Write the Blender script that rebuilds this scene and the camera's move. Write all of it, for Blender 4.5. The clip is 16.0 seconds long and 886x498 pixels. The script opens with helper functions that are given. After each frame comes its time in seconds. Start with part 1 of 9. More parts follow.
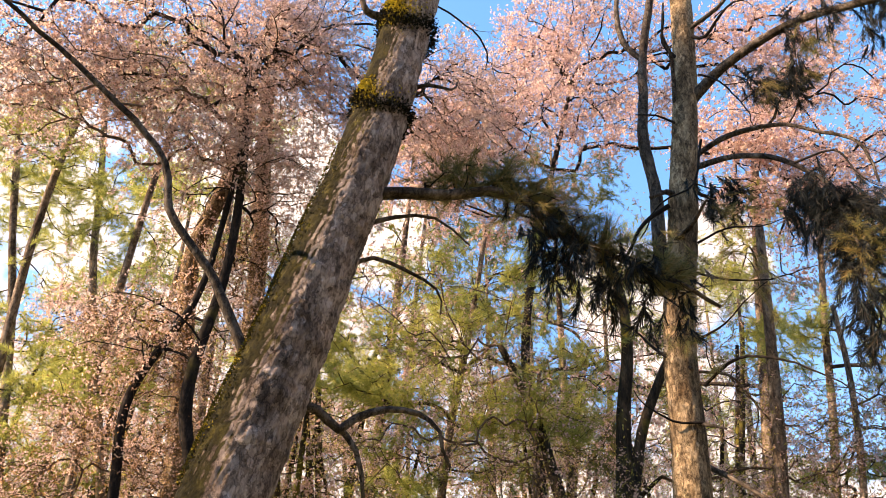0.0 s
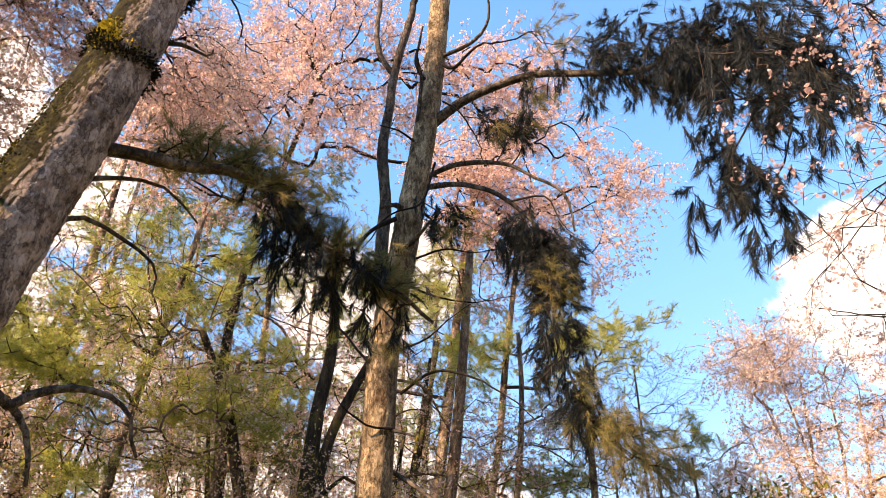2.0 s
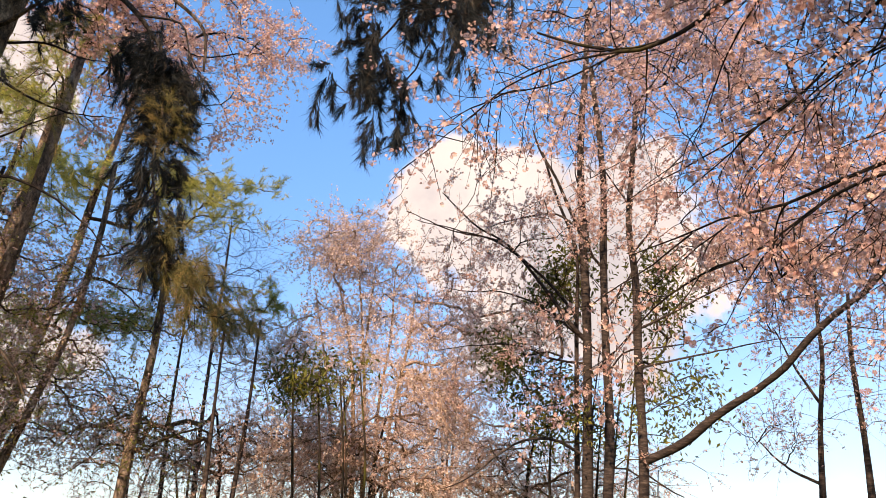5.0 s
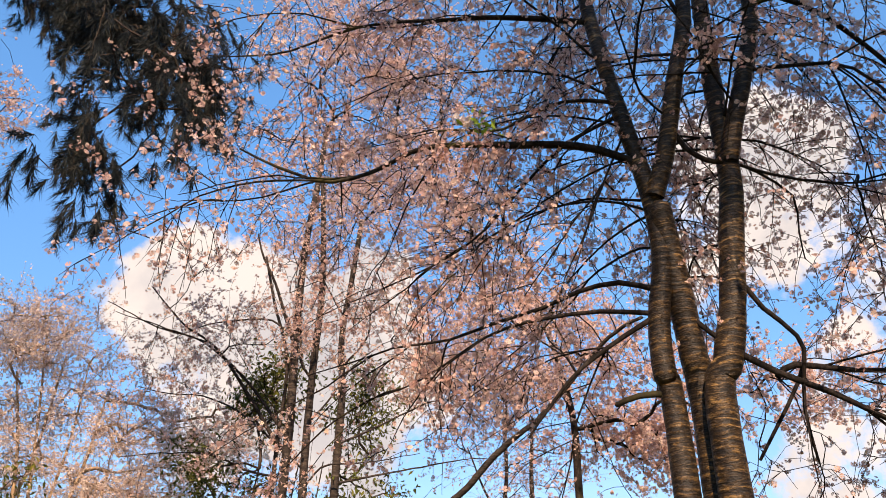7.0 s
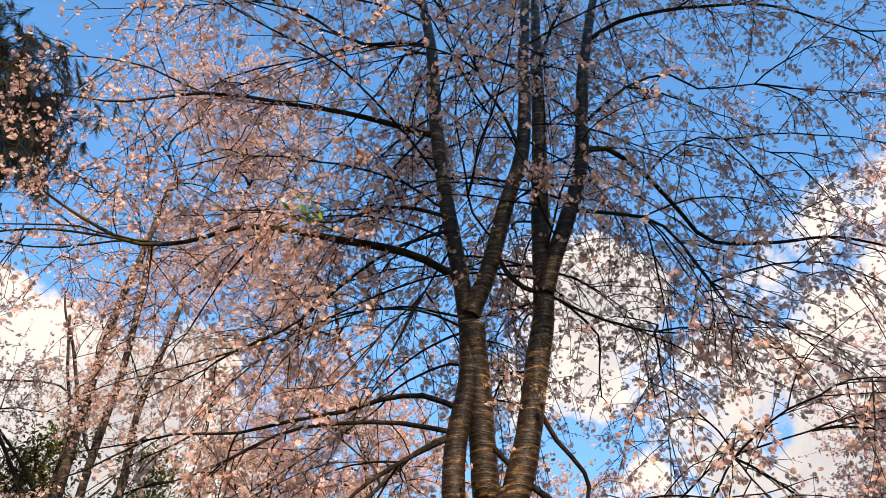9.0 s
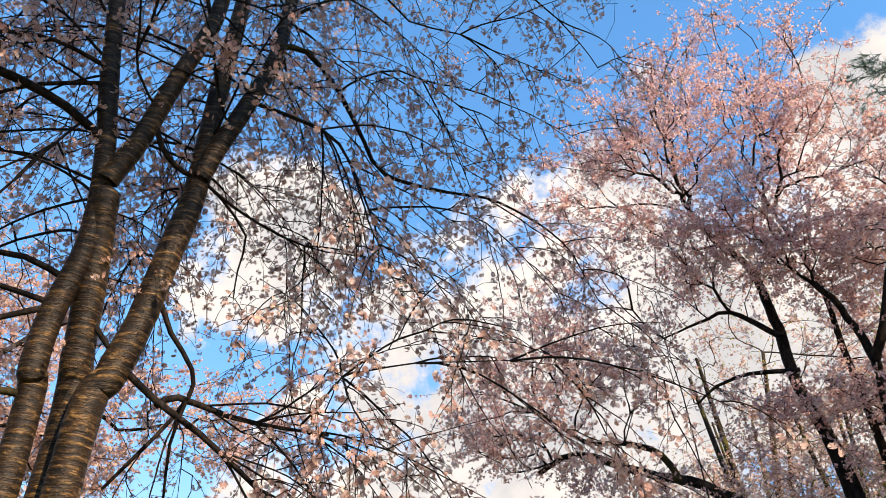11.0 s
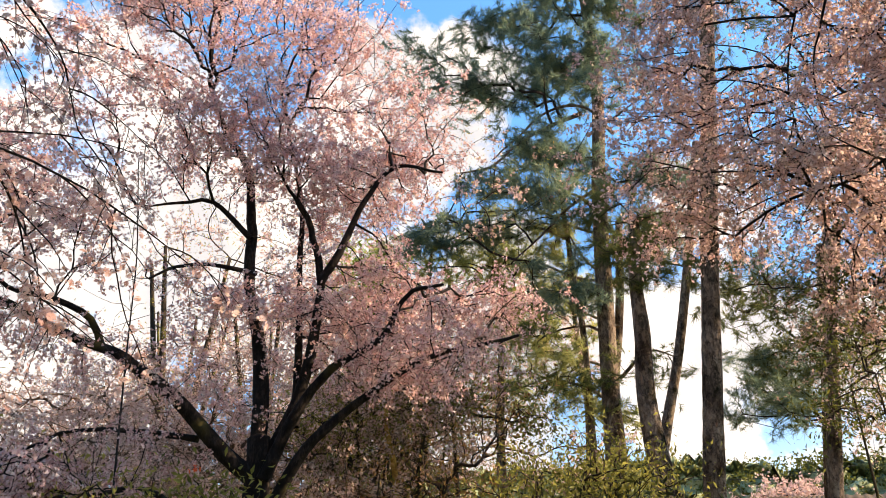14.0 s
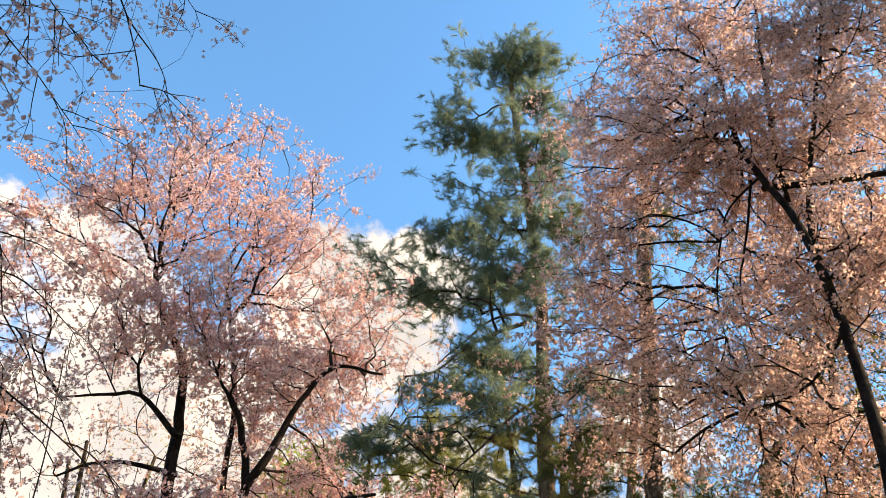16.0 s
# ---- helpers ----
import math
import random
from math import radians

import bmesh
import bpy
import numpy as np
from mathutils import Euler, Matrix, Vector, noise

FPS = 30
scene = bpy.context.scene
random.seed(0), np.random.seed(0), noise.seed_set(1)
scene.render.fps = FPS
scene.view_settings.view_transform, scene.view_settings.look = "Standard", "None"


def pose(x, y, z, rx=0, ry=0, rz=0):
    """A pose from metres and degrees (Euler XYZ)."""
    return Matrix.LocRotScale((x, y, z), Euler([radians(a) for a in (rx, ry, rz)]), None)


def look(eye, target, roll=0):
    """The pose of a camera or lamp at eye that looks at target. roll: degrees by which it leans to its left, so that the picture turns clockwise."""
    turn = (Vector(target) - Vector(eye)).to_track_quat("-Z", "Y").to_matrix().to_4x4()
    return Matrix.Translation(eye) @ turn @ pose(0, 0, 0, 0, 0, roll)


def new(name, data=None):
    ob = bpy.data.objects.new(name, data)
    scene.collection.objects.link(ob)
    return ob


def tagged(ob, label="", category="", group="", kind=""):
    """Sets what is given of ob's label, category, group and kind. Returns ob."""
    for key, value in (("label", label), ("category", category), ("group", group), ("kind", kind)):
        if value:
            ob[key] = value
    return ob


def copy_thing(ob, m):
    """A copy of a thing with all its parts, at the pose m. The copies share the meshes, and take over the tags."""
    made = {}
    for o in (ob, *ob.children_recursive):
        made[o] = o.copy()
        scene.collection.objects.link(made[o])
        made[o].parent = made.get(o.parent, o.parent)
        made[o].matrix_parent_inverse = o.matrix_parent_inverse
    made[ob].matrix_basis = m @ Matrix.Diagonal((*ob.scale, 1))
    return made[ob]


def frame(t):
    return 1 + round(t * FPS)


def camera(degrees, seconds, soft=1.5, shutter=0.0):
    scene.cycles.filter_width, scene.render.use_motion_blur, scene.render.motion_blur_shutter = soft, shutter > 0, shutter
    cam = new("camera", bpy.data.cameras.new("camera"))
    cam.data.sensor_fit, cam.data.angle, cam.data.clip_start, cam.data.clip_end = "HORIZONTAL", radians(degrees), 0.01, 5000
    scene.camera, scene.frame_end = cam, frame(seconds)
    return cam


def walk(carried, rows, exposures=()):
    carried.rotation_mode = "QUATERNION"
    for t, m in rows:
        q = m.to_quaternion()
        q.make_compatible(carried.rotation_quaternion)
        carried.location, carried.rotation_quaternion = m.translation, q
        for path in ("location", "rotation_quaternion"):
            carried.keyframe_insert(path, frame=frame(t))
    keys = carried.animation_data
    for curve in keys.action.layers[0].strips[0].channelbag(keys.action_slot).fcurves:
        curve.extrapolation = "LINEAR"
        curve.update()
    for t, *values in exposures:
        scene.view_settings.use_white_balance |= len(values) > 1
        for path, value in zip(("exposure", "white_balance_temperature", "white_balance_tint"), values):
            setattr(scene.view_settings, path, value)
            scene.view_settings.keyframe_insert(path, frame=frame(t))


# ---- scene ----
def turned(x, y, z, yaw, pitch, roll):
    return pose(x, y, z, 90 + pitch, 0, yaw) @ pose(0, 0, 0, 0, 0, roll)


cam = camera(60.78, 16.0, soft=0.35)
PATH = [
    (0.0, turned(-0.000, 0.000, 1.602, 0.00, 29.92, 2.81)),
    (0.5, turned(-0.061, 0.055, 1.623, -9.34, 30.03, 1.95)),
    (1.0, turned(-0.089, 0.066, 1.630, -15.10, 30.23, 1.37)),
    (1.5, turned(-0.104, 0.061, 1.633, -20.14, 30.62, 0.70)),
    (2.0, turned(-0.103, 0.063, 1.633, -24.72, 30.16, 0.25)),
    (2.5, turned(-0.090, 0.082, 1.625, -26.95, 27.85, -0.32)),
    (3.0, turned(-0.074, 0.109, 1.598, -31.65, 25.58, -0.39)),
    (3.5, turned(-0.046, 0.124, 1.595, -38.68, 23.61, -0.22)),
    (4.0, turned(-0.014, 0.122, 1.571, -42.91, 21.31, 0.19)),
    (4.5, turned(0.026, 0.094, 1.563, -47.38, 20.75, 1.12)),
    (5.0, turned(0.059, 0.052, 1.555, -55.99, 20.91, 1.94)),
    (5.2, turned(0.072, 0.043, 1.555, -59.54, 21.05, 1.75)),
    (7.3, turned(0.079, -0.238, 1.606, -79.55, 30.48, -1.01)),
    (7.5, turned(0.081, -0.237, 1.610, -80.72, 31.52, -0.86)),
    (8.0, turned(0.086, -0.223, 1.599, -83.61, 33.79, -0.21)),
    (8.2, turned(0.105, -0.234, 1.603, -85.04, 34.24, 0.08)),
    (10.3, turned(0.215, -0.494, 1.678, -106.73, 37.44, 0.00)),
    (10.5, turned(0.227, -0.515, 1.667, -109.85, 36.18, -0.47)),
    (11.0, turned(0.275, -0.580, 1.630, -118.20, 31.16, 0.13)),
    (11.5, turned(0.506, -0.526, 1.601, -126.99, 27.41, -0.44)),
    (12.0, turned(0.495, -0.580, 1.602, -131.26, 23.25, 0.39)),
    (12.5, turned(0.514, -0.631, 1.600, -136.09, 20.77, 0.84)),
    (13.0, turned(0.529, -0.668, 1.590, -144.81, 20.31, 0.40)),
    (13.5, turned(0.498, -0.755, 1.571, -155.85, 20.60, 0.18)),
    (14.0, turned(0.456, -0.852, 1.573, -159.75, 24.05, 0.97)),
    (14.5, turned(0.443, -0.891, 1.580, -160.45, 28.07, 1.81)),
    (15.0, turned(0.412, -0.888, 1.592, -161.60, 31.99, 1.82)),
    (15.5, turned(0.398, -0.891, 1.586, -162.75, 35.39, 1.60)),
    (16.0, turned(0.396, -0.899, 1.587, -163.83, 39.48, 1.50)),
]
EXPOSURES = [(0.0, 1.7, 8500, 24), (1.0, 1.8, 8700, 26), (2.0, 1.74, 8700, 26), (3.5, 1.42, 8300, 24), (5.0, 1.09, 8100, 26), (7.5, 1.0, 7700, 20), (10.5, 1.2, 7600, 16), (11.5, 1.05, 7200, 15), (12.5, 1.07, 7000, 14), (13.5, 1.22, 7500, 17), (14.0, 1.44, 7700, 17), (15.0, 1.46, 7900, 15), (16.0, 1.34, 8500, 17)]
walk(cam, PATH, EXPOSURES)

# ---- sky and sun ----
SUN_YAW, SUN_UP = 103.0, 34.0
to_sun = Vector((-math.sin(radians(SUN_YAW)) * math.cos(radians(SUN_UP)),
                 math.cos(radians(SUN_YAW)) * math.cos(radians(SUN_UP)), math.sin(radians(SUN_UP))))
sun = new("sun", bpy.data.lights.new("sun", "SUN"))
sun.data.energy, sun.data.angle, sun.data.color = 5.0, radians(0.6), (1.0, 0.83, 0.62)
sun.matrix_world = look(to_sun * 60, (0, 0, 0))


def link(tree, a, b):
    tree.links.new(a, b)


def make_world():
    w = bpy.data.worlds.new("sky")
    scene.world = w
    w.use_nodes = True
    nt = w.node_tree
    nt.nodes.clear()
    N = nt.nodes.new
    out, bg = N("ShaderNodeOutputWorld"), N("ShaderNodeBackground")
    sky = N("ShaderNodeTexSky")
    sky.sky_type, sky.sun_disc = "NISHITA", False
    sky.sun_elevation, sky.sun_rotation = radians(SUN_UP), radians(360 - SUN_YAW)
    sky.air_density, sky.dust_density, sky.ozone_density = 1.0, 0.3, 3.0
    tc = N("ShaderNodeTexCoord")
    sep = N("ShaderNodeSeparateXYZ")
    link(nt, tc.outputs["Generated"], sep.inputs[0])

    def fn(op, a, b=None, clamp=False):
        n = N("ShaderNodeMath")
        n.operation, n.use_clamp = op, clamp
        n.inputs[2].default_value = -0.70
        for i, v in enumerate((a, b)):
            if v is None:
                continue
            if isinstance(v, (int, float)):
                n.inputs[i].default_value = v
            else:
                link(nt, v, n.inputs[i])
        return n.outputs[0]

    def ramp(v, a, b):
        n = N("ShaderNodeMapRange")
        n.interpolation_type = "SMOOTHSTEP"
        n.inputs["From Min"].default_value, n.inputs["From Max"].default_value = a, b
        link(nt, v, n.inputs["Value"])
        return n.outputs["Result"]

    def cloud_noise(scale, detail, rough):
        n = N("ShaderNodeTexNoise")
        n.inputs["Scale"].default_value, n.inputs["Detail"].default_value, n.inputs["Roughness"].default_value = scale, detail, rough
        link(nt, tc.outputs["Generated"], n.inputs["Vector"])
        return n.outputs["Fac"]

    # cumulus heaps: centre direction, half width in degrees
    heaps = [((0.809, 0.450, 0.378), 7), ((0.842, 0.377, 0.385), 7.5), ((0.903, 0.266, 0.338), 6), ((0.828, 0.453, 0.331), 7), ((0.898, 0.334, 0.287), 7), ((0.853, -0.200, 0.482), 8.5), ((0.862, -0.365, 0.350), 7), ((0.823, -0.496, 0.278), 10), ((0.658, -0.492, 0.560), 6), ((0.755, -0.461, 0.456), 8),
             ((0.714, -0.597, 0.364), 17), ((0.589, -0.703, 0.399), 13.5), ((0.332, -0.774, 0.540), 7.5), ((-0.063, -0.953, 0.296), 13), ((0.378, -0.872, 0.310), 14),
             ((-0.454, 0.795, 0.402), 9), ((-0.292, 0.795, 0.532), 5.5), ((-0.40, 0.72, 0.57), 5), ((0.02, 0.90, 0.42), 5), ((0.13, 0.93, 0.33), 6), ((0.30, 0.92, 0.24), 9), ((0.05, 0.97, 0.22), 9), ((-0.338, 0.927, 0.163), 13), ((-0.113, 0.976, 0.183), 7), ((0.431, 0.885, 0.173), 6),
             ((-0.447, 0.737, 0.507), 7), ((-0.363, 0.829, 0.425), 7), ((-0.245, 0.804, 0.542), 5), ((-0.444, 0.844, 0.301), 8), ((-0.153, 0.937, 0.314), 7), ((-0.307, 0.905, 0.295), 7), ((0.236, 0.870, 0.433), 5), ((0.192, 0.952, 0.240), 7), ((0.913, -0.292, 0.285), 6), ((0.893, -0.400, 0.206), 8), ((0.941, -0.305, 0.144), 8),
             ((-0.478, 0.706, 0.523), 6), ((-0.473, 0.793, 0.384), 6), ((-0.417, 0.855, 0.307), 6), ((-0.225, 0.808, 0.545), 6), ((-0.312, 0.757, 0.574), 6), ((-0.062, 0.870, 0.489), 3.5), ((-0.369, 0.827, 0.424), 6), ((-0.019, 0.920, 0.392), 3.5), ((0.330, 0.824, 0.461), 4), ((-0.477, 0.760, 0.442), 6), ((-0.342, 0.790, 0.509), 6), ((0.851, 0.337, 0.403), 6), ((0.901, 0.264, 0.344), 6), ((0.780, 0.487, 0.394), 6), ((0.851, 0.428, 0.305), 7), ((0.854, 0.289, 0.433), 4), ((0.839, -0.192, 0.509), 5), ((0.826, -0.370, 0.425), 5), ((0.803, -0.272, 0.530), 4)]
    body = None
    for d, wide in heaps:
        dot = N("ShaderNodeVectorMath")
        dot.operation = "DOT_PRODUCT"
        link(nt, tc.outputs["Generated"], dot.inputs[0])
        dot.inputs[1].default_value = d
        n = N("ShaderNodeMapRange")
        n.inputs["From Min"].default_value, n.inputs["From Max"].default_value = math.cos(radians(wide * 1.5)), math.cos(radians(wide * 0.45))
        link(nt, dot.outputs["Value"], n.inputs["Value"])
        body = n.outputs["Result"] if body is None else fn("MAXIMUM", body, n.outputs["Result"])
    low = ramp(sep.outputs["Z"], 0.16, 0.0)
    body = fn("MAXIMUM", body, fn("MULTIPLY", low, 0.22))
    puff = cloud_noise(6.0, 10.0, 0.62)
    mask = ramp(fn("ADD", fn("MULTIPLY", body, 0.62), fn("MULTIPLY_ADD", puff, 1.7)), 0.50, 0.68)
    mask = fn("MAXIMUM", mask, fn("MULTIPLY", ramp(sep.outputs["Z"], 0.3, 0.0), 0.3))
    shade = ramp(cloud_noise(5.0, 6.0, 0.6), 0.35, 0.62)
    col = N("ShaderNodeMix")
    col.data_type = "RGBA"
    col.inputs["A"].default_value, col.inputs["B"].default_value = (3.2, 3.45, 3.8, 1), (4.8, 4.85, 4.85, 1)
    link(nt, shade, col.inputs["Factor"])
    tint = N("ShaderNodeMix")
    tint.data_type, tint.blend_type = "RGBA", "MULTIPLY"
    tint.inputs["Factor"].default_value = 1.0
    hue = N("ShaderNodeMix")
    hue.data_type = "RGBA"
    hue.inputs["A"].default_value, hue.inputs["B"].default_value = (0.60, 0.86, 1.08, 1), (0.78, 1.6, 1.96, 1)
    link(nt, ramp(sep.outputs["Z"], 0.05, 0.75), hue.inputs["Factor"])
    link(nt, hue.outputs["Result"], tint.inputs["B"])
    link(nt, sky.outputs[0], tint.inputs["A"])
    mix = N("ShaderNodeMix")
    mix.data_type = "RGBA"
    link(nt, mask, mix.inputs["Factor"])
    link(nt, tint.outputs["Result"], mix.inputs["A"])
    link(nt, col.outputs["Result"], mix.inputs["B"])
    link(nt, mix.outputs["Result"], bg.inputs["Color"])
    bg.inputs["Strength"].default_value = 0.10
    link(nt, bg.outputs[0], out.inputs[0])


make_world()


# ---- materials ----
def material(name, rough=0.8):
    m = bpy.data.materials.new(name)
    m.use_nodes = True
    nt = m.node_tree
    p = nt.nodes["Principled BSDF"]
    p.inputs["Roughness"].default_value = rough
    p.inputs["Specular IOR Level"].default_value = 0.1
    return m, nt, p


def ramp_node(nt, stops):
    r = nt.nodes.new("ShaderNodeValToRGB")
    r.color_ramp.elements[0].position, r.color_ramp.elements[1].position = stops[0][0], stops[-1][0]
    for pos, _ in stops[1:-1]:
        r.color_ramp.elements.new(pos)
    for e, (_, c) in zip(r.color_ramp.elements, stops):
        e.color = (*c, 1)
    return r


def leafy(name, stops, through_light=0.45, rough=0.6, clump=2.5):
    """Petals, leaves and needles: each piece has its own shade, with drifts of colour through the crown, and lets light through."""
    m, nt, p = material(name, rough)
    geo = nt.nodes.new("ShaderNodeNewGeometry")
    tc = nt.nodes.new("ShaderNodeTexCoord")
    n = nt.nodes.new("ShaderNodeTexNoise")
    n.inputs["Scale"].default_value, n.inputs["Detail"].default_value = clump, 3.0
    link(nt, tc.outputs["Object"], n.inputs["Vector"])
    a = nt.nodes.new("ShaderNodeMath")
    a.operation = "MULTIPLY_ADD"
    link(nt, n.outputs["Fac"], a.inputs[0])
    a.inputs[1].default_value = 0.9
    b = nt.nodes.new("ShaderNodeMath")
    b.operation = "MULTIPLY_ADD"
    link(nt, geo.outputs["Random Per Island"], b.inputs[0])
    b.inputs[1].default_value, b.inputs[2].default_value = 0.7, -0.3
    link(nt, b.outputs[0], a.inputs[2])
    r = ramp_node(nt, stops)
    link(nt, a.outputs[0], r.inputs[0])
    link(nt, r.outputs[0], p.inputs["Base Color"])
    tr = nt.nodes.new("ShaderNodeBsdfTranslucent")
    link(nt, r.outputs[0], tr.inputs["Color"])
    mx = nt.nodes.new("ShaderNodeMixShader")
    mx.inputs[0].default_value = through_light
    link(nt, p.outputs[0], mx.inputs[1])
    link(nt, tr.outputs[0], mx.inputs[2])
    link(nt, mx.outputs[0], nt.nodes["Material Output"].inputs[0])
    return m


def bark(name, dark, mid, light, moss=None, moss_amount=0.5, stretch=(9, 9, 2.2), bump=0.6, rough=0.85):
    m, nt, p = material(name, rough)
    tc, mp = nt.nodes.new("ShaderNodeTexCoord"), nt.nodes.new("ShaderNodeMapping")
    mp.inputs["Scale"].default_value = stretch
    link(nt, tc.outputs["Object"], mp.inputs[0])
    n1, n2 = nt.nodes.new("ShaderNodeTexNoise"), nt.nodes.new("ShaderNodeTexNoise")
    for n, s in ((n1, 1.6), (n2, 7.0)):
        n.inputs["Scale"].default_value, n.inputs["Detail"].default_value, n.inputs["Roughness"].default_value = s, 6.0, 0.62
        link(nt, mp.outputs[0], n.inputs["Vector"])
    mixv = nt.nodes.new("ShaderNodeMath")
    mixv.operation = "MULTIPLY_ADD"
    link(nt, n1.outputs["Fac"], mixv.inputs[0])
    mixv.inputs[1].default_value = 0.6
    half = nt.nodes.new("ShaderNodeMath")
    half.operation = "MULTIPLY"
    link(nt, n2.outputs["Fac"], half.inputs[0])
    half.inputs[1].default_value = 0.4
    link(nt, half.outputs[0], mixv.inputs[2])
    r = ramp_node(nt, [(0.36, dark), (0.5, mid), (0.64, light)])
    link(nt, mixv.outputs[0], r.inputs[0])
    col = r.outputs[0]
    if moss:
        n3 = nt.nodes.new("ShaderNodeTexNoise")
        n3.inputs["Scale"].default_value, n3.inputs["Detail"].default_value = 2.2, 7.0
        link(nt, tc.outputs["Object"], n3.inputs["Vector"])
        mr = nt.nodes.new("ShaderNodeMapRange")
        mr.inputs["From Min"].default_value, mr.inputs["From Max"].default_value = 0.66 - 0.25 * moss_amount, 0.78 - 0.25 * moss_amount
        link(nt, n3.outputs["Fac"], mr.inputs["Value"])
        mm = nt.nodes.new("ShaderNodeMix")
        mm.data_type = "RGBA"
        link(nt, mr.outputs[0], mm.inputs["Factor"])
        link(nt, col, mm.inputs["A"])
        mm.inputs["B"].default_value = (*moss, 1)
        col = mm.outputs["Result"]
    link(nt, col, p.inputs["Base Color"])
    bp = nt.nodes.new("ShaderNodeBump")
    bp.inputs["Strength"].default_value, bp.inputs["Distance"].default_value = bump, 0.02
    link(nt, mixv.outputs[0], bp.inputs["Height"])
    link(nt, bp.outputs[0], p.inputs["Normal"])
    return m


class Nodes:
    """A short hand for building a material's nodes."""
    def __init__(self, nt):
        self.nt = nt
        self.coord = nt.nodes.new("ShaderNodeTexCoord").outputs["Object"]

    def set(self, socket, v):
        if hasattr(v, "links"):
            link(self.nt, v, socket)
        else:
            socket.default_value = v

    def scaled(self, v, s):
        n = self.nt.nodes.new("ShaderNodeMapping")
        n.inputs["Scale"].default_value = s
        self.set(n.inputs[0], v)
        return n.outputs[0]

    def noise(self, v, scale, detail=5.0, rough=0.6, colour=False):
        n = self.nt.nodes.new("ShaderNodeTexNoise")
        n.inputs["Scale"].default_value, n.inputs["Detail"].default_value, n.inputs["Roughness"].default_value = scale, detail, rough
        self.set(n.inputs["Vector"], v)
        return n.outputs["Color" if colour else "Fac"]

    def math(self, op, a, b=0.0, c=0.0):
        n = self.nt.nodes.new("ShaderNodeMath")
        n.operation = op
        for k, v in enumerate((a, b, c)):
            self.set(n.inputs[k], v)
        return n.outputs[0]

    def remap(self, v, a, b, c=0.0, d=1.0):
        n = self.nt.nodes.new("ShaderNodeMapRange")
        for k, w in zip(("Value", "From Min", "From Max", "To Min", "To Max"), (v, a, b, c, d)):
            self.set(n.inputs[k], w)
        return n.outputs[0]

    def warped(self, v, by, amount):
        n = self.nt.nodes.new("ShaderNodeVectorMath")
        n.operation = "MULTIPLY_ADD"
        self.set(n.inputs[0], by)
        n.inputs[1].default_value = (amount, amount, amount)
        self.set(n.inputs[2], v)
        return n.outputs[0]

    def cells(self, v, scale, feature, out):
        n = self.nt.nodes.new("ShaderNodeTexVoronoi")
        n.feature = feature
        n.inputs["Scale"].default_value = scale
        self.set(n.inputs["Vector"], v)
        return n.outputs[out]

    def mix(self, f, a, b, kind="MIX"):
        n = self.nt.nodes.new("ShaderNodeMix")
        n.data_type, n.blend_type = "RGBA", kind
        for k, v in (("Factor", f), ("A", a), ("B", b)):
            self.set(n.inputs[k], (*v, 1) if isinstance(v, tuple) else v)
        return n.outputs["Result"]

    def ramp(self, v, stops):
        r = ramp_node(self.nt, stops)
        self.set(r.inputs[0], v)
        return r.outputs[0]

    def bump(self, h, strength, dist):
        b = self.nt.nodes.new("ShaderNodeBump")
        b.inputs["Strength"].default_value, b.inputs["Distance"].default_value = strength, dist
        self.set(b.inputs["Height"], h)
        return b.outputs[0]


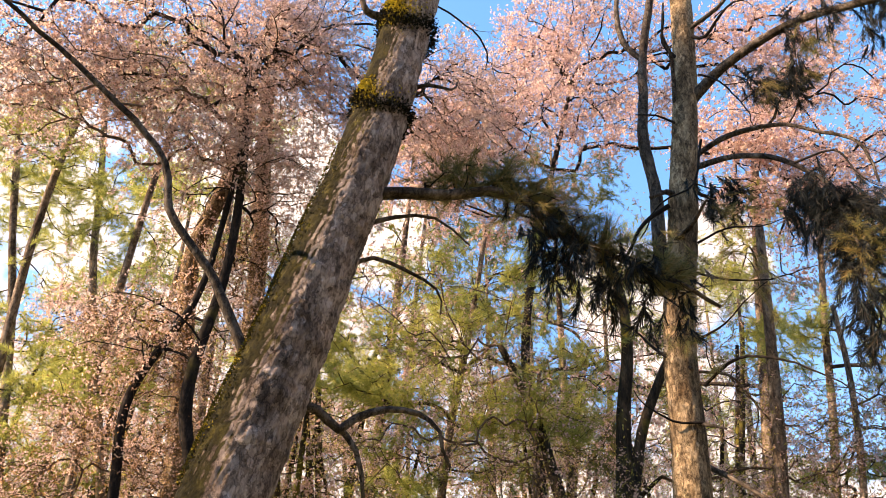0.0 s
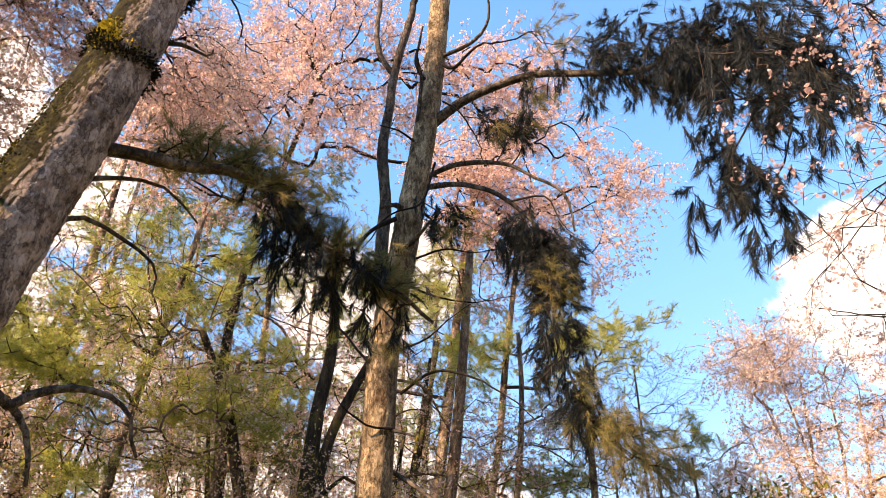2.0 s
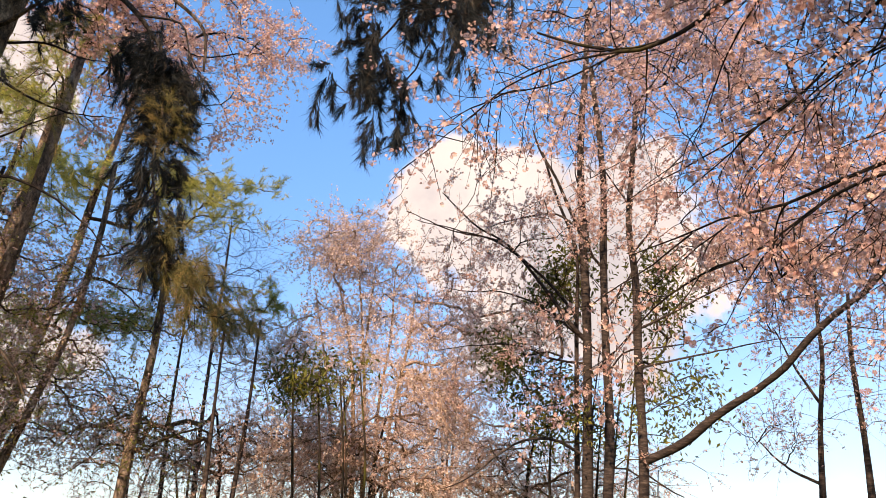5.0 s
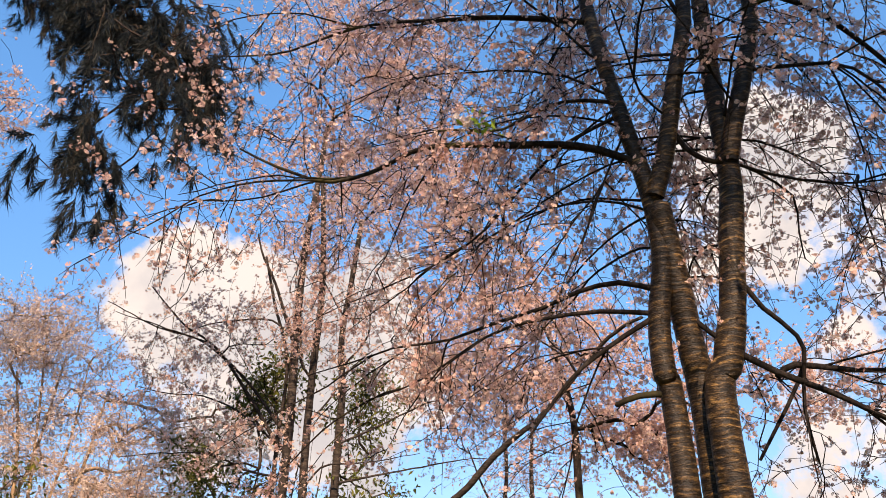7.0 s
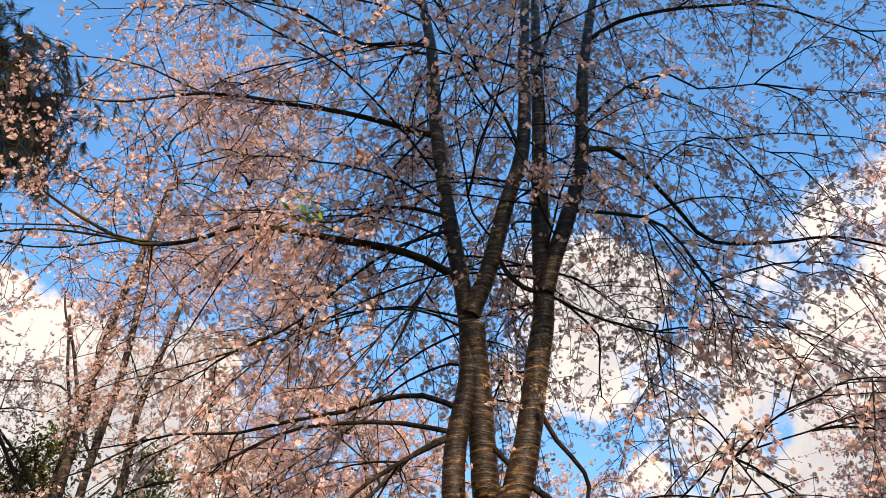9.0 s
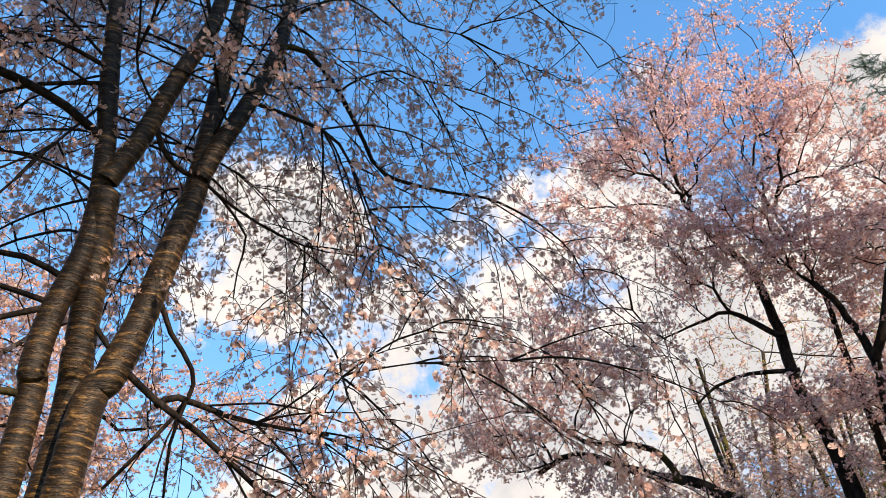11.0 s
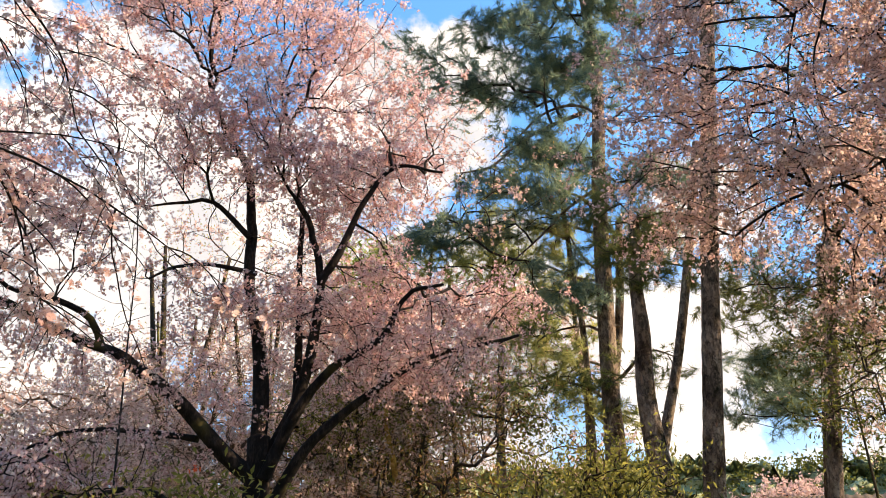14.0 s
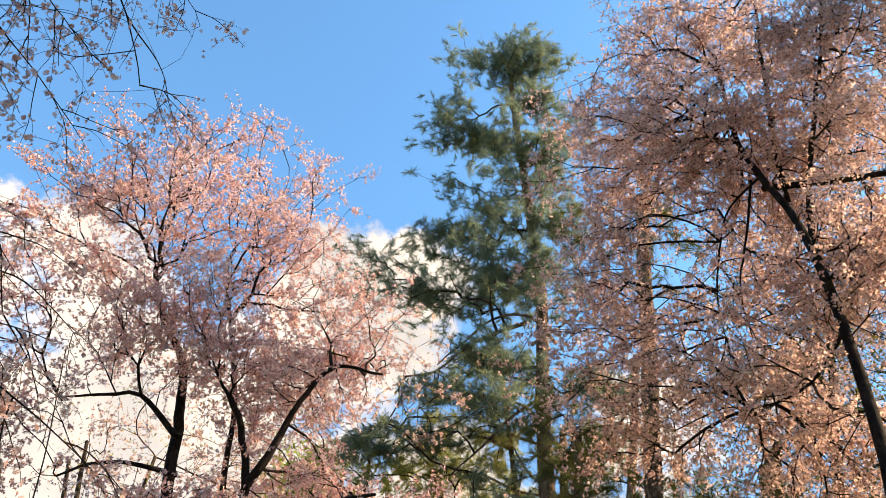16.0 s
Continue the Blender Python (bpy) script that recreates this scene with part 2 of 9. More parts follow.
def plated(name, furrow, plate, light, moss, moss_side, scale=17.0, tall=0.38, deep=0.75):
    """Old pine bark: flaky upright plates of uneven tone between broken dark furrows, with stains and moss on the weather side."""
    m, nt, p = material(name, 0.92)
    k = Nodes(nt)
    warp = k.noise(k.coord, 10.0, 7.0, 0.7, True)
    up = k.warped(k.scaled(k.coord, (1, 1, tall)), warp, 0.11)
    edge = k.cells(up, scale * 1.25, "DISTANCE_TO_EDGE", "Distance")
    tone = k.cells(up, scale * 1.25, "F1", "Color")
    flakes = k.cells(k.warped(k.scaled(k.coord, (1, 1, 0.6)), warp, 0.10), scale * 3.4, "DISTANCE_TO_EDGE", "Distance")
    grain = k.noise(k.scaled(k.coord, (1, 1, 0.45)), 34.0, 10.0, 0.78)
    broken = k.noise(k.coord, 8.0, 6.0, 0.7)
    # furrows run wide in places and close up in others
    crack = k.math("MAXIMUM", k.remap(edge, 0.0, 0.10), k.remap(broken, 0.44, 0.56, 1.0, 0.0))
    fine = k.math("MAXIMUM", k.remap(flakes, 0.0, 0.10, 0.55, 1.0), k.remap(broken, 0.60, 0.48, 0.55, 1.0))
    sep = nt.nodes.new("ShaderNodeSeparateColor")
    link(nt, tone, sep.inputs[0])
    body = k.ramp(k.math("MULTIPLY_ADD", sep.outputs[0], 0.2, k.math("MULTIPLY", grain, 0.8)), [(0.30, furrow), (0.44, plate), (0.62, light)])
    col = k.mix(k.math("MULTIPLY_ADD", k.math("MULTIPLY", crack, fine), deep, 1.0 - deep), furrow, body)
    stain = k.ramp(k.noise(k.scaled(k.coord, (1, 1, 0.55)), 3.2, 7.0, 0.62), [(0.36, (0.30, 0.27, 0.25)), (0.54, (1.0, 1.0, 1.0))])
    col = k.mix(1.0, col, stain, "MULTIPLY")
    geo, dot = nt.nodes.new("ShaderNodeNewGeometry"), nt.nodes.new("ShaderNodeVectorMath")
    dot.operation = "DOT_PRODUCT"
    link(nt, geo.outputs["Normal"], dot.inputs[0])
    dot.inputs[1].default_value = moss_side
    cover = k.remap(k.math("MULTIPLY_ADD", dot.outputs["Value"], 0.5, k.noise(k.coord, 5.0, 8.0, 0.7)), 0.58, 0.74)
    green = k.ramp(k.noise(k.coord, 9.0, 6.0, 0.7), [(0.42, tuple(0.07 * c for c in moss)), (0.58, tuple(0.22 * c for c in moss)), (0.74, moss)])
    col = k.mix(cover, col, green)
    link(nt, col, p.inputs["Base Color"])
    h = k.math("MULTIPLY_ADD", crack, 1.1, k.math("MULTIPLY_ADD", grain, 0.7, k.math("MULTIPLY", fine, 0.5)))
    link(nt, k.bump(h, 0.65, 0.016), p.inputs["Normal"])
    return m


def ringed(name):
    """Young cherry bark: near black, satin, with thin golden-brown bands of pores round the stem."""
    m, nt, p = material(name, 0.5)
    k = Nodes(nt)
    warp = k.noise(k.coord, 14.0, 4.0, 0.6, True)
    round_ = k.warped(k.scaled(k.coord, (7, 7, 62)), warp, 1.6)
    bands = k.noise(round_, 1.0, 6.0, 0.66)
    dashes = k.remap(k.noise(k.scaled(k.coord, (26, 26, 150)), 1.0, 3.0, 0.5), 0.54, 0.62)
    patch = k.remap(k.noise(k.scaled(k.coord, (5, 5, 2.2)), 1.3, 5.0, 0.6), 0.36, 0.62)
    col = k.ramp(bands, [(0.42, (0.006, 0.0045, 0.004)), (0.54, (0.035, 0.022, 0.012)), (0.72, (0.34, 0.20, 0.075))])
    col = k.mix(k.math("MULTIPLY", dashes, 0.3), col, (0.12, 0.075, 0.036))
    col = k.mix(patch, k.mix(1.0, col, (0.42, 0.40, 0.40), "MULTIPLY"), col)
    link(nt, col, p.inputs["Base Color"])
    p.inputs["Specular IOR Level"].default_value = 0.3
    link(nt, k.remap(bands, 0.35, 0.65, 0.62, 0.36), p.inputs["Roughness"])
    link(nt, k.bump(k.math("ADD", bands, k.math("MULTIPLY", dashes, 0.4)), 0.8, 0.012), p.inputs["Normal"])
    return m


def mottled(name, stops, scale=3.0, rough=0.85, bump=0.3, stretch=(1, 1, 1), dist=0.03):
    m, nt, p = material(name, rough)
    tc, mp = nt.nodes.new("ShaderNodeTexCoord"), nt.nodes.new("ShaderNodeMapping")
    mp.inputs["Scale"].default_value = stretch
    link(nt, tc.outputs["Object"], mp.inputs[0])
    n = nt.nodes.new("ShaderNodeTexNoise")
    n.inputs["Scale"].default_value, n.inputs["Detail"].default_value, n.inputs["Roughness"].default_value = scale, 8.0, 0.6
    link(nt, mp.outputs[0], n.inputs["Vector"])
    r = ramp_node(nt, stops)
    link(nt, n.outputs["Fac"], r.inputs[0])
    link(nt, r.outputs[0], p.inputs["Base Color"])
    bp = nt.nodes.new("ShaderNodeBump")
    bp.inputs["Strength"].default_value, bp.inputs["Distance"].default_value = bump, dist
    link(nt, n.outputs["Fac"], bp.inputs["Height"])
    link(nt, bp.outputs[0], p.inputs["Normal"])
    return m


PINE_BARK = plated("pine bark", (0.03, 0.022, 0.018), (0.18, 0.135, 0.105), (0.36, 0.285, 0.215), (0.09, 0.08, 0.03), (-0.2, 0.1, 0.1), 24.0, 0.25, 0.85)
RED_BARK = plated("warm pine bark", (0.035, 0.024, 0.017), (0.19, 0.135, 0.082), (0.44, 0.33, 0.21), (0.10, 0.09, 0.03), (-0.15, 0.1, 0.1), 30.0, 0.16, 0.9)
GREY_PINE_BARK = plated("dark grey pine bark", (0.012, 0.010, 0.009), (0.07, 0.056, 0.046), (0.17, 0.14, 0.115), (0.07, 0.06, 0.025), (-0.2, 0.1, 0.1), 30.0, 0.25, 0.85)
MOSS = leafy("moss", [(0.0, (0.010, 0.010, 0.005)), (0.5, (0.035, 0.033, 0.009)), (0.8, (0.12, 0.10, 0.018)), (1.0, (0.46, 0.35, 0.04))], 0.15, 0.9, 7.0)
YELLOW_MOSS = leafy("yellow moss", [(0.0, (0.10, 0.085, 0.015)), (0.5, (0.30, 0.24, 0.03)), (1.0, (0.62, 0.48, 0.05))], 0.2, 0.9, 9.0)
BLACK_MOSS = leafy("black moss", [(0.0, (0.005, 0.005, 0.004)), (0.7, (0.014, 0.013, 0.008)), (1.0, (0.06, 0.05, 0.015))], 0.1, 0.9, 9.0)
OLD_BARK = plated("mossy plated bark", (0.035, 0.026, 0.022), (0.24, 0.185, 0.16), (0.47, 0.39, 0.345), (0.11, 0.095, 0.025), (-1.2, -0.1, 0.3), 26.0, 0.40, 0.85)
# Colour taken down to near black in place of backlight on the limbs.
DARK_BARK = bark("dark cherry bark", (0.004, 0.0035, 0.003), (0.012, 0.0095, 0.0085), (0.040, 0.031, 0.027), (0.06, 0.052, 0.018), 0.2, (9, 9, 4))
CHERRY_BARK = ringed("ringed cherry bark")
GREY_BARK = bark("grey cherry bark", (0.010, 0.008, 0.008), (0.032, 0.026, 0.024), (0.085, 0.068, 0.058), None, 0, (4, 4, 24), 0.4)
MOSSY_BARK = bark("mossy broadleaf bark", (0.008, 0.006, 0.005), (0.026, 0.020, 0.014), (0.07, 0.054, 0.034), (0.10, 0.09, 0.02), 0.5)
# Sunlight on the leaning trunk is painted in as this yellow.
YELLOW_BARK = bark("sunlit yellow bark", (0.16, 0.09, 0.025), (0.46, 0.28, 0.07), (0.64, 0.44, 0.15), None, 0, (6, 6, 16))
# Paler than the other barks: the sun on the stems is in the colour.
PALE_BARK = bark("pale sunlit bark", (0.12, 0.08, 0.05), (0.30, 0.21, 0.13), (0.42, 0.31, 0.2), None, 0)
TWIG = bark("twig bark", (0.012, 0.009, 0.008), (0.036, 0.027, 0.022), (0.085, 0.062, 0.05))
BROWN_TWIG = bark("brown twig bark", (0.03, 0.02, 0.014), (0.10, 0.066, 0.045), (0.20, 0.14, 0.095))
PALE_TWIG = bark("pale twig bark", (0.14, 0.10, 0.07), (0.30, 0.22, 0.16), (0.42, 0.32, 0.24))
PINK = leafy("pink cherry petals", [(0.0, (0.46, 0.23, 0.225)), (0.35, (0.67, 0.42, 0.40)), (0.65, (0.82, 0.60, 0.56)), (1.0, (0.92, 0.78, 0.71))], 0.6)
FADED = leafy("faded cherry petals", [(0.0, (0.38, 0.23, 0.19)), (0.35, (0.62, 0.42, 0.37)), (0.7, (0.76, 0.56, 0.49)), (1.0, (0.84, 0.69, 0.56))], 0.6)
DUSKY_PINK = leafy("dusky cherry petals", [(0.0, (0.30, 0.15, 0.13)), (0.35, (0.54, 0.34, 0.30)), (0.65, (0.68, 0.48, 0.43)), (1.0, (0.80, 0.62, 0.51))], 0.48)
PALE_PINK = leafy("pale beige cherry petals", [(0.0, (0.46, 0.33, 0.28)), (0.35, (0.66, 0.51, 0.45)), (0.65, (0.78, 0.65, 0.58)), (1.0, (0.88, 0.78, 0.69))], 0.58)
BROWN_PINK = leafy("withered cherry petals", [(0.0, (0.36, 0.22, 0.18)), (0.35, (0.58, 0.40, 0.34)), (0.7, (0.74, 0.56, 0.48)), (1.0, (0.85, 0.72, 0.59))], 0.62)
NEEDLE = leafy("pine needles", [(0.0, (0.04, 0.053, 0.024)), (0.45, (0.10, 0.125, 0.042)), (0.75, (0.20, 0.21, 0.062)), (1.0, (0.36, 0.31, 0.09))], 0.3, 0.45)
OLIVE_NEEDLE = leafy("olive pine needles", [(0.0, (0.13, 0.155, 0.06)), (0.45, (0.31, 0.33, 0.12)), (0.75, (0.44, 0.43, 0.16)), (1.0, (0.52, 0.45, 0.17))], 0.6, 0.45)
TEAL_NEEDLE = leafy("blue-green pine needles", [(0.0, (0.06, 0.10, 0.085)), (0.5, (0.18, 0.26, 0.19)), (0.8, (0.32, 0.39, 0.23)), (1.0, (0.40, 0.42, 0.20))], 0.5, 0.45)
# Near black: the shade on the hanging boughs is put into the colour.
SHADE_NEEDLE = leafy("shade-darkened pine needles", [(0.0, (0.006, 0.009, 0.011)), (0.5, (0.014, 0.019, 0.021)), (0.8, (0.03, 0.033, 0.03)), (1.0, (0.08, 0.06, 0.04))], 0.12, 0.45)
BRIGHT_NEEDLE = leafy("yellow-green pine needles", [(0.0, (0.14, 0.16, 0.045)), (0.5, (0.36, 0.39, 0.11)), (0.8, (0.54, 0.53, 0.16)), (1.0, (0.64, 0.52, 0.19))], 0.62, 0.5)
BROWN_NEEDLE = leafy("brown-tinged pine needles", [(0.0, (0.045, 0.05, 0.024)), (0.35, (0.11, 0.115, 0.045)), (0.65, (0.23, 0.20, 0.08)), (1.0, (0.44, 0.28, 0.11))], 0.38, 0.45)
LEAF = leafy("green leaves", [(0.0, (0.035, 0.042, 0.014)), (0.5, (0.09, 0.105, 0.025)), (0.8, (0.18, 0.18, 0.04)), (1.0, (0.32, 0.26, 0.06))], 0.4, 0.4)
# LEAF made brighter: sunlight that misses the thicket is put into the colour.
SUNNY_LEAF = leafy("sun-brightened green leaves", [(0.0, (0.07, 0.08, 0.02)), (0.45, (0.20, 0.20, 0.05)), (0.8, (0.33, 0.31, 0.08)), (1.0, (0.46, 0.36, 0.10))], 0.58, 0.45)
DARK_LEAF = leafy("dark green leaves", [(0.0, (0.016, 0.019, 0.008)), (0.5, (0.038, 0.046, 0.014)), (1.0, (0.10, 0.10, 0.025))], 0.25, 0.35)
OLIVE_LEAF = leafy("olive leaves", [(0.0, (0.17, 0.15, 0.04)), (0.45, (0.36, 0.33, 0.08)), (0.8, (0.50, 0.44, 0.12)), (1.0, (0.58, 0.40, 0.15))], 0.6, 0.5)
LIME_LEAF = leafy("bright green leaves", [(0.0, (0.10, 0.16, 0.02)), (0.6, (0.26, 0.36, 0.04)), (1.0, (0.42, 0.48, 0.08))], 0.5, 0.5)
WITHERED_LEAF = leafy("withered brown leaves", [(0.0, (0.10, 0.05, 0.02)), (0.4, (0.27, 0.15, 0.06)), (0.7, (0.44, 0.27, 0.11)), (1.0, (0.60, 0.40, 0.19))], 0.58)
RED_FLOWER = leafy("orange red petals", [(0.0, (0.7, 0.08, 0.02)), (1.0, (0.85, 0.2, 0.05))], 0.3)
SOIL = mottled("grassy soil", [(0.3, (0.06, 0.05, 0.025)), (0.5, (0.10, 0.10, 0.035)), (0.7, (0.16, 0.13, 0.06))], 0.8)
CLIFF = mottled("ochre quarry cliff", [(0.32, (0.12, 0.075, 0.04)), (0.44, (0.28, 0.16, 0.06)), (0.54, (0.43, 0.27, 0.10)), (0.68, (0.56, 0.42, 0.24))], 0.10, 0.9, 0.8, (1, 1, 0.7), 1.0)
# Greens lightened: the haze over the far hills is part of this colour.
HILL = mottled("wooded hill", [(0.3, (0.12, 0.15, 0.09)), (0.5, (0.22, 0.25, 0.13)), (0.7, (0.34, 0.34, 0.18))], 0.25, 0.9, 0.8, (1, 1, 1), 1.0)
LIME_WALL = mottled("lime green render", [(0.3, (0.30, 0.62, 0.22)), (0.7, (0.36, 0.70, 0.27))], 2.0)
WHITE_WALL = mottled("weathered white render", [(0.3, (0.55, 0.54, 0.5)), (0.7, (0.72, 0.71, 0.67))], 1.0)
GREY_WALL = mottled("grey concrete", [(0.3, (0.34, 0.36, 0.36)), (0.7, (0.48, 0.49, 0.48))], 1.0)
PANE = mottled("dark window glass", [(0.3, (0.03, 0.04, 0.05)), (0.7, (0.06, 0.07, 0.08))], 2.0, 0.15)
ROOF = mottled("brown corrugated roof sheet", [(0.3, (0.03, 0.02, 0.013)), (0.5, (0.075, 0.053, 0.032)), (0.7, (0.14, 0.10, 0.06))], 1.6, 0.85)
BLUE_SHEET = mottled("blue tarpaulin", [(0.3, (0.02, 0.05, 0.25)), (0.7, (0.04, 0.10, 0.42))], 3.0, 0.5)
WOOD = mottled("weathered boards", [(0.3, (0.10, 0.07, 0.05)), (0.7, (0.22, 0.16, 0.11))], 4.0)
CABLE = mottled("black cable", [(0.3, (0.02, 0.02, 0.02)), (0.7, (0.04, 0.04, 0.04))], 4.0)


# ---- mesh kit ----
def mesh_of(name, V, F, mat):
    V, F = np.asarray(V, dtype=np.float32), np.asarray(F, dtype=np.int32)
    me = bpy.data.meshes.new(name)
    k = F.shape[1]
    me.vertices.add(len(V))
    me.vertices.foreach_set("co", V.ravel())
    me.loops.add(F.size)
    me.loops.foreach_set("vertex_index", F.ravel())
    me.polygons.add(len(F))
    me.polygons.foreach_set("loop_start", np.arange(0, F.size, k, dtype=np.int32))
    me.update(calc_edges=True)
    me.materials.append(mat)
    return me


def part(name, me, parent, label="", kind="", smooth=False):
    ob = new(name, me)
    ob.parent = parent
    if smooth:
        me.polygons.foreach_set("use_smooth", np.ones(len(me.polygons), dtype=bool))
    return tagged(ob, label=label, kind=kind)


def curve_through(pts, step=0.12):
    """A smooth line through the points given, in even steps."""
    P = np.array(pts, dtype=float)
    P = np.vstack([2 * P[0] - P[1], P, 2 * P[-1] - P[-2]])
    out = []
    for i in range(1, len(P) - 2):
        a, b, c, d = P[i - 1:i + 3]
        n = max(2, int(np.linalg.norm(c - b) / step))
        for t in np.linspace(0, 1, n, endpoint=False):
            out.append(0.5 * (2 * b + (c - a) * t + (2 * a - 5 * b + 4 * c - d) * t ** 2 + (3 * b - a - 3 * c + d) * t ** 3))
    out.append(P[-2])
    return np.array(out)


def cells(u, v, rng_seed, period):
    """Distance to the border between cells on a sheet that closes round a trunk after `period` columns: the furrows of plated bark."""
    iu, iv = np.floor(u).astype(int), np.floor(v).astype(int)
    best, second = np.full(u.shape, 9.0), np.full(u.shape, 9.0)
    for du in (-1, 0, 1):
        for dv in (-1, 0, 1):
            cu, cv = iu + du, iv + dv
            h = (np.mod(cu, period) * 73856093 ^ cv * 19349663 ^ rng_seed * 83492791) & 0xFFFFFF
            px_, py_ = cu + (h % 997) / 997.0, cv + (h // 997 % 991) / 991.0
            d = np.hypot(u - px_, v - py_)
            second = np.where(d < best, best, np.minimum(second, d))
            best = np.minimum(best, d)
    return second - best


def tube(path, r0, r1, sides=10, rough=0.0, plates=0, seed=1, flare=0.0, power=1.0):
    P = np.asarray(path, dtype=float)
    n = len(P)
    T = np.gradient(P, axis=0)
    T /= np.linalg.norm(T, axis=1)[:, None]
    s = np.concatenate([[0], np.cumsum(np.linalg.norm(np.diff(P, axis=0), axis=1))])
    ref = np.array([1.0, 0.2, 0.1]) if abs(T[0][0]) < 0.8 else np.array([0.1, 1.0, 0.2])
    A = np.zeros_like(P)
    a = ref
    for i in range(n):
        a = a - T[i] * (a @ T[i])
        a /= np.linalg.norm(a)
        A[i] = a
    B = np.cross(T, A)
    q = s / max(s[-1], 1e-6)
    R = r0 + (r1 - r0) * q ** power
    R = R + flare * r0 * np.exp(-s / 0.35)
    th = np.linspace(0, 2 * np.pi, sides, endpoint=False)
    RR = np.repeat(R[:, None], sides, axis=1)
    if rough:
        rg = np.random.default_rng(seed)
        wob = sum(rg.uniform(0.3, 1) / k * np.sin(k * th[None, :] + rg.uniform(0, 6) + s[:, None] * rg.uniform(-2, 2)) for k in (2, 3, 5))
        RR = RR * (1 + rough * 0.35 * wob)
        knots = np.convolve(rg.normal(0, 1, n + 8), np.ones(5) / 5, "same")[4:4 + n]
        RR = RR * (1 + rough * 0.4 * knots[:, None])
    if plates:
        u = np.repeat((th / (2 * np.pi) * plates)[None, :], n, axis=0)
        v = np.repeat((s / (2 * np.pi * max(R.mean(), 0.02) / plates * 2.6))[:, None], sides, axis=1)
        d = cells(u + 0.25 * np.sin(v * 1.7), v, seed, plates)
        RR = RR + (np.clip(d * 2.6, 0, 1) ** 0.6 * 0.045 - 0.02) * R.mean() + 0.008 * R.mean() * np.sin(u * 9 + v * 5) * np.sin(v * 7)
    V = P[:, None, :] + RR[:, :, None] * (np.cos(th)[None, :, None] * A[:, None, :] + np.sin(th)[None, :, None] * B[:, None, :])
    V = V.reshape(-1, 3)
    i, j = np.meshgrid(np.arange(n - 1), np.arange(sides), indexing="ij")
    j2 = (j + 1) % sides
    F = np.stack([i * sides + j, i * sides + j2, (i + 1) * sides + j2, (i + 1) * sides + j], axis=-1).reshape(-1, 4)
    tip, foot = len(V), len(V) + 1
    V = np.vstack([V, P[-1] + T[-1] * R[-1] * 0.7, P[0]])
    k = np.arange(sides)
    k2 = (k + 1) % sides
    F = np.vstack([F, np.stack([(n - 1) * sides + k, (n - 1) * sides + k2, np.full(sides, tip), np.full(sides, tip)], axis=-1)[:, [0, 1, 2, 2]]])
    return V, F[:-sides], np.stack([(n - 1) * sides + k, (n - 1) * sides + k2, np.full(sides, tip)], axis=-1)


def tube_mesh(name, path, r0, r1, mat, origin, **kw):
    V, Q, C = tube(path, r0, r1, **kw)
    F = np.vstack([Q[:, [0, 1, 2]], Q[:, [0, 2, 3]], C])
    return mesh_of(name, V - np.asarray(origin), F, mat)


def sticks(P0, P1, R0, R1, sides):
    """Many tapered twigs at once."""
    D = P1 - P0
    L = np.linalg.norm(D, axis=1)[:, None] + 1e-9
    D = D / L
    ref = np.where(np.abs(D[:, 2:3]) < 0.9, np.array([[0, 0, 1.0]]), np.array([[1.0, 0, 0]]))
    A = np.cross(D, ref)
    A /= np.linalg.norm(A, axis=1)[:, None]
    B = np.cross(D, A)
    th = np.linspace(0, 2 * np.pi, sides, endpoint=False)
    ring = np.cos(th)[None, :, None] * A[:, None, :] + np.sin(th)[None, :, None] * B[:, None, :]
    V = np.concatenate([P0[:, None, :] + ring * R0[:, None, None], P1[:, None, :] + ring * R1[:, None, None]], axis=1)
    k = np.arange(sides)
    k2 = (k + 1) % sides
    quad = np.stack([k, k2, sides + k2, sides + k], axis=-1)
    tri = np.vstack([quad[:, [0, 1, 2]], quad[:, [0, 2, 3]]])
    F = (tri[None] + (np.arange(len(P0)) * 2 * sides)[:, None, None]).reshape(-1, 3)
    return V.reshape(-1, 3), F


def frames_along(D, rng):
    """Turns that carry z to each direction of D, with a random spin."""
    D = D / (np.linalg.norm(D, axis=1)[:, None] + 1e-9)
    X = np.cross(D, rng.normal(size=D.shape))
    X /= np.linalg.norm(X, axis=1)[:, None] + 1e-9
    return np.stack([X, np.cross(D, X), D], axis=-1)


def stamp(tv, tf, M, pos):
    V = np.einsum("nij,vj->nvi", M, tv) + pos[:, None, :]
    F = tf[None] + (np.arange(len(pos)) * len(tv))[:, None, None]
    return V.reshape(-1, 3), F.reshape(-1, tf.shape[1])


def stamped(name, forms, D, pos, size, mat, origin, rng):
    """One mesh of many small pieces: each of the places takes one of the forms, laid along its direction."""
    Vs, Fs, off = [], [], 0
    M = frames_along(D, rng) * size[:, None, None]
    pick = rng.integers(0, len(forms), len(pos))
    for k, (tv, tf) in enumerate(forms):
        sel = pick == k
        if not sel.any():
            continue
        V, F = stamp(tv, tf, M[sel], pos[sel])
        Vs.append(V)
        Fs.append(F + off)
        off += len(V)
    return mesh_of(name, np.vstack(Vs) - np.asarray(origin), np.vstack(Fs), mat)


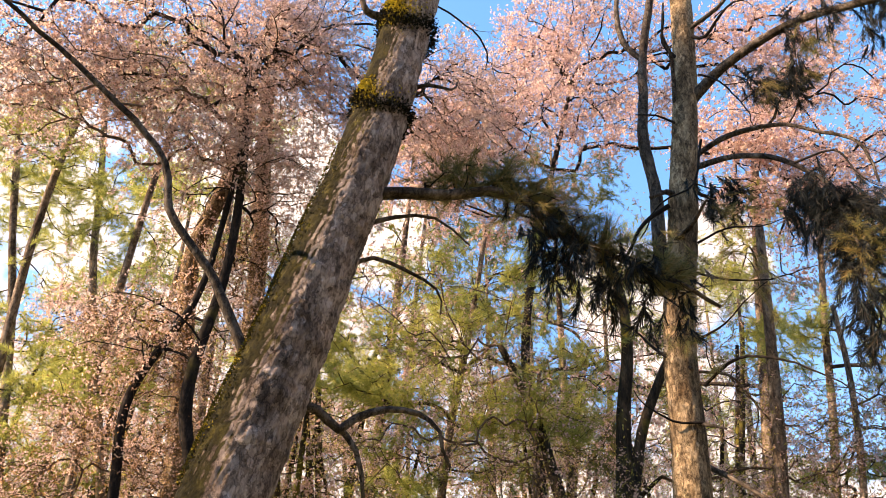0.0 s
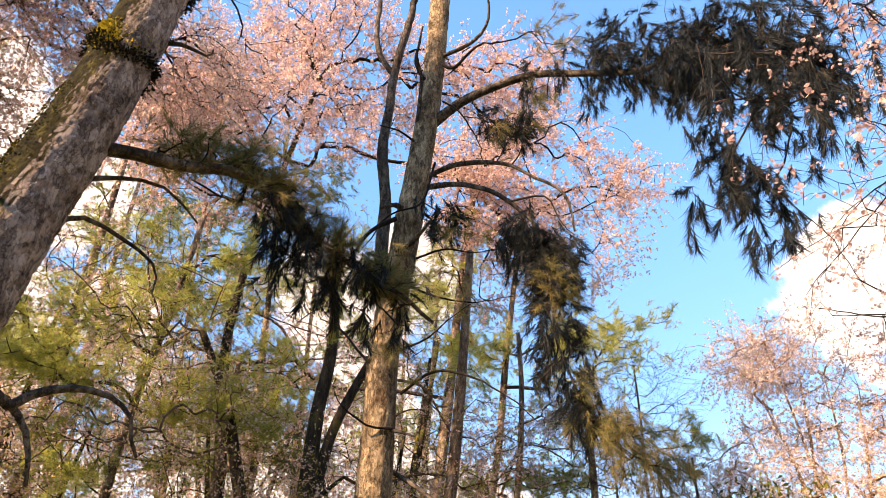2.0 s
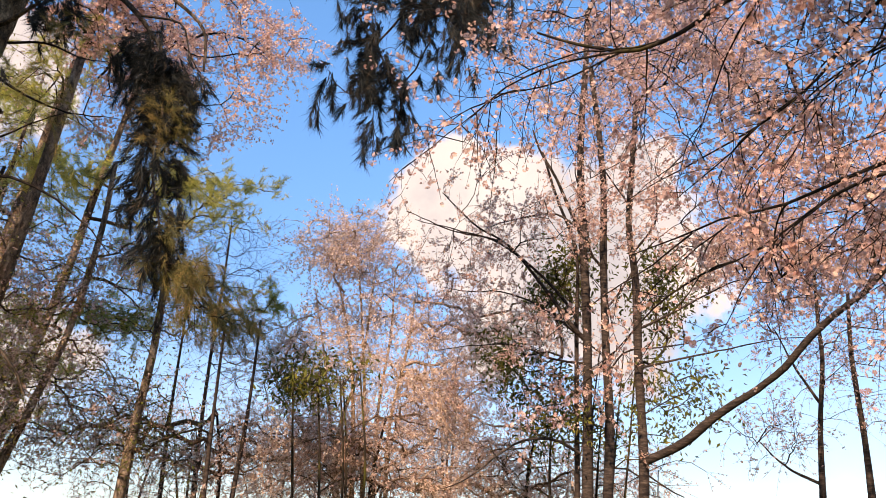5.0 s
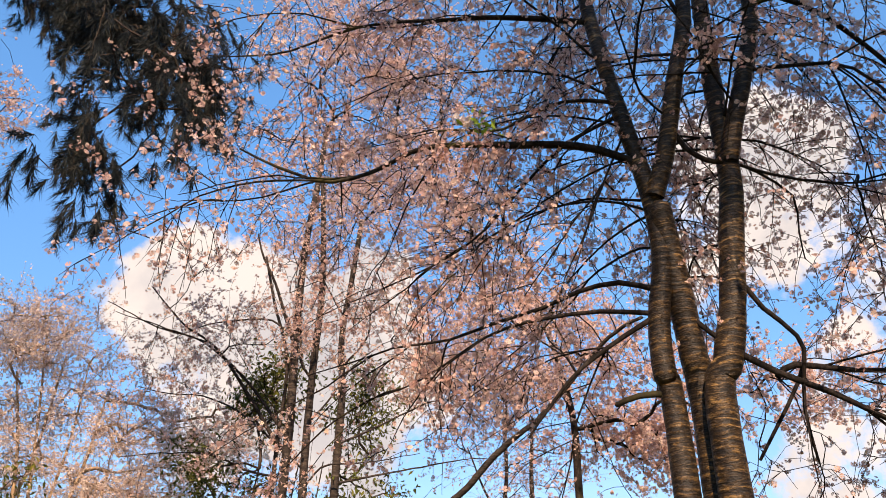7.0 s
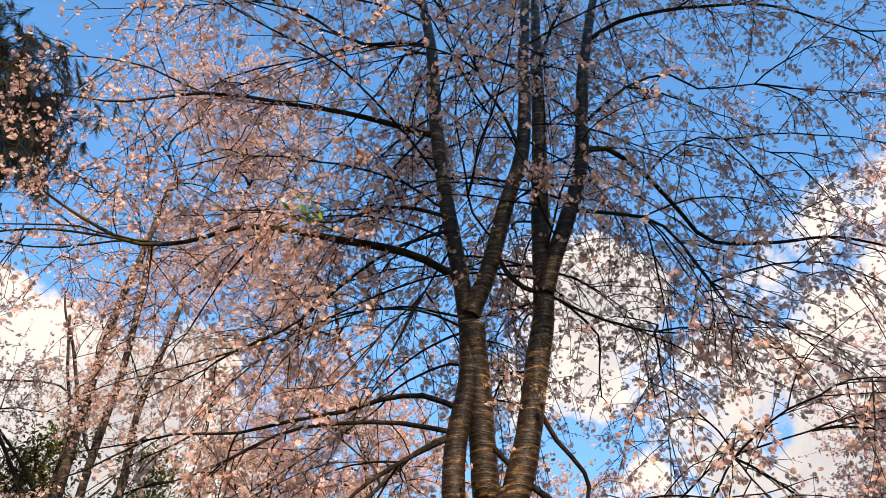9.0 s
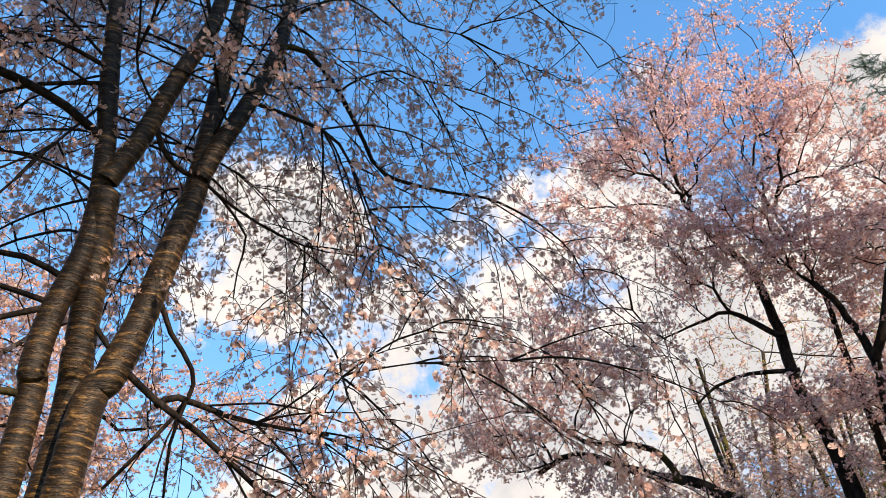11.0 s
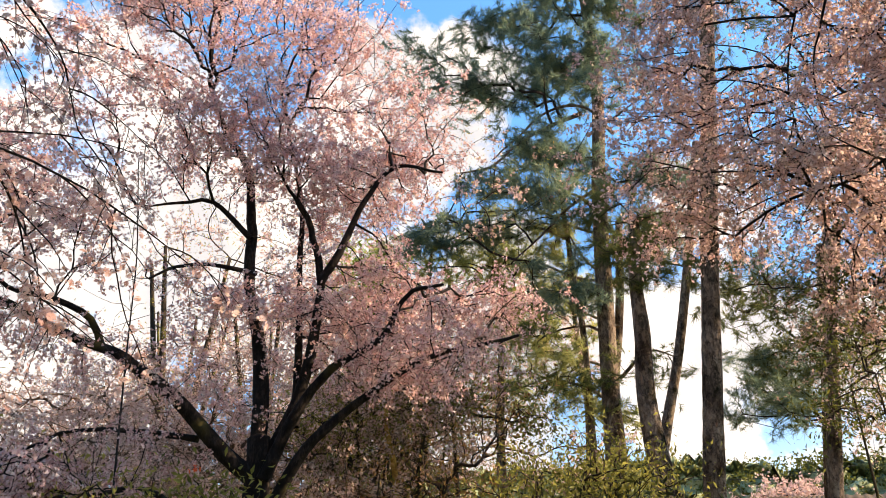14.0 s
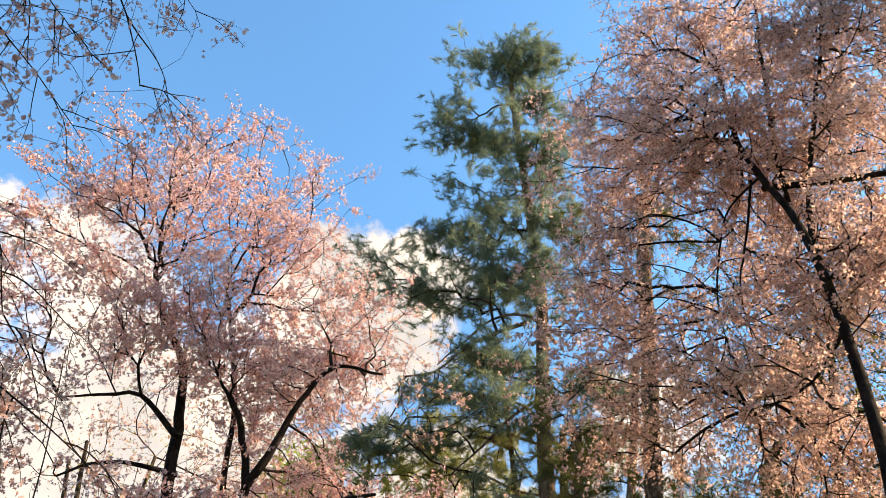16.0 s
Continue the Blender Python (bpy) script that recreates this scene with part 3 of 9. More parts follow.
def flower_form(seed, flowers, fine):
    """An umbel of cherry flowers at unit scale (metres): five cupped petals each."""
    rng = np.random.default_rng(seed)
    V, F = [], []
    for _ in range(flowers):
        ax = rng.normal(size=3) * (1, 1, 0.8) + (0, 0, 0.5)
        ax /= np.linalg.norm(ax)
        c = ax * rng.uniform(0.014, 0.026)
        x = np.cross(ax, rng.normal(size=3))
        x /= np.linalg.norm(x)
        y = np.cross(ax, x)
        r = rng.uniform(0.014, 0.019)
        cup = rng.uniform(0.2, 0.9)
        heart = len(V)
        V.append(c)
        for k in range(5):
            b = len(V)
            a = 2 * np.pi * k / 5 + rng.normal(0, 0.08)

            def at(ang, rad, up):
                return c + (x * np.cos(ang) + y * np.sin(ang)) * rad + ax * up
            if fine:
                V += [at(a - 0.5, r * 0.75, r * cup * 0.5), at(a, r, r * cup * 0.75), at(a + 0.5, r * 0.75, r * cup * 0.5)]
                F += [(heart, b, b + 1), (heart, b + 1, b + 2)]
            else:
                V += [at(a - 0.5, r * 0.95, r * cup * 0.6), at(a + 0.5, r * 0.95, r * cup * 0.6)]
                F += [(heart, b, b + 1)]
    return np.array(V), np.array(F)


def petal_form(seed):
    """Two crumpled petals of a flower too far off to show more."""
    rng = np.random.default_rng(seed)
    V = []
    for _ in range(2):
        c = rng.normal(0, 0.006, 3)
        x = rng.normal(size=3)
        x /= np.linalg.norm(x)
        y = np.cross(x, rng.normal(size=3))
        y /= np.linalg.norm(y)
        for ang in (0.0, 2.1, 4.2):
            V.append(c + (x * np.cos(ang) + y * np.sin(ang)) * rng.uniform(0.009, 0.015))
    return np.array(V), np.array([(0, 1, 2), (3, 4, 5)])


def tuft_form(seed, needles, length, spread, width=0.006, droop=0.0):
    """A brush of long pine needles round a shoot along z."""
    rng = np.random.default_rng(seed)
    V, F = [], []
    for _ in range(needles):
        ang, tilt = rng.uniform(0, 2 * np.pi), abs(rng.normal(0, spread)) + 0.12
        d = np.array([np.cos(ang) * np.sin(tilt), np.sin(ang) * np.sin(tilt), np.cos(tilt)])
        side = np.cross(d, rng.normal(size=3))
        side /= np.linalg.norm(side)
        b0 = np.array([0, 0, rng.uniform(-0.10, 0.05)])
        tip = b0 + d * length * rng.uniform(0.7, 1.1)
        b = len(V)
        V += [b0 - side * width / 2, b0 + side * width / 2, tip]
        F += [(b, b + 1, b + 2)]
    return np.array(V), np.array(F)


def leaf_form(length, width, fold=0.25, curl=0.2):
    V = [(0, 0, 0), (-width / 2, fold * width, length * 0.45), (0, 0, length * 0.5), (width / 2, fold * width, length * 0.45), (0, -curl * length, length)]
    return np.array(V), np.array([(0, 2, 1), (0, 3, 2), (1, 2, 4), (2, 3, 4)])


FLOWERS_FINE = [flower_form(i, 4, True) for i in range(6)]
FLOWERS = [flower_form(20 + i, 3, False) for i in range(6)]
FLOWERS_FAR = [flower_form(40 + i, 2, False) for i in range(6)]
FLOWERS_TINY = [petal_form(60 + i) for i in range(8)]
TUFTS = [tuft_form(i, 76, 0.19, 0.62, 0.0034) for i in range(5)]
TUFTS_HANG = [tuft_form(10 + i, 70, 0.14, 0.5, 0.0026) for i in range(5)]
TUFTS_DROP = [tuft_form(50 + i, 58, 0.14, 0.36, 0.0062) for i in range(5)]
TUFTS_SOFT = [tuft_form(70 + i, 46, 0.105, 0.8, 0.005) for i in range(5)]
TUFTS_FAR = [tuft_form(30 + i, 36, 0.12, 0.7, 0.0068) for i in range(5)]
LEAVES = [leaf_form(0.09, 0.035), leaf_form(0.075, 0.03, 0.1, 0.4), leaf_form(0.10, 0.03, 0.3, -0.1)]


def hanging(rng, line, n, length, spread):
    """Points down the strands that hang from a bough."""
    out = []
    for p in line[rng.integers(0, len(line), n)] + rng.normal(0, 1, (n, 3)) * np.array(spread):
        L = length * rng.uniform(0.3, 1.0) ** 1.3
        sway = rng.normal(0, 0.10, 2)
        for q in np.arange(0.12, L, 0.16):
            out.append(p + np.array([sway[0] * q, sway[1] * q, -q]))
    return np.array(out)


def inside(rng, blobs, n):
    """Points spread through the lobes of a crown: (centre, half axes, weight), thicker towards the outside."""
    w = np.array([b[2] if len(b) > 2 else float(np.prod(b[1])) for b in blobs])
    out = []
    for b, k in zip(blobs, rng.multinomial(n, w / w.sum())):
        d = rng.normal(size=(k, 3))
        d /= np.linalg.norm(d, axis=1)[:, None]
        out.append(np.array(b[0]) + d * (rng.uniform(0, 1, k) ** 0.40)[:, None] * np.array(b[1]))
    return np.vstack(out)


def clumped(rng, blobs, n, k, spread):
    """Points gathered in k flat layers of foliage inside the lobes, with gaps between."""
    c = inside(rng, blobs, k)
    size = rng.uniform(0.6, 1.4, k)
    i = rng.choice(k, n, p=size / size.sum())
    return c[i] + rng.normal(0, 1, (n, 3)) * np.array(spread) * size[i][:, None]


class Tree:
    def __init__(self, name, label, category, foot, bark_mat, seed, group=""):
        self.root = tagged(new(name), label=label, category=category, group=group)
        self.foot = np.array([foot[0], foot[1], foot[2] if len(foot) > 2 else 0.0])
        self.root.location = self.foot
        self.mat, self.rng, self.nodes, self.count = bark_mat, np.random.default_rng(seed), [], 0

    def stem(self, pts, r0, r1, grounded=True, name="trunk", sides=12, plates=0, rough=0.25, step=0.12, power=1.0, wiggle=0.0, mat=None, label="", grow_from=0.3):
        pts = [np.array(p, dtype=float) for p in pts]
        if grounded and pts[0][2] > 0:
            d = pts[0] - pts[1]
            h = pts[0][2] + 0.15
            lean = d / max(-d[2], 0.6 * np.linalg.norm(d))
            pts = [pts[0] + np.array([lean[0] * h * 0.62, lean[1] * h * 0.62, -h]), pts[0] + np.array([lean[0] * h * 0.4, lean[1] * h * 0.4, -h * 0.45])] + pts
        P = curve_through(pts, step)
        if wiggle:
            k = np.vstack([np.convolve(self.rng.normal(0, 1, len(P) + 10), np.ones(5) / 5, "same")[5:5 + len(P)] for _ in range(3)]).T
            P = P + k * wiggle * np.linspace(0, 1, len(P))[:, None]
        self.count += 1
        me = tube_mesh(name, P, r0, r1, mat or self.mat, self.foot, sides=sides, plates=plates, rough=rough, seed=self.count, flare=0.5 if grounded else 0.0, power=power)
        part(name, me, self.root, label, smooth=True)
        self.nodes.append(P[int(len(P) * grow_from):][::2])
        return P

    def limb(self, pts, r0, r1, **kw):
        kw = {"name": "limb", "sides": 7, "wiggle": 0.03, "step": 0.1, "grounded": False, "grow_from": 0.15, **kw}
        return self.stem(pts, r0, r1, **kw)

    def branch_out(self, targets, up=0.12, wander=0.14, tip_r=0.0022, max_r=0.04, mat=None, thrift=0.3, name="branchwork", sides=3, roots=None, flow=0.45):
        """Branches that reach every target from the nearest wood, thicker where more of them share a way."""
        rng = self.rng
        roots = np.vstack(self.nodes) if roots is None else roots
        reach = np.min(np.linalg.norm(targets[:, None, :] - roots[None, ::3, :], axis=2), axis=1)
        targets = targets[np.argsort(reach)]
        cap = len(roots) + len(targets) * 30
        pos, par, run = np.zeros((cap, 3)), np.full(cap, -1), np.zeros(cap)
        n = len(roots)
        pos[:n] = roots
        way = np.zeros((cap, 3))
        way[1:n] = roots[1:] - roots[:-1]
        way[:n][np.linalg.norm(way[:n], axis=1) > 0.6] = 0
        tips = []
        for T in targets:
            d = np.linalg.norm(pos[:n] - T, axis=1)
            i = int(np.argmin(d + thrift * run[:n]))
            L = d[i]
            k = int(min(25, max(2, L / 0.16)))
            run_on = way[i] / (np.linalg.norm(way[i]) + 1e-9)
            turn = max(0.0, float(run_on @ (T - pos[i])) / max(L, 1e-6) + 0.3)
            ctrl = (pos[i] + T) / 2 + np.array([0, 0, up * L]) + rng.normal(0, wander * L, 3)
            ctrl = ctrl + flow * min(1.0, turn) * (pos[i] + run_on * 0.5 * L - ctrl)
            prev = i
            for t in np.linspace(0, 1, k + 1)[1:]:
                q = (1 - t) ** 2 * pos[i] + 2 * t * (1 - t) * ctrl + t * t * T
                pos[n] = q + rng.normal(0, 0.005, 3)
                par[n], run[n] = prev, run[prev] + L / k
                way[n] = pos[n] - pos[prev]
                prev = n
                n += 1
            tips.append(prev)
        load = np.zeros(n)
        load[tips] = 1
        for i in range(n - 1, len(roots) - 1, -1):
            load[par[i]] += load[i]
        rad = np.minimum(max_r, tip_r * np.maximum(load, 1) ** 0.48)
        kids = np.arange(len(roots), n)
        pr = par[kids]
        r_from = np.where(pr < len(roots), rad[kids] * 1.15, np.minimum(rad[pr], rad[kids] * 1.5))
        V, F = sticks(pos[pr], pos[kids], r_from, rad[kids], sides)
        part(name, mesh_of(name, V - self.foot, F, mat or TWIG), self.root, kind="stuff")
        D = pos[kids] - pos[pr]
        self.kid_pos, self.kid_dir, self.kid_load = pos[kids], D / (np.linalg.norm(D, axis=1)[:, None] + 1e-9), load[kids]
        self.tip_pos, self.tip_dir = pos[tips], pos[tips] - pos[par[tips]]
        self.tip_dir /= np.linalg.norm(self.tip_dir, axis=1)[:, None] + 1e-9

    def sprays(self, per_tip, length, droop=0.3, mat=None, spread=0.8, radius=0.0017, bent=True):
        """Fine twigs at each branch end; returns places along them and their directions."""
        rng = self.rng
        base = np.repeat(self.tip_pos, per_tip, axis=0)
        D = np.repeat(self.tip_dir, per_tip, axis=0) + rng.normal(0, spread, (len(base), 3))
        D /= np.linalg.norm(D, axis=1)[:, None]
        L = rng.uniform(0.5, 1.2, len(base)) * length
        mid = base + D * (L * 0.5)[:, None]
        D2 = D + np.array([0, 0, -droop])
        D2 /= np.linalg.norm(D2, axis=1)[:, None]
        end = mid + D2 * (L * 0.5)[:, None]
        if not bent:
            mid = (base + end) / 2
            V, F = sticks(base, end, np.full(len(base), radius), np.full(len(base), radius * 0.7), 3)
        else:
            V, F = sticks(np.vstack([base, mid]), np.vstack([mid, end]), np.full(2 * len(base), radius), np.full(2 * len(base), radius * 0.8), 3)
        part("twigwork", mesh_of("twigwork", V - self.foot, F, mat or TWIG), self.root, kind="stuff")
        return base, mid, end, D, D2

    def blossom(self, per_tip, length, per_twig, mat, forms, droop=0.3, spread=0.8, size=1.0, twig_mat=None, along=0.0, name="blossom", label=""):
        rng = self.rng
        base, mid, end, D, D2 = self.sprays(per_tip, length, droop, twig_mat or BROWN_TWIG, spread, bent=forms is not FLOWERS_TINY)
        q = rng.uniform(0.15, 1.05, (len(base), per_twig))
        q = np.where(rng.uniform(size=q.shape) < 0.45, np.round(q * 3) / 3, q)
        P = np.where((q < 0.5)[:, :, None], base[:, None] + (mid - base)[:, None] * (q * 2)[:, :, None], mid[:, None] + (end - mid)[:, None] * (q * 2 - 1)[:, :, None]).reshape(-1, 3)
        P = P + rng.normal(0, 0.012, P.shape)
        if along:
            thin = np.flatnonzero((self.kid_load < 6) & (rng.uniform(size=len(self.kid_load)) < along))
            P = np.vstack([P, self.kid_pos[thin] + rng.normal(0, 0.015, (len(thin), 3))])
        A = rng.normal(size=P.shape) + np.array([0, 0, -0.3])
        me = stamped(name, forms, A, P, rng.uniform(0.75, 1.2, len(P)) * size, mat, self.foot, rng)
        part(name, me, self.root, label, kind="stuff")

    def needles(self, mat, forms, per_tip=2, hang=0.0, size=1.0, along=0.3, max_load=3, name="needle_foliage", label="", jitter=0.1, wobble=0.35):
        rng = self.rng
        P = np.repeat(self.tip_pos, per_tip, axis=0)
        D = np.repeat(self.tip_dir, per_tip, axis=0)
        pick = np.flatnonzero((self.kid_load <= max_load) & (rng.uniform(size=len(self.kid_load)) < along))
        P, D = np.vstack([P, self.kid_pos[pick]]), np.vstack([D, self.kid_dir[pick]])
        P = P + rng.normal(0, jitter, P.shape)
        D = D + rng.normal(0, wobble, D.shape) + np.array([0, 0, -hang])
        me = stamped(name, forms, D, P, rng.uniform(0.75, 1.2, len(P)) * size, mat, self.foot, rng)
        part(name, me, self.root, label, kind="stuff")

    def boughs(self, starts, ways, lengths, r0, bark_mat, flower_mat, forms, size, droop=1.4, rise=0.5, twig_every=0.12, label=""):
        """Slender arching boughs, each with drooping side twigs and flower clusters spaced along them."""
        rng = self.rng
        P0, P1, R0, R1, spots = [], [], [], [], []

        def run(p, d, length, n, fall, wob):
            pts, p, d = [p], p.copy(), d / np.linalg.norm(d)
            for _ in range(n):
                d = d + np.array([0, 0, -fall / n]) + rng.normal(0, wob, 3)
                d /= np.linalg.norm(d)
                p = p + d * length / n
                pts.append(p)
            return np.array(pts)

        def twig(p, d, length, r, n):
            q = run(p, d, length, n, 0.7, 0.10)
            rr = np.linspace(r, r * 0.45, n + 1)
            P0.extend(q[:-1])
            P1.extend(q[1:])
            R0.extend(rr[:-1])
            R1.extend(rr[1:])
            return q
        for p, d, L in zip(starts, ways, lengths):
            q = run(p, d + np.array([0, 0, rise]), L, max(10, int(L / 0.09)), droop, 0.075)
            part("bough", tube_mesh("bough", q, r0 * (0.6 + 0.3 * L), 0.0016, bark_mat, self.foot, sides=6, rough=0.1, seed=int(L * 1000)), self.root, label, smooth=True)
            self.nodes.append(q[3:])
            for k in range(2, len(q) - 1):
                if rng.uniform() > L / len(q) / twig_every:
                    continue
                f = q[k] - q[k - 1]
                f /= np.linalg.norm(f)
                side = np.cross(f, rng.normal(size=3))
                side /= np.linalg.norm(side) + 1e-9
                s = k / len(q)
                a = twig(q[k], f * 0.8 + side, rng.uniform(0.25, 0.75) * (1.1 - 0.6 * s) * min(1.0, L), 0.0034, 7)
                spots.extend(a[2:])
                for j in range(1, 7):
                    if rng.uniform() < 0.5:
                        g = a[j] - a[j - 1]
                        g /= np.linalg.norm(g)
                        b = twig(a[j], g * 0.7 + rng.normal(0, 0.6, 3), rng.uniform(0.08, 0.24), 0.0019, 3)
                        spots.extend(b[1:])
            spots.extend(q[len(q) // 2:])
        V, F = sticks(np.array(P0), np.array(P1), np.array(R0), np.array(R1), 3)
        part("twigwork", mesh_of("twigwork", V - self.foot, F, bark_mat), self.root, kind="stuff")
        P = np.array(spots)
        P = P[rng.uniform(size=len(P)) < 0.8]
        P = P + rng.normal(0, 0.016, P.shape) + np.array([0, 0, -0.015])
        D = rng.normal(size=P.shape) + np.array([0, 0, -0.5])
        part("blossom", stamped("blossom", forms, D, P, rng.uniform(0.6, 1.25, len(P)) * size, flower_mat, self.foot, rng), self.root, "sparse pink blossom clusters", kind="stuff")

    def leaves(self, mat, forms, per_tip=8, reach=0.15, size=1.0, name="leaf_foliage", label="", hang=0.4):
        rng = self.rng
        P = np.repeat(self.tip_pos, per_tip, axis=0) + rng.normal(0, reach, (len(self.tip_pos) * per_tip, 3))
        D = rng.normal(size=P.shape) + np.array([0, 0, -hang])
        me = stamped(name, forms, D, P, rng.uniform(0.6, 1.25, len(P)) * size, mat, self.foot, rng)
        part(name, me, self.root, label, kind="stuff")


# ---- ground ----
def ground():
    n = 120
    g = np.linspace(-1, 1, n)
    g = np.sign(g) * (np.abs(g) ** 3) * 1500
    X, Y = np.meshgrid(g, g, indexing="ij")
    Z = -0.05 + 0.06 * np.sin(X * 0.7) * np.cos(Y * 0.9) * (np.hypot(X, Y) < 60)
    V = np.stack([X, Y, Z], -1).reshape(-1, 3)
    i, j = np.meshgrid(np.arange(n - 1), np.arange(n - 1), indexing="ij")
    F = np.stack([i * n + j, (i + 1) * n + j, (i + 1) * n + j + 1, i * n + j + 1], -1).reshape(-1, 4)
    ob = new("ground", mesh_of("ground", V, F, SOIL))
    tagged(ob, "grassy brown soil under the trees", "ground", kind="structure")


ground()


# ---- leaning mossy pine close by ----
def leaning_pine():
    P = [(-1.02, 3.87, 2.35), (-0.93, 3.89, 2.77), (-0.81, 3.92, 3.27), (-0.69, 3.94, 3.83), (-0.55, 3.96, 4.44), (-0.42, 3.98, 5.18), (-0.30, 3.99, 6.04), (-0.19, 4.00, 6.90)]
    t = Tree("pine_tree", "leaning old pine with plated bark and yellow moss", "tree", (P[0][0] - 0.5, P[0][1], 0), OLD_BARK, 3)
    t.stem(P, 0.25, 0.16, sides=120, plates=30, rough=0.12, step=0.018)
    t.limb([(-0.48, 3.97, 4.26), (-0.25, 4.04, 4.33), (0.00, 4.09, 4.36), (0.30, 4.12, 4.43), (0.53, 4.14, 4.39), (0.74, 4.20, 4.24), (0.99, 4.29, 4.13), (1.26, 4.35, 4.05), (1.56, 4.40, 3.97), (1.82, 4.44, 3.82)], 0.045, 0.012, label="bough shaggy with hanging needles", mat=GREY_PINE_BARK)
    t.limb([(-0.77, 3.93, 2.87), (-0.64, 3.99, 2.86), (-0.52, 4.05, 2.78), (-0.45, 4.10, 2.86), (-0.29, 4.16, 2.94), (-0.10, 4.21, 2.93), (0.04, 4.26, 2.83), (0.11, 4.30, 2.65)], 0.032, 0.008, mat=GREY_PINE_BARK)
    t.limb([(-0.52, 4.07, 2.79), (-0.43, 4.13, 2.68), (-0.39, 4.18, 2.44)], 0.02, 0.01, mat=GREY_PINE_BARK)
    t.limb([(-0.51, 3.97, 4.02), (-0.31, 4.09, 4.17), (-0.06, 4.20, 4.25), (0.19, 4.30, 4.12)], 0.018, 0.006, mat=GREY_PINE_BARK)
    t.limb([(-0.56, 3.96, 3.72), (-0.43, 4.05, 3.85), (-0.22, 4.14, 3.82), (-0.04, 4.22, 3.73), (0.01, 4.30, 3.59)], 0.018, 0.005, mat=GREY_PINE_BARK)
    t.limb([(-1.06, 3.86, 3.13), (-1.18, 3.82, 3.34), (-1.27, 3.79, 3.50), (-1.36, 3.76, 3.62), (-1.47, 3.72, 3.74), (-1.58, 3.68, 3.89), (-1.66, 3.64, 4.18), (-1.80, 3.57, 4.35), (-2.02, 3.45, 4.52), (-2.21, 3.33, 4.66), (-2.41, 3.19, 4.77), (-2.57, 3.06, 4.85)], 0.034, 0.012, label="dark crooked limb", mat=GREY_PINE_BARK)
    t.limb([(-0.30, 3.99, 5.15), (-0.15, 3.96, 5.18), (0.01, 3.93, 5.14), (0.06, 3.90, 5.19)], 0.02, 0.006, mat=GREY_PINE_BARK)
    t.limb([(-0.55, 3.96, 5.82), (-0.63, 3.90, 5.81), (-0.68, 3.84, 5.91)], 0.03, 0.018, mat=GREY_PINE_BARK)
    rng = t.rng
    trunk = curve_through(P, 0.02)
    for at, high, n in (((-0.37, 3.98, 5.67), 0.13, 1500), ((-0.54, 3.96, 4.89), 0.10, 1100)):
        at = np.array(at)
        i = int(np.argmin(np.linalg.norm(trunk - at, axis=1)))
        axis = trunk[i + 1] - trunk[i - 1]
        axis /= np.linalg.norm(axis)
        u = np.cross(axis, (0.0, 1.0, 0.0))
        u /= np.linalg.norm(u)
        v = np.cross(axis, u)
        for label, mat, m, a, up, thick in (("black moss round an old scar", BLACK_MOSS, n * 2, rng.uniform(0, 2 * np.pi, n * 2), rng.normal(0, high * 0.32, n * 2), 0.022), ("yellow moss over an old scar", YELLOW_MOSS, n, rng.normal(0.7, 0.6, n), high * 0.75 + rng.normal(0, high * 0.55, n), 0.010)):
            D = np.cos(a)[:, None] * u + np.sin(a)[:, None] * v
            pos = trunk[i] + D * (0.180 + thick * np.abs(rng.normal(size=m)))[:, None] + axis * (up + 0.05 * np.sin(a * 2.3 + 1.0))[:, None]
            part("moss_collar", stamped("moss_collar", [leaf_form(0.016, 0.012)], D + rng.normal(0, 0.6, (m, 3)), pos, rng.uniform(0.6, 1.5, m), mat, t.foot, rng), t.root, label, kind="stuff")
    low = trunk[: len(trunk) * 48 // 100]
    n = 9000
    i = rng.integers(0, len(low), n)
    a = rng.normal(0, 0.42, n)
    D = np.stack([-np.cos(a), -np.sin(a) - 0.15, 0.25 * np.ones(n)], -1)
    D /= np.linalg.norm(D, axis=1)[:, None]
    keep = rng.uniform(size=n) < 0.5 + 0.5 * np.sin(i * 0.043) * np.sin(i * 0.017 + a * 3)
    pos = low[i] + D * (0.235 - 0.075 * i / len(trunk))[:, None]
    pos, D = pos[keep], D[keep]
    part("moss_strip", stamped("moss_strip", [leaf_form(0.014, 0.011)], D + rng.normal(0, 0.7, D.shape), pos, rng.uniform(0.5, 1.4, len(pos)), MOSS, t.foot, rng), t.root, "yellow-green moss along the trunk", kind="stuff")
    bough = curve_through([(-0.07, 4.15, 4.47), (0.31, 4.19, 4.52), (0.54, 4.22, 4.46), (0.74, 4.24, 4.28), (1.00, 4.35, 4.17), (1.29, 4.45, 4.11), (1.61, 4.52, 4.03)], 0.03)
    tg = bough[rng.integers(0, len(bough), 330)] + rng.normal(0, 1, (330, 3)) * (0.07, 0.10, 0.055) + np.array([0, 0, 0.03])
    t.branch_out(tg, up=-0.05, roots=t.nodes[1])
    t.needles(BROWN_NEEDLE, TUFTS_HANG, per_tip=1, hang=0.3, along=0.1, jitter=0.05, label="long olive-brown needles")
    # the underside hangs darker than the top: its shade is in the needles
    t.branch_out(hanging(rng, bough[len(bough) // 3:], 54, 0.62, (0.09, 0.12, 0.05)), up=-0.1, roots=bough[::2], thrift=0.0, tip_r=0.003)
    t.needles(SHADE_NEEDLE, TUFTS_DROP, per_tip=1, hang=1.6, along=0.1, jitter=0.03, size=0.95, label="hanging needles, shade put into their colour")


leaning_pine()


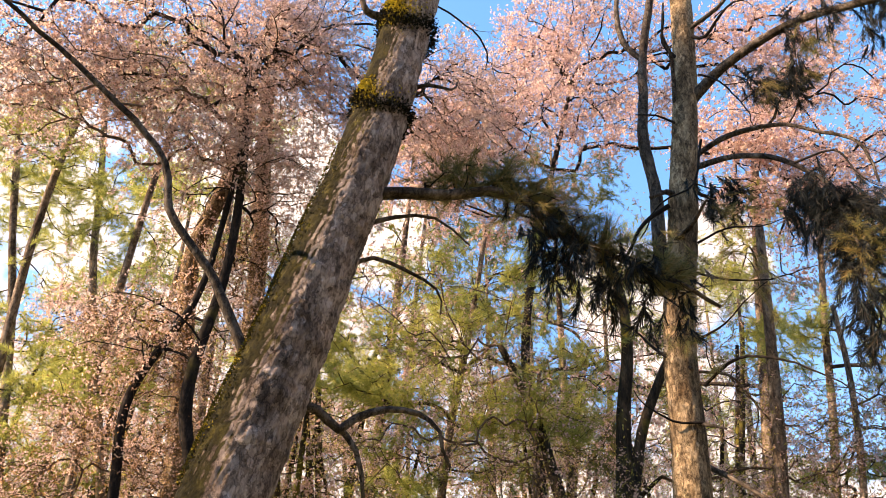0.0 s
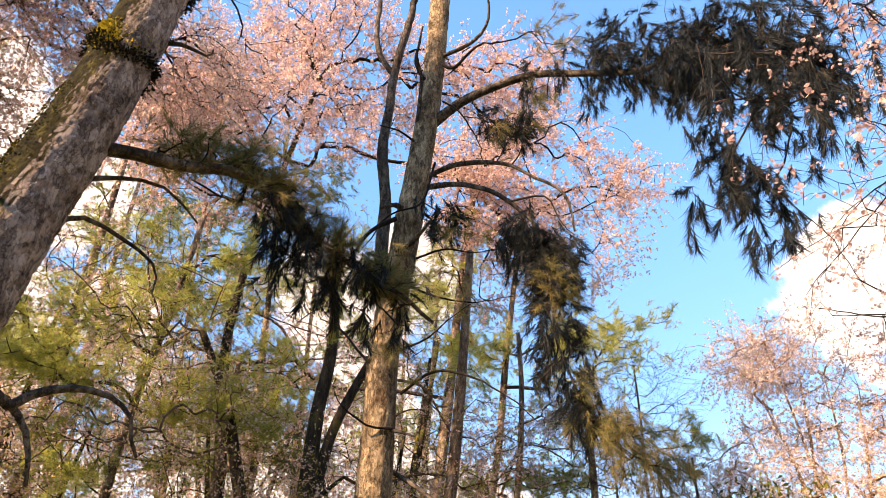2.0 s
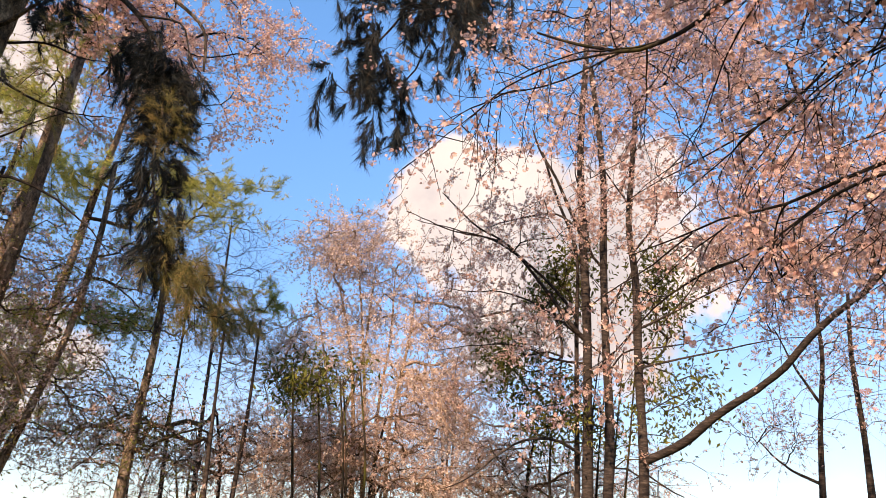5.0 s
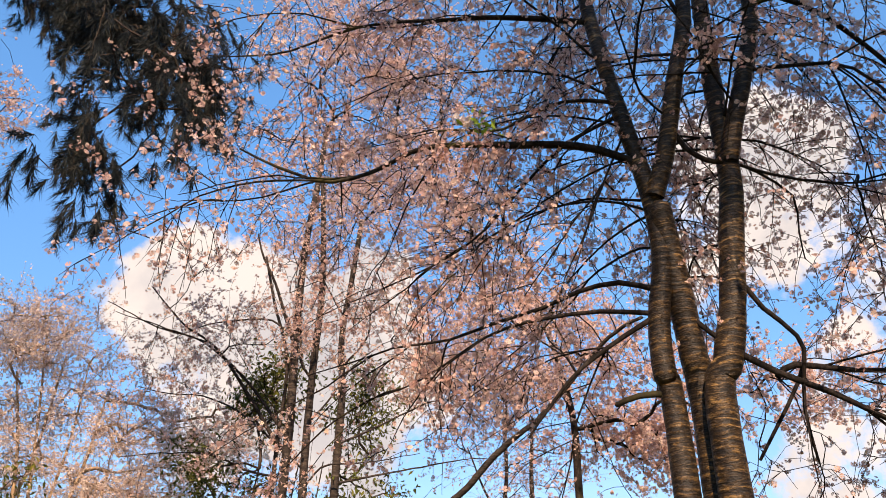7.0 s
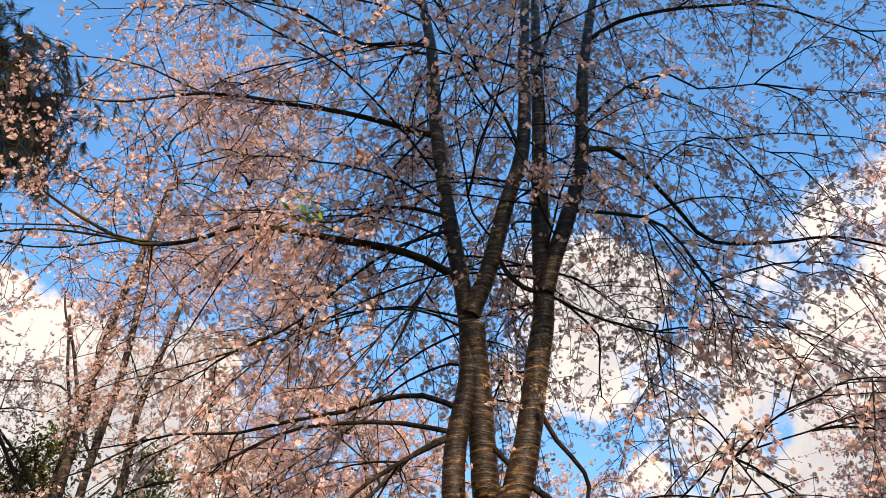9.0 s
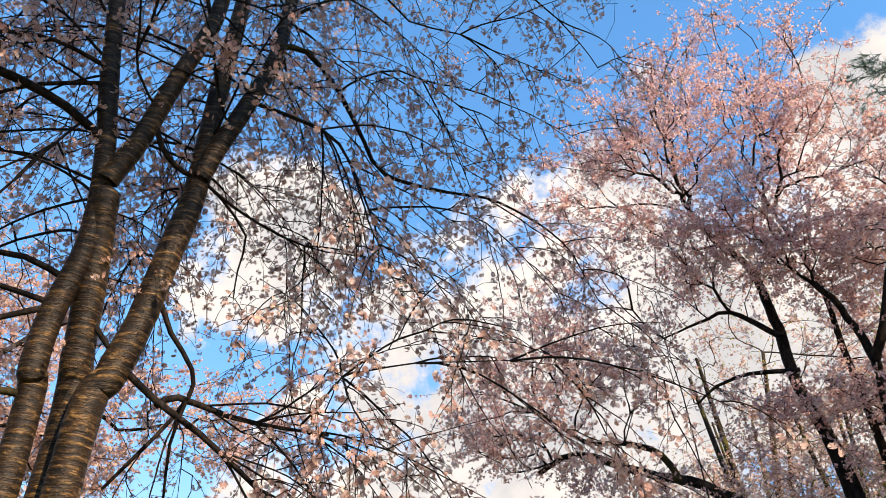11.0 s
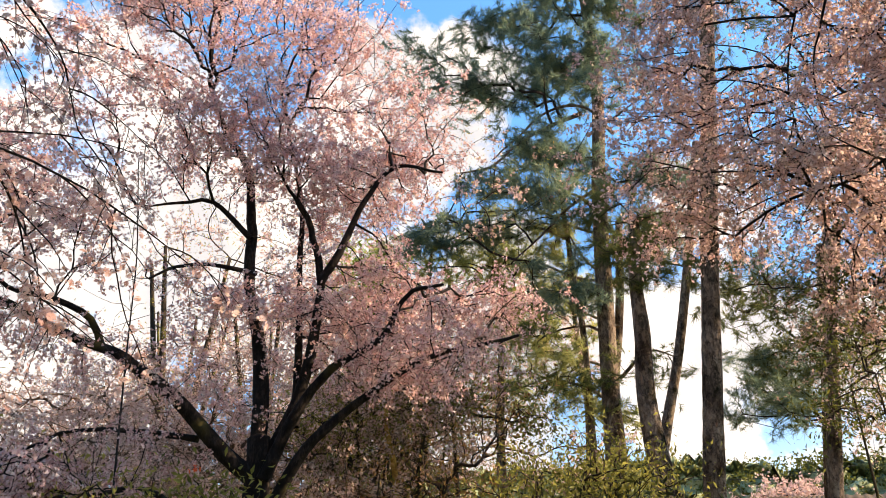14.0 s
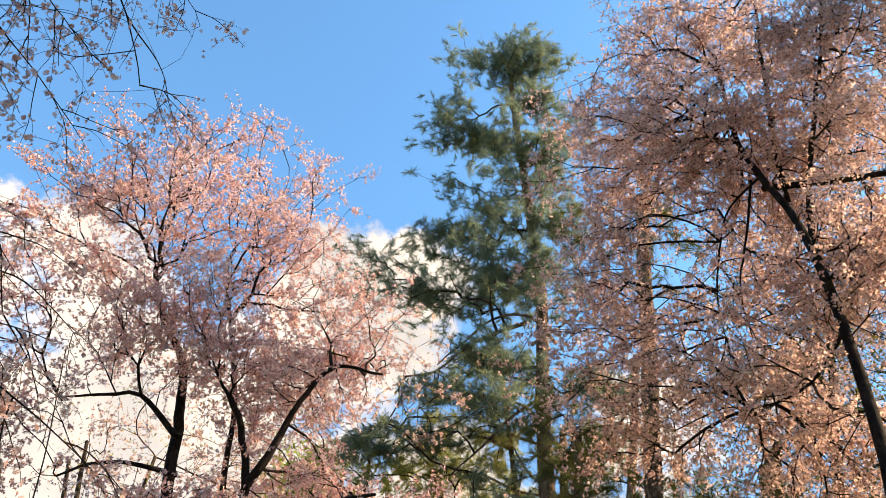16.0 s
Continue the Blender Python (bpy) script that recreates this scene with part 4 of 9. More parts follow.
# ---- tall pine with hanging boughs ----
def tall_pine():
    P = [(2.47, 7.29, 3.13), (2.49, 7.29, 3.55), (2.50, 7.28, 3.99), (2.51, 7.28, 4.59), (2.57, 7.26, 5.23), (2.68, 7.22, 6.06), (2.76, 7.19, 6.74), (2.87, 7.15, 7.63), (2.96, 7.11, 8.53), (3.02, 7.08, 9.52), (3.09, 7.05, 10.97)]
    t = Tree("pine_tree", "tall pine with furrowed bark and dark hanging boughs", "tree", (P[0][0], P[0][1], 0), RED_BARK, 5)
    t.stem(P, 0.20, 0.13, sides=72, plates=22, rough=0.15, step=0.035)
    t.limb([(2.52, 7.59, 5.53), (2.54, 7.58, 6.43), (2.56, 7.58, 6.91), (2.49, 7.60, 7.71), (2.56, 7.58, 8.54), (2.60, 7.57, 9.14), (2.78, 7.50, 10.19), (2.89, 7.46, 11.10)], 0.085, 0.045, sides=10, label="slimmer second stem", mat=GREY_PINE_BARK)
    t.limb([(2.61, 7.56, 9.04), (2.38, 7.64, 9.43), (2.31, 7.66, 9.98), (2.33, 7.65, 10.56)], 0.045, 0.03, mat=GREY_PINE_BARK)
    t.limb([(2.95, 7.13, 7.95), (3.26, 6.83, 8.23), (3.59, 6.49, 8.35), (3.95, 6.10, 8.37), (4.34, 5.61, 8.12), (4.70, 5.07, 7.84), (5.04, 4.46, 7.74), (5.30, 3.85, 7.41)], 0.07, 0.02, mat=GREY_PINE_BARK)
    t.limb([(2.87, 7.16, 6.97), (3.24, 6.89, 6.97), (3.55, 6.61, 6.78), (3.77, 6.37, 6.44), (3.88, 6.18, 6.09), (3.87, 6.07, 5.60)], 0.04, 0.015, mat=GREY_PINE_BARK)
    t.limb([(2.87, 7.16, 7.10), (3.25, 6.88, 7.27), (3.69, 6.53, 7.18), (3.96, 6.25, 6.85), (4.15, 6.00, 6.50), (4.15, 5.87, 5.98)], 0.035, 0.012, mat=GREY_PINE_BARK)
    t.limb([(2.39, 7.32, 3.93), (2.57, 7.10, 3.89), (2.72, 6.88, 3.79)], 0.03, 0.012, mat=GREY_PINE_BARK)
    t.limb([(2.67, 7.30, 3.52), (2.88, 7.11, 3.34), (3.10, 6.90, 3.10), (3.36, 6.67, 2.82), (3.45, 6.50, 2.54)], 0.025, 0.01, mat=GREY_PINE_BARK)
    t.limb([(2.72, 7.20, 6.59), (2.51, 7.07, 6.56), (2.27, 6.94, 6.38)], 0.04, 0.02, mat=GREY_PINE_BARK)
    t.limb([(2.52, 7.30, 5.97), (2.64, 6.88, 5.99), (2.68, 6.48, 6.07)], 0.04, 0.015, mat=GREY_PINE_BARK)
    t.limb([(2.77, 7.10, 7.92), (2.73, 6.90, 8.41), (2.59, 6.74, 8.71), (2.62, 6.51, 9.01)], 0.03, 0.012, mat=GREY_PINE_BARK)
    t.limb([(3.06, 6.97, 9.09), (3.39, 6.66, 9.24), (3.51, 6.44, 9.50), (3.43, 6.33, 9.79)], 0.03, 0.015, mat=GREY_PINE_BARK)
    t.limb([(3.85, 6.08, 5.96), (3.87, 5.97, 5.22), (3.84, 5.91, 4.68), (3.87, 5.79, 4.29), (3.91, 5.68, 3.77)], 0.02, 0.008, mat=GREY_PINE_BARK)
    t.limb([(2.53, 7.11, 6.40), (2.24, 7.13, 6.17), (2.03, 7.12, 5.78), (1.82, 7.10, 5.47), (1.58, 7.09, 5.34)], 0.03, 0.01, mat=DARK_BARK, wiggle=0.04)
    t.limb([(3.03, 7.01, 9.00), (3.15, 6.81, 8.77), (3.35, 6.56, 9.02), (3.55, 6.29, 8.99)], 0.025, 0.01, mat=DARK_BARK, wiggle=0.04)
    t.limb([(2.92, 7.06, 8.55), (2.70, 7.05, 8.88), (2.70, 6.94, 9.35)], 0.025, 0.012, mat=DARK_BARK, wiggle=0.04)
    t.limb([(2.64, 7.07, 4.26), (2.91, 6.82, 4.46), (3.22, 6.53, 4.34), (3.46, 6.26, 4.07), (3.64, 6.00, 3.79)], 0.018, 0.005, mat=DARK_BARK, wiggle=0.04)
    t.limb([(2.55, 7.10, 4.44), (2.26, 7.31, 4.72), (2.04, 7.48, 5.07), (1.88, 7.63, 5.24)], 0.02, 0.006, mat=DARK_BARK, wiggle=0.04)
    t.limb([(3.45, 6.00, 6.24), (3.71, 5.72, 6.22), (3.76, 5.56, 5.86), (3.81, 5.41, 5.58)], 0.014, 0.004, mat=DARK_BARK, wiggle=0.04)
    t.limb([(2.80, 7.11, 5.93), (3.04, 6.86, 5.98), (3.27, 6.60, 5.83), (3.48, 6.33, 5.85)], 0.016, 0.004, mat=DARK_BARK, wiggle=0.04)
    t.limb([(2.75, 7.13, 5.56), (2.99, 6.88, 5.36), (3.27, 6.60, 5.24), (3.57, 6.28, 5.23)], 0.014, 0.004, mat=DARK_BARK, wiggle=0.04)
    t.limb([(2.69, 7.16, 4.80), (2.90, 6.96, 4.90), (3.13, 6.74, 5.13), (3.30, 6.55, 5.21)], 0.014, 0.004, mat=DARK_BARK, wiggle=0.04)
    t.limb([(2.82, 7.10, 7.56), (2.50, 7.07, 7.69), (2.25, 7.00, 7.63)], 0.018, 0.008, mat=DARK_BARK, wiggle=0.04)
    t.limb([(3.03, 6.90, 8.22), (3.17, 6.69, 7.93), (3.29, 6.48, 7.37), (3.29, 6.33, 6.94)], 0.014, 0.005, mat=DARK_BARK, wiggle=0.04)
    t.limb([(2.60, 7.08, 3.89), (2.30, 7.09, 3.91), (2.04, 7.06, 4.04), (1.90, 7.00, 4.12)], 0.014, 0.005, mat=DARK_BARK, wiggle=0.04)
    t.limb([(2.91, 6.85, 7.16), (2.73, 6.82, 6.52), (2.34, 6.86, 6.27), (2.09, 6.84, 5.83)], 0.016, 0.006, mat=DARK_BARK, wiggle=0.04)
    t.limb([(2.61, 7.08, 5.02), (2.34, 7.07, 5.24), (2.13, 7.04, 5.24), (1.92, 7.00, 5.38)], 0.014, 0.004, mat=DARK_BARK, wiggle=0.04)
    rng = t.rng
    arm = curve_through([(4.48, 5.48, 8.27), (4.74, 5.09, 7.98), (4.96, 4.69, 7.85), (5.22, 4.19, 7.77), (5.39, 3.76, 7.28), (5.44, 3.46, 6.81)], 0.05)
    tops = arm[rng.integers(0, len(arm), 220)] + rng.normal(0, 1, (220, 3)) * (0.28, 0.28, 0.18) + np.array([0, 0, 0.12])
    side = curve_through([(3.66, 6.31, 6.39), (3.85, 6.12, 6.05), (3.95, 5.97, 5.85), (4.00, 5.85, 5.51)], 0.05)
    chain = curve_through([(3.86, 5.95, 5.47), (3.85, 5.93, 4.94), (3.84, 5.91, 4.44), (3.92, 5.82, 4.08), (3.97, 5.75, 3.85)], 0.05)
    drops = [hanging(rng, arm, 120, 0.85, (0.22, 0.22, 0.10)), hanging(rng, side, 40, 1.1, (0.12, 0.12, 0.05)), hanging(rng, chain, 80, 0.45, (0.13, 0.13, 0.05))]
    drops += [hanging(rng, np.array([(3.57, 6.49, 8.05), (3.80, 6.35, 7.87), (4.03, 6.20, 7.78)]), 16, 0.6, (0.15, 0.15, 0.05)), hanging(rng, np.array([(3.91, 6.16, 8.46), (4.14, 6.00, 8.39)]), 8, 0.5, (0.1, 0.1, 0.05)), hanging(rng, np.array([(3.01, 6.89, 6.62), (3.19, 6.80, 6.57)]), 8, 0.7, (0.12, 0.12, 0.05))]
    below = [hanging(rng, np.array([(4.29, 3.84, 5.78), (4.43, 3.70, 5.40), (4.53, 3.58, 4.97)]), 16, 0.5, (0.12, 0.12, 0.1)), hanging(rng, np.array([(4.61, 3.59, 6.41), (4.58, 3.28, 6.00), (4.49, 3.06, 5.81)]), 26, 0.9, (0.25, 0.25, 0.15)), hanging(rng, np.array([(4.16, 4.18, 7.36), (4.42, 3.93, 7.32), (4.69, 3.63, 7.11), (4.59, 3.74, 6.51)]), 34, 0.6, (0.22, 0.22, 0.12)), hanging(rng, np.array([(4.60, 4.03, 5.75), (4.69, 3.92, 5.57)]), 10, 0.8, (0.12, 0.12, 0.1)), hanging(rng, np.array([(4.70, 4.42, 6.30), (4.87, 4.23, 5.93), (5.02, 4.03, 5.63)]), 14, 0.8, (0.2, 0.2, 0.1))]
    t.branch_out(np.vstack([tops] + drops), up=0.02, tip_r=0.003, thrift=0.1)
    t.needles(SHADE_NEEDLE, TUFTS_DROP, per_tip=2, hang=1.3, along=0.10, jitter=0.05, size=1.05, label="drooping needles darkened for shade")
    t.branch_out(np.vstack(below), up=-0.05, tip_r=0.0025, max_r=0.012, thrift=0.0, roots=arm[::2])
    t.needles(SHADE_NEEDLE, TUFTS_DROP, per_tip=2, hang=1.3, along=0.12, jitter=0.05, size=1.05, label="drooping needles darkened for shade")
    green = [((3.99, 6.11, 7.96), (0.25, 0.2, 0.2), 0.5), ((3.78, 6.36, 7.56), (0.35, 0.3, 0.25), 0.8), ((3.12, 6.83, 6.22), (0.25, 0.25, 0.35), 0.6), ((2.58, 6.83, 4.65), (0.35, 0.35, 0.5), 0.7),
             ((4.38, 5.70, 3.62), (0.6, 0.5, 0.25), 1.0), ((4.61, 5.51, 3.34), (0.5, 0.5, 0.2), 0.8), ((4.13, 5.89, 3.91), (0.35, 0.35, 0.25), 0.6), ((3.09, 6.62, 5.20), (0.4, 0.4, 0.4), 0.5), ((4.30, 6.01, 9.15), (0.4, 0.4, 0.3), 0.7),
             ((3.83, 5.85, 5.15), (0.23, 0.23, 0.51), 0.6), ((3.93, 5.66, 4.03), (0.21, 0.21, 0.26), 0.5), ((4.11, 5.40, 3.61), (0.29, 0.29, 0.17), 0.7), ((4.28, 5.13, 3.22), (0.28, 0.28, 0.12), 0.6)]
    t.branch_out(inside(rng, green, 220), up=0.02, tip_r=0.003)
    t.needles(BROWN_NEEDLE, TUFTS_HANG, per_tip=2, hang=0.8, along=0.1, jitter=0.06, label="olive and brown needles")


tall_pine()


# ---- cherry with three ringed stems, close by ----
def near_cherry():
    t = Tree("cherry_tree", "young cherry with three ringed stems and sparse blossom", "tree", (3.45, -0.62, 0), CHERRY_BARK, 7)
    t.stem([(3.40, -0.50, -0.10), (3.39, -0.48, 1.20), (3.38, -0.50, 2.51), (3.34, -0.48, 2.71), (3.31, -0.49, 2.93), (3.26, -0.54, 3.19), (3.22, -0.54, 3.43), (3.18, -0.51, 3.65), (3.13, -0.46, 3.91), (3.08, -0.41, 4.21), (3.01, -0.36, 4.59), (2.91, -0.32, 5.09), (2.96, -0.20, 5.89), (3.01, -0.07, 6.69)], 0.075, 0.016, sides=24, rough=0.12, step=0.03)
    t.stem([(3.55, -0.62, -0.10), (3.52, -0.61, 1.22), (3.49, -0.64, 2.54), (3.41, -0.62, 2.81), (3.33, -0.60, 3.05), (3.26, -0.58, 3.27), (3.19, -0.56, 3.45)], 0.085, 0.055, sides=24, rough=0.12, step=0.03)
    t.stem([(3.42, -0.72, -0.10), (3.40, -0.68, 1.20), (3.38, -0.69, 2.51), (3.35, -0.75, 2.73), (3.32, -0.81, 2.97), (3.27, -0.86, 3.29), (3.24, -0.90, 3.52), (3.22, -0.91, 3.73), (3.18, -0.91, 4.02), (3.13, -0.92, 4.36), (3.08, -0.93, 4.68), (3.01, -0.93, 5.08), (3.11, -0.98, 5.83), (3.21, -1.03, 6.58)], 0.095, 0.016, sides=26, rough=0.12, step=0.03)
    t.limb([(3.18, -0.55, 3.50), (3.13, -0.62, 3.67), (3.08, -0.67, 3.85), (3.02, -0.72, 4.05), (2.95, -0.80, 4.32), (2.87, -0.82, 4.61), (2.80, -0.82, 4.92), (2.75, -0.87, 5.67), (2.70, -0.92, 6.42)], 0.046, 0.012, sides=16, rough=0.12, step=0.04, wiggle=0.004, mat=CHERRY_BARK)
    t.limb([(3.20, -0.91, 3.65), (3.16, -0.96, 3.82), (3.10, -1.04, 4.05), (3.03, -1.12, 4.33), (2.97, -1.14, 4.62), (2.88, -1.17, 4.98), (2.93, -1.32, 5.73), (2.98, -1.47, 6.48)], 0.046, 0.012, sides=16, rough=0.12, step=0.04, wiggle=0.004, mat=CHERRY_BARK)
    # limbs get the blacker bark, so their silhouette is painted, the stems not
    t.limb([(3.17, -0.50, 3.68), (3.12, -0.33, 3.76), (3.07, -0.13, 3.79), (3.03, 0.06, 3.79), (3.00, 0.28, 3.81), (2.97, 0.50, 3.81), (2.95, 0.63, 3.75), (2.93, 0.76, 3.68), (2.91, 0.94, 3.65), (2.87, 1.13, 3.70), (2.81, 1.41, 3.85)], 0.022, 0.005, mat=DARK_BARK, wiggle=0.012)
    t.limb([(2.93, 0.62, 3.74), (2.96, 0.82, 3.69), (2.98, 1.03, 3.72), (3.00, 1.23, 3.70), (3.02, 1.47, 3.69), (3.03, 1.78, 3.74)], 0.008, 0.003, mat=DARK_BARK, wiggle=0.012)
    t.limb([(3.28, -0.52, 3.06), (3.31, -0.34, 3.14), (3.34, -0.15, 3.13), (3.39, 0.03, 3.09), (3.44, 0.28, 3.06), (3.49, 0.50, 3.02), (3.54, 0.80, 3.01), (3.59, 1.04, 2.98), (3.64, 1.29, 2.96)], 0.013, 0.003, mat=DARK_BARK, wiggle=0.012)
    t.limb([(3.30, -0.50, 2.96), (3.32, -0.24, 3.01), (3.34, 0.01, 3.01), (3.38, 0.21, 3.00), (3.43, 0.41, 2.94), (3.48, 0.63, 2.83), (3.53, 0.88, 2.77)], 0.012, 0.003, mat=DARK_BARK, wiggle=0.012)
    t.limb([(3.30, -0.50, 2.96), (3.30, -0.33, 2.87), (3.29, -0.18, 2.77), (3.28, -0.07, 2.68), (3.29, 0.03, 2.57), (3.29, 0.13, 2.44)], 0.015, 0.005, mat=DARK_BARK, wiggle=0.012)
    t.limb([(3.36, -0.49, 2.61), (3.36, -0.36, 2.61), (3.36, -0.26, 2.58)], 0.016, 0.012, mat=DARK_BARK, wiggle=0.012)
    t.limb([(3.03, -0.37, 4.50), (2.99, -0.22, 4.51), (2.95, -0.08, 4.52), (2.92, 0.13, 4.55), (2.90, 0.34, 4.56), (2.87, 0.58, 4.57), (2.84, 0.82, 4.56), (2.83, 1.09, 4.49), (2.82, 1.29, 4.45), (2.79, 1.53, 4.47)], 0.016, 0.004, mat=DARK_BARK, wiggle=0.012)
    t.limb([(3.11, -0.44, 4.02), (3.05, -0.28, 4.02), (3.00, -0.15, 3.98), (2.96, -0.00, 3.89), (2.92, 0.10, 3.81), (2.87, 0.26, 3.78)], 0.011, 0.004, mat=DARK_BARK, wiggle=0.012)
    t.limb([(3.12, -0.45, 3.95), (3.17, -0.19, 3.87), (3.22, -0.00, 3.74), (3.29, 0.18, 3.59), (3.35, 0.35, 3.47), (3.40, 0.56, 3.39), (3.44, 0.80, 3.33), (3.49, 1.07, 3.27), (3.54, 1.29, 3.21)], 0.01, 0.002, mat=DARK_BARK, wiggle=0.012)
    t.limb([(3.14, -0.47, 3.88), (3.14, -0.33, 3.59), (3.14, -0.24, 3.38), (3.13, -0.15, 3.20), (3.12, -0.07, 3.03), (3.11, -0.04, 2.87)], 0.006, 0.002, mat=DARK_BARK, wiggle=0.012)
    t.limb([(2.91, -0.32, 5.09), (2.87, -0.16, 5.07), (2.83, 0.03, 4.98), (2.78, 0.21, 5.02), (2.71, 0.39, 5.10), (2.66, 0.64, 5.10)], 0.012, 0.004, mat=DARK_BARK, wiggle=0.012)
    t.limb([(3.09, -0.66, 3.83), (3.12, -0.72, 3.71), (3.14, -0.80, 3.64), (3.15, -0.87, 3.63)], 0.014, 0.012, mat=DARK_BARK, wiggle=0.012)
    t.limb([(3.35, -0.60, 2.99), (3.33, -0.68, 2.88), (3.31, -0.76, 2.79)], 0.012, 0.01, mat=DARK_BARK, wiggle=0.012)
    t.limb([(2.95, -0.80, 4.32), (2.85, -0.70, 4.52), (2.77, -0.61, 4.60), (2.68, -0.54, 4.77), (2.58, -0.50, 5.01)], 0.01, 0.004, mat=DARK_BARK, wiggle=0.012)
    t.limb([(3.08, -0.67, 3.85), (2.99, -0.55, 3.96), (2.90, -0.51, 4.11), (2.78, -0.46, 4.35), (2.66, -0.45, 4.59)], 0.007, 0.003, mat=DARK_BARK, wiggle=0.012)
    t.limb([(3.14, -0.99, 3.91), (3.03, -0.91, 3.99), (2.94, -0.86, 4.04), (2.84, -0.79, 4.17), (2.74, -0.66, 4.32), (2.66, -0.53, 4.37)], 0.006, 0.003, mat=DARK_BARK, wiggle=0.012)
    t.limb([(3.01, -1.12, 4.40), (3.06, -1.28, 4.49), (3.13, -1.50, 4.36), (3.23, -1.69, 4.18), (3.31, -1.85, 4.08), (3.37, -2.25, 4.14), (3.41, -2.65, 4.22), (3.49, -3.16, 4.13), (3.61, -3.50, 3.86)], 0.016, 0.003, mat=DARK_BARK, wiggle=0.012)
    t.limb([(3.09, -1.05, 4.08), (3.05, -1.29, 4.03), (3.01, -1.48, 3.93), (3.04, -1.66, 3.62), (3.03, -1.71, 3.44), (3.04, -1.73, 3.19)], 0.011, 0.002, mat=DARK_BARK, wiggle=0.012)
    t.limb([(2.89, -1.21, 5.17), (2.87, -1.40, 5.33), (2.86, -1.67, 5.44), (2.86, -1.98, 5.51), (2.88, -2.31, 5.58), (2.92, -2.65, 5.52), (2.97, -2.96, 5.42), (3.03, -3.22, 5.27)], 0.013, 0.003, mat=DARK_BARK, wiggle=0.012)
    t.limb([(3.20, -0.91, 3.65), (3.25, -1.09, 3.58), (3.31, -1.34, 3.53), (3.35, -1.57, 3.53), (3.40, -1.80, 3.59), (3.48, -1.92, 3.52)], 0.008, 0.002, mat=DARK_BARK, wiggle=0.012)
    t.limb([(2.98, -1.14, 4.58), (2.87, -1.38, 4.77), (2.80, -1.59, 4.80), (2.77, -1.71, 4.65), (2.71, -1.98, 4.64), (2.67, -2.26, 4.56)], 0.01, 0.002, mat=DARK_BARK, wiggle=0.012)
    t.limb([(3.11, -1.48, 4.34), (3.08, -1.60, 4.48), (3.06, -1.80, 4.60), (3.07, -2.08, 4.56), (3.10, -2.36, 4.42), (3.15, -2.50, 4.16)], 0.007, 0.002, mat=DARK_BARK, wiggle=0.012)
    t.limb([(3.01, -0.93, 5.08), (2.92, -1.10, 5.52), (2.86, -1.37, 5.85), (2.84, -1.77, 6.12), (2.89, -2.21, 6.15), (2.95, -2.68, 6.14)], 0.01, 0.003, mat=DARK_BARK, wiggle=0.012)
    t.limb([(3.34, -0.76, 2.79), (3.33, -0.93, 2.66), (3.32, -1.12, 2.55), (3.32, -1.29, 2.43), (3.32, -1.44, 2.32)], 0.018, 0.008, mat=DARK_BARK, wiggle=0.012)
    t.limb([(3.43, -0.95, 2.67), (3.43, -1.03, 2.72), (3.39, -1.24, 2.66), (3.35, -1.45, 2.63), (3.29, -1.64, 2.61)], 0.015, 0.006, mat=DARK_BARK, wiggle=0.006)
    t.limb([(3.32, -1.53, 2.65), (3.25, -1.58, 2.72), (3.16, -1.64, 2.83), (3.07, -1.71, 2.84), (2.93, -1.88, 2.86), (2.78, -2.04, 2.84), (2.63, -2.15, 2.81), (2.48, -2.26, 2.76)], 0.0055, 0.0016, mat=DARK_BARK, wiggle=0.006)
    t.limb([(3.30, -0.84, 3.13), (3.35, -0.94, 2.96), (3.39, -1.06, 2.83), (3.43, -1.07, 2.72), (3.49, -0.97, 2.55), (3.56, -0.83, 2.35)], 0.012, 0.007, mat=DARK_BARK, wiggle=0.012)
    t.limb([(3.20, -0.91, 3.65), (3.24, -1.03, 3.60), (3.30, -1.17, 3.48), (3.36, -1.17, 3.33), (3.44, -1.19, 3.22)], 0.008, 0.003, mat=DARK_BARK, wiggle=0.012)
    t.limb([(3.39, -1.06, 2.71), (3.50, -1.04, 2.54), (3.61, -1.07, 2.34)], 0.009, 0.005, mat=DARK_BARK, wiggle=0.012)
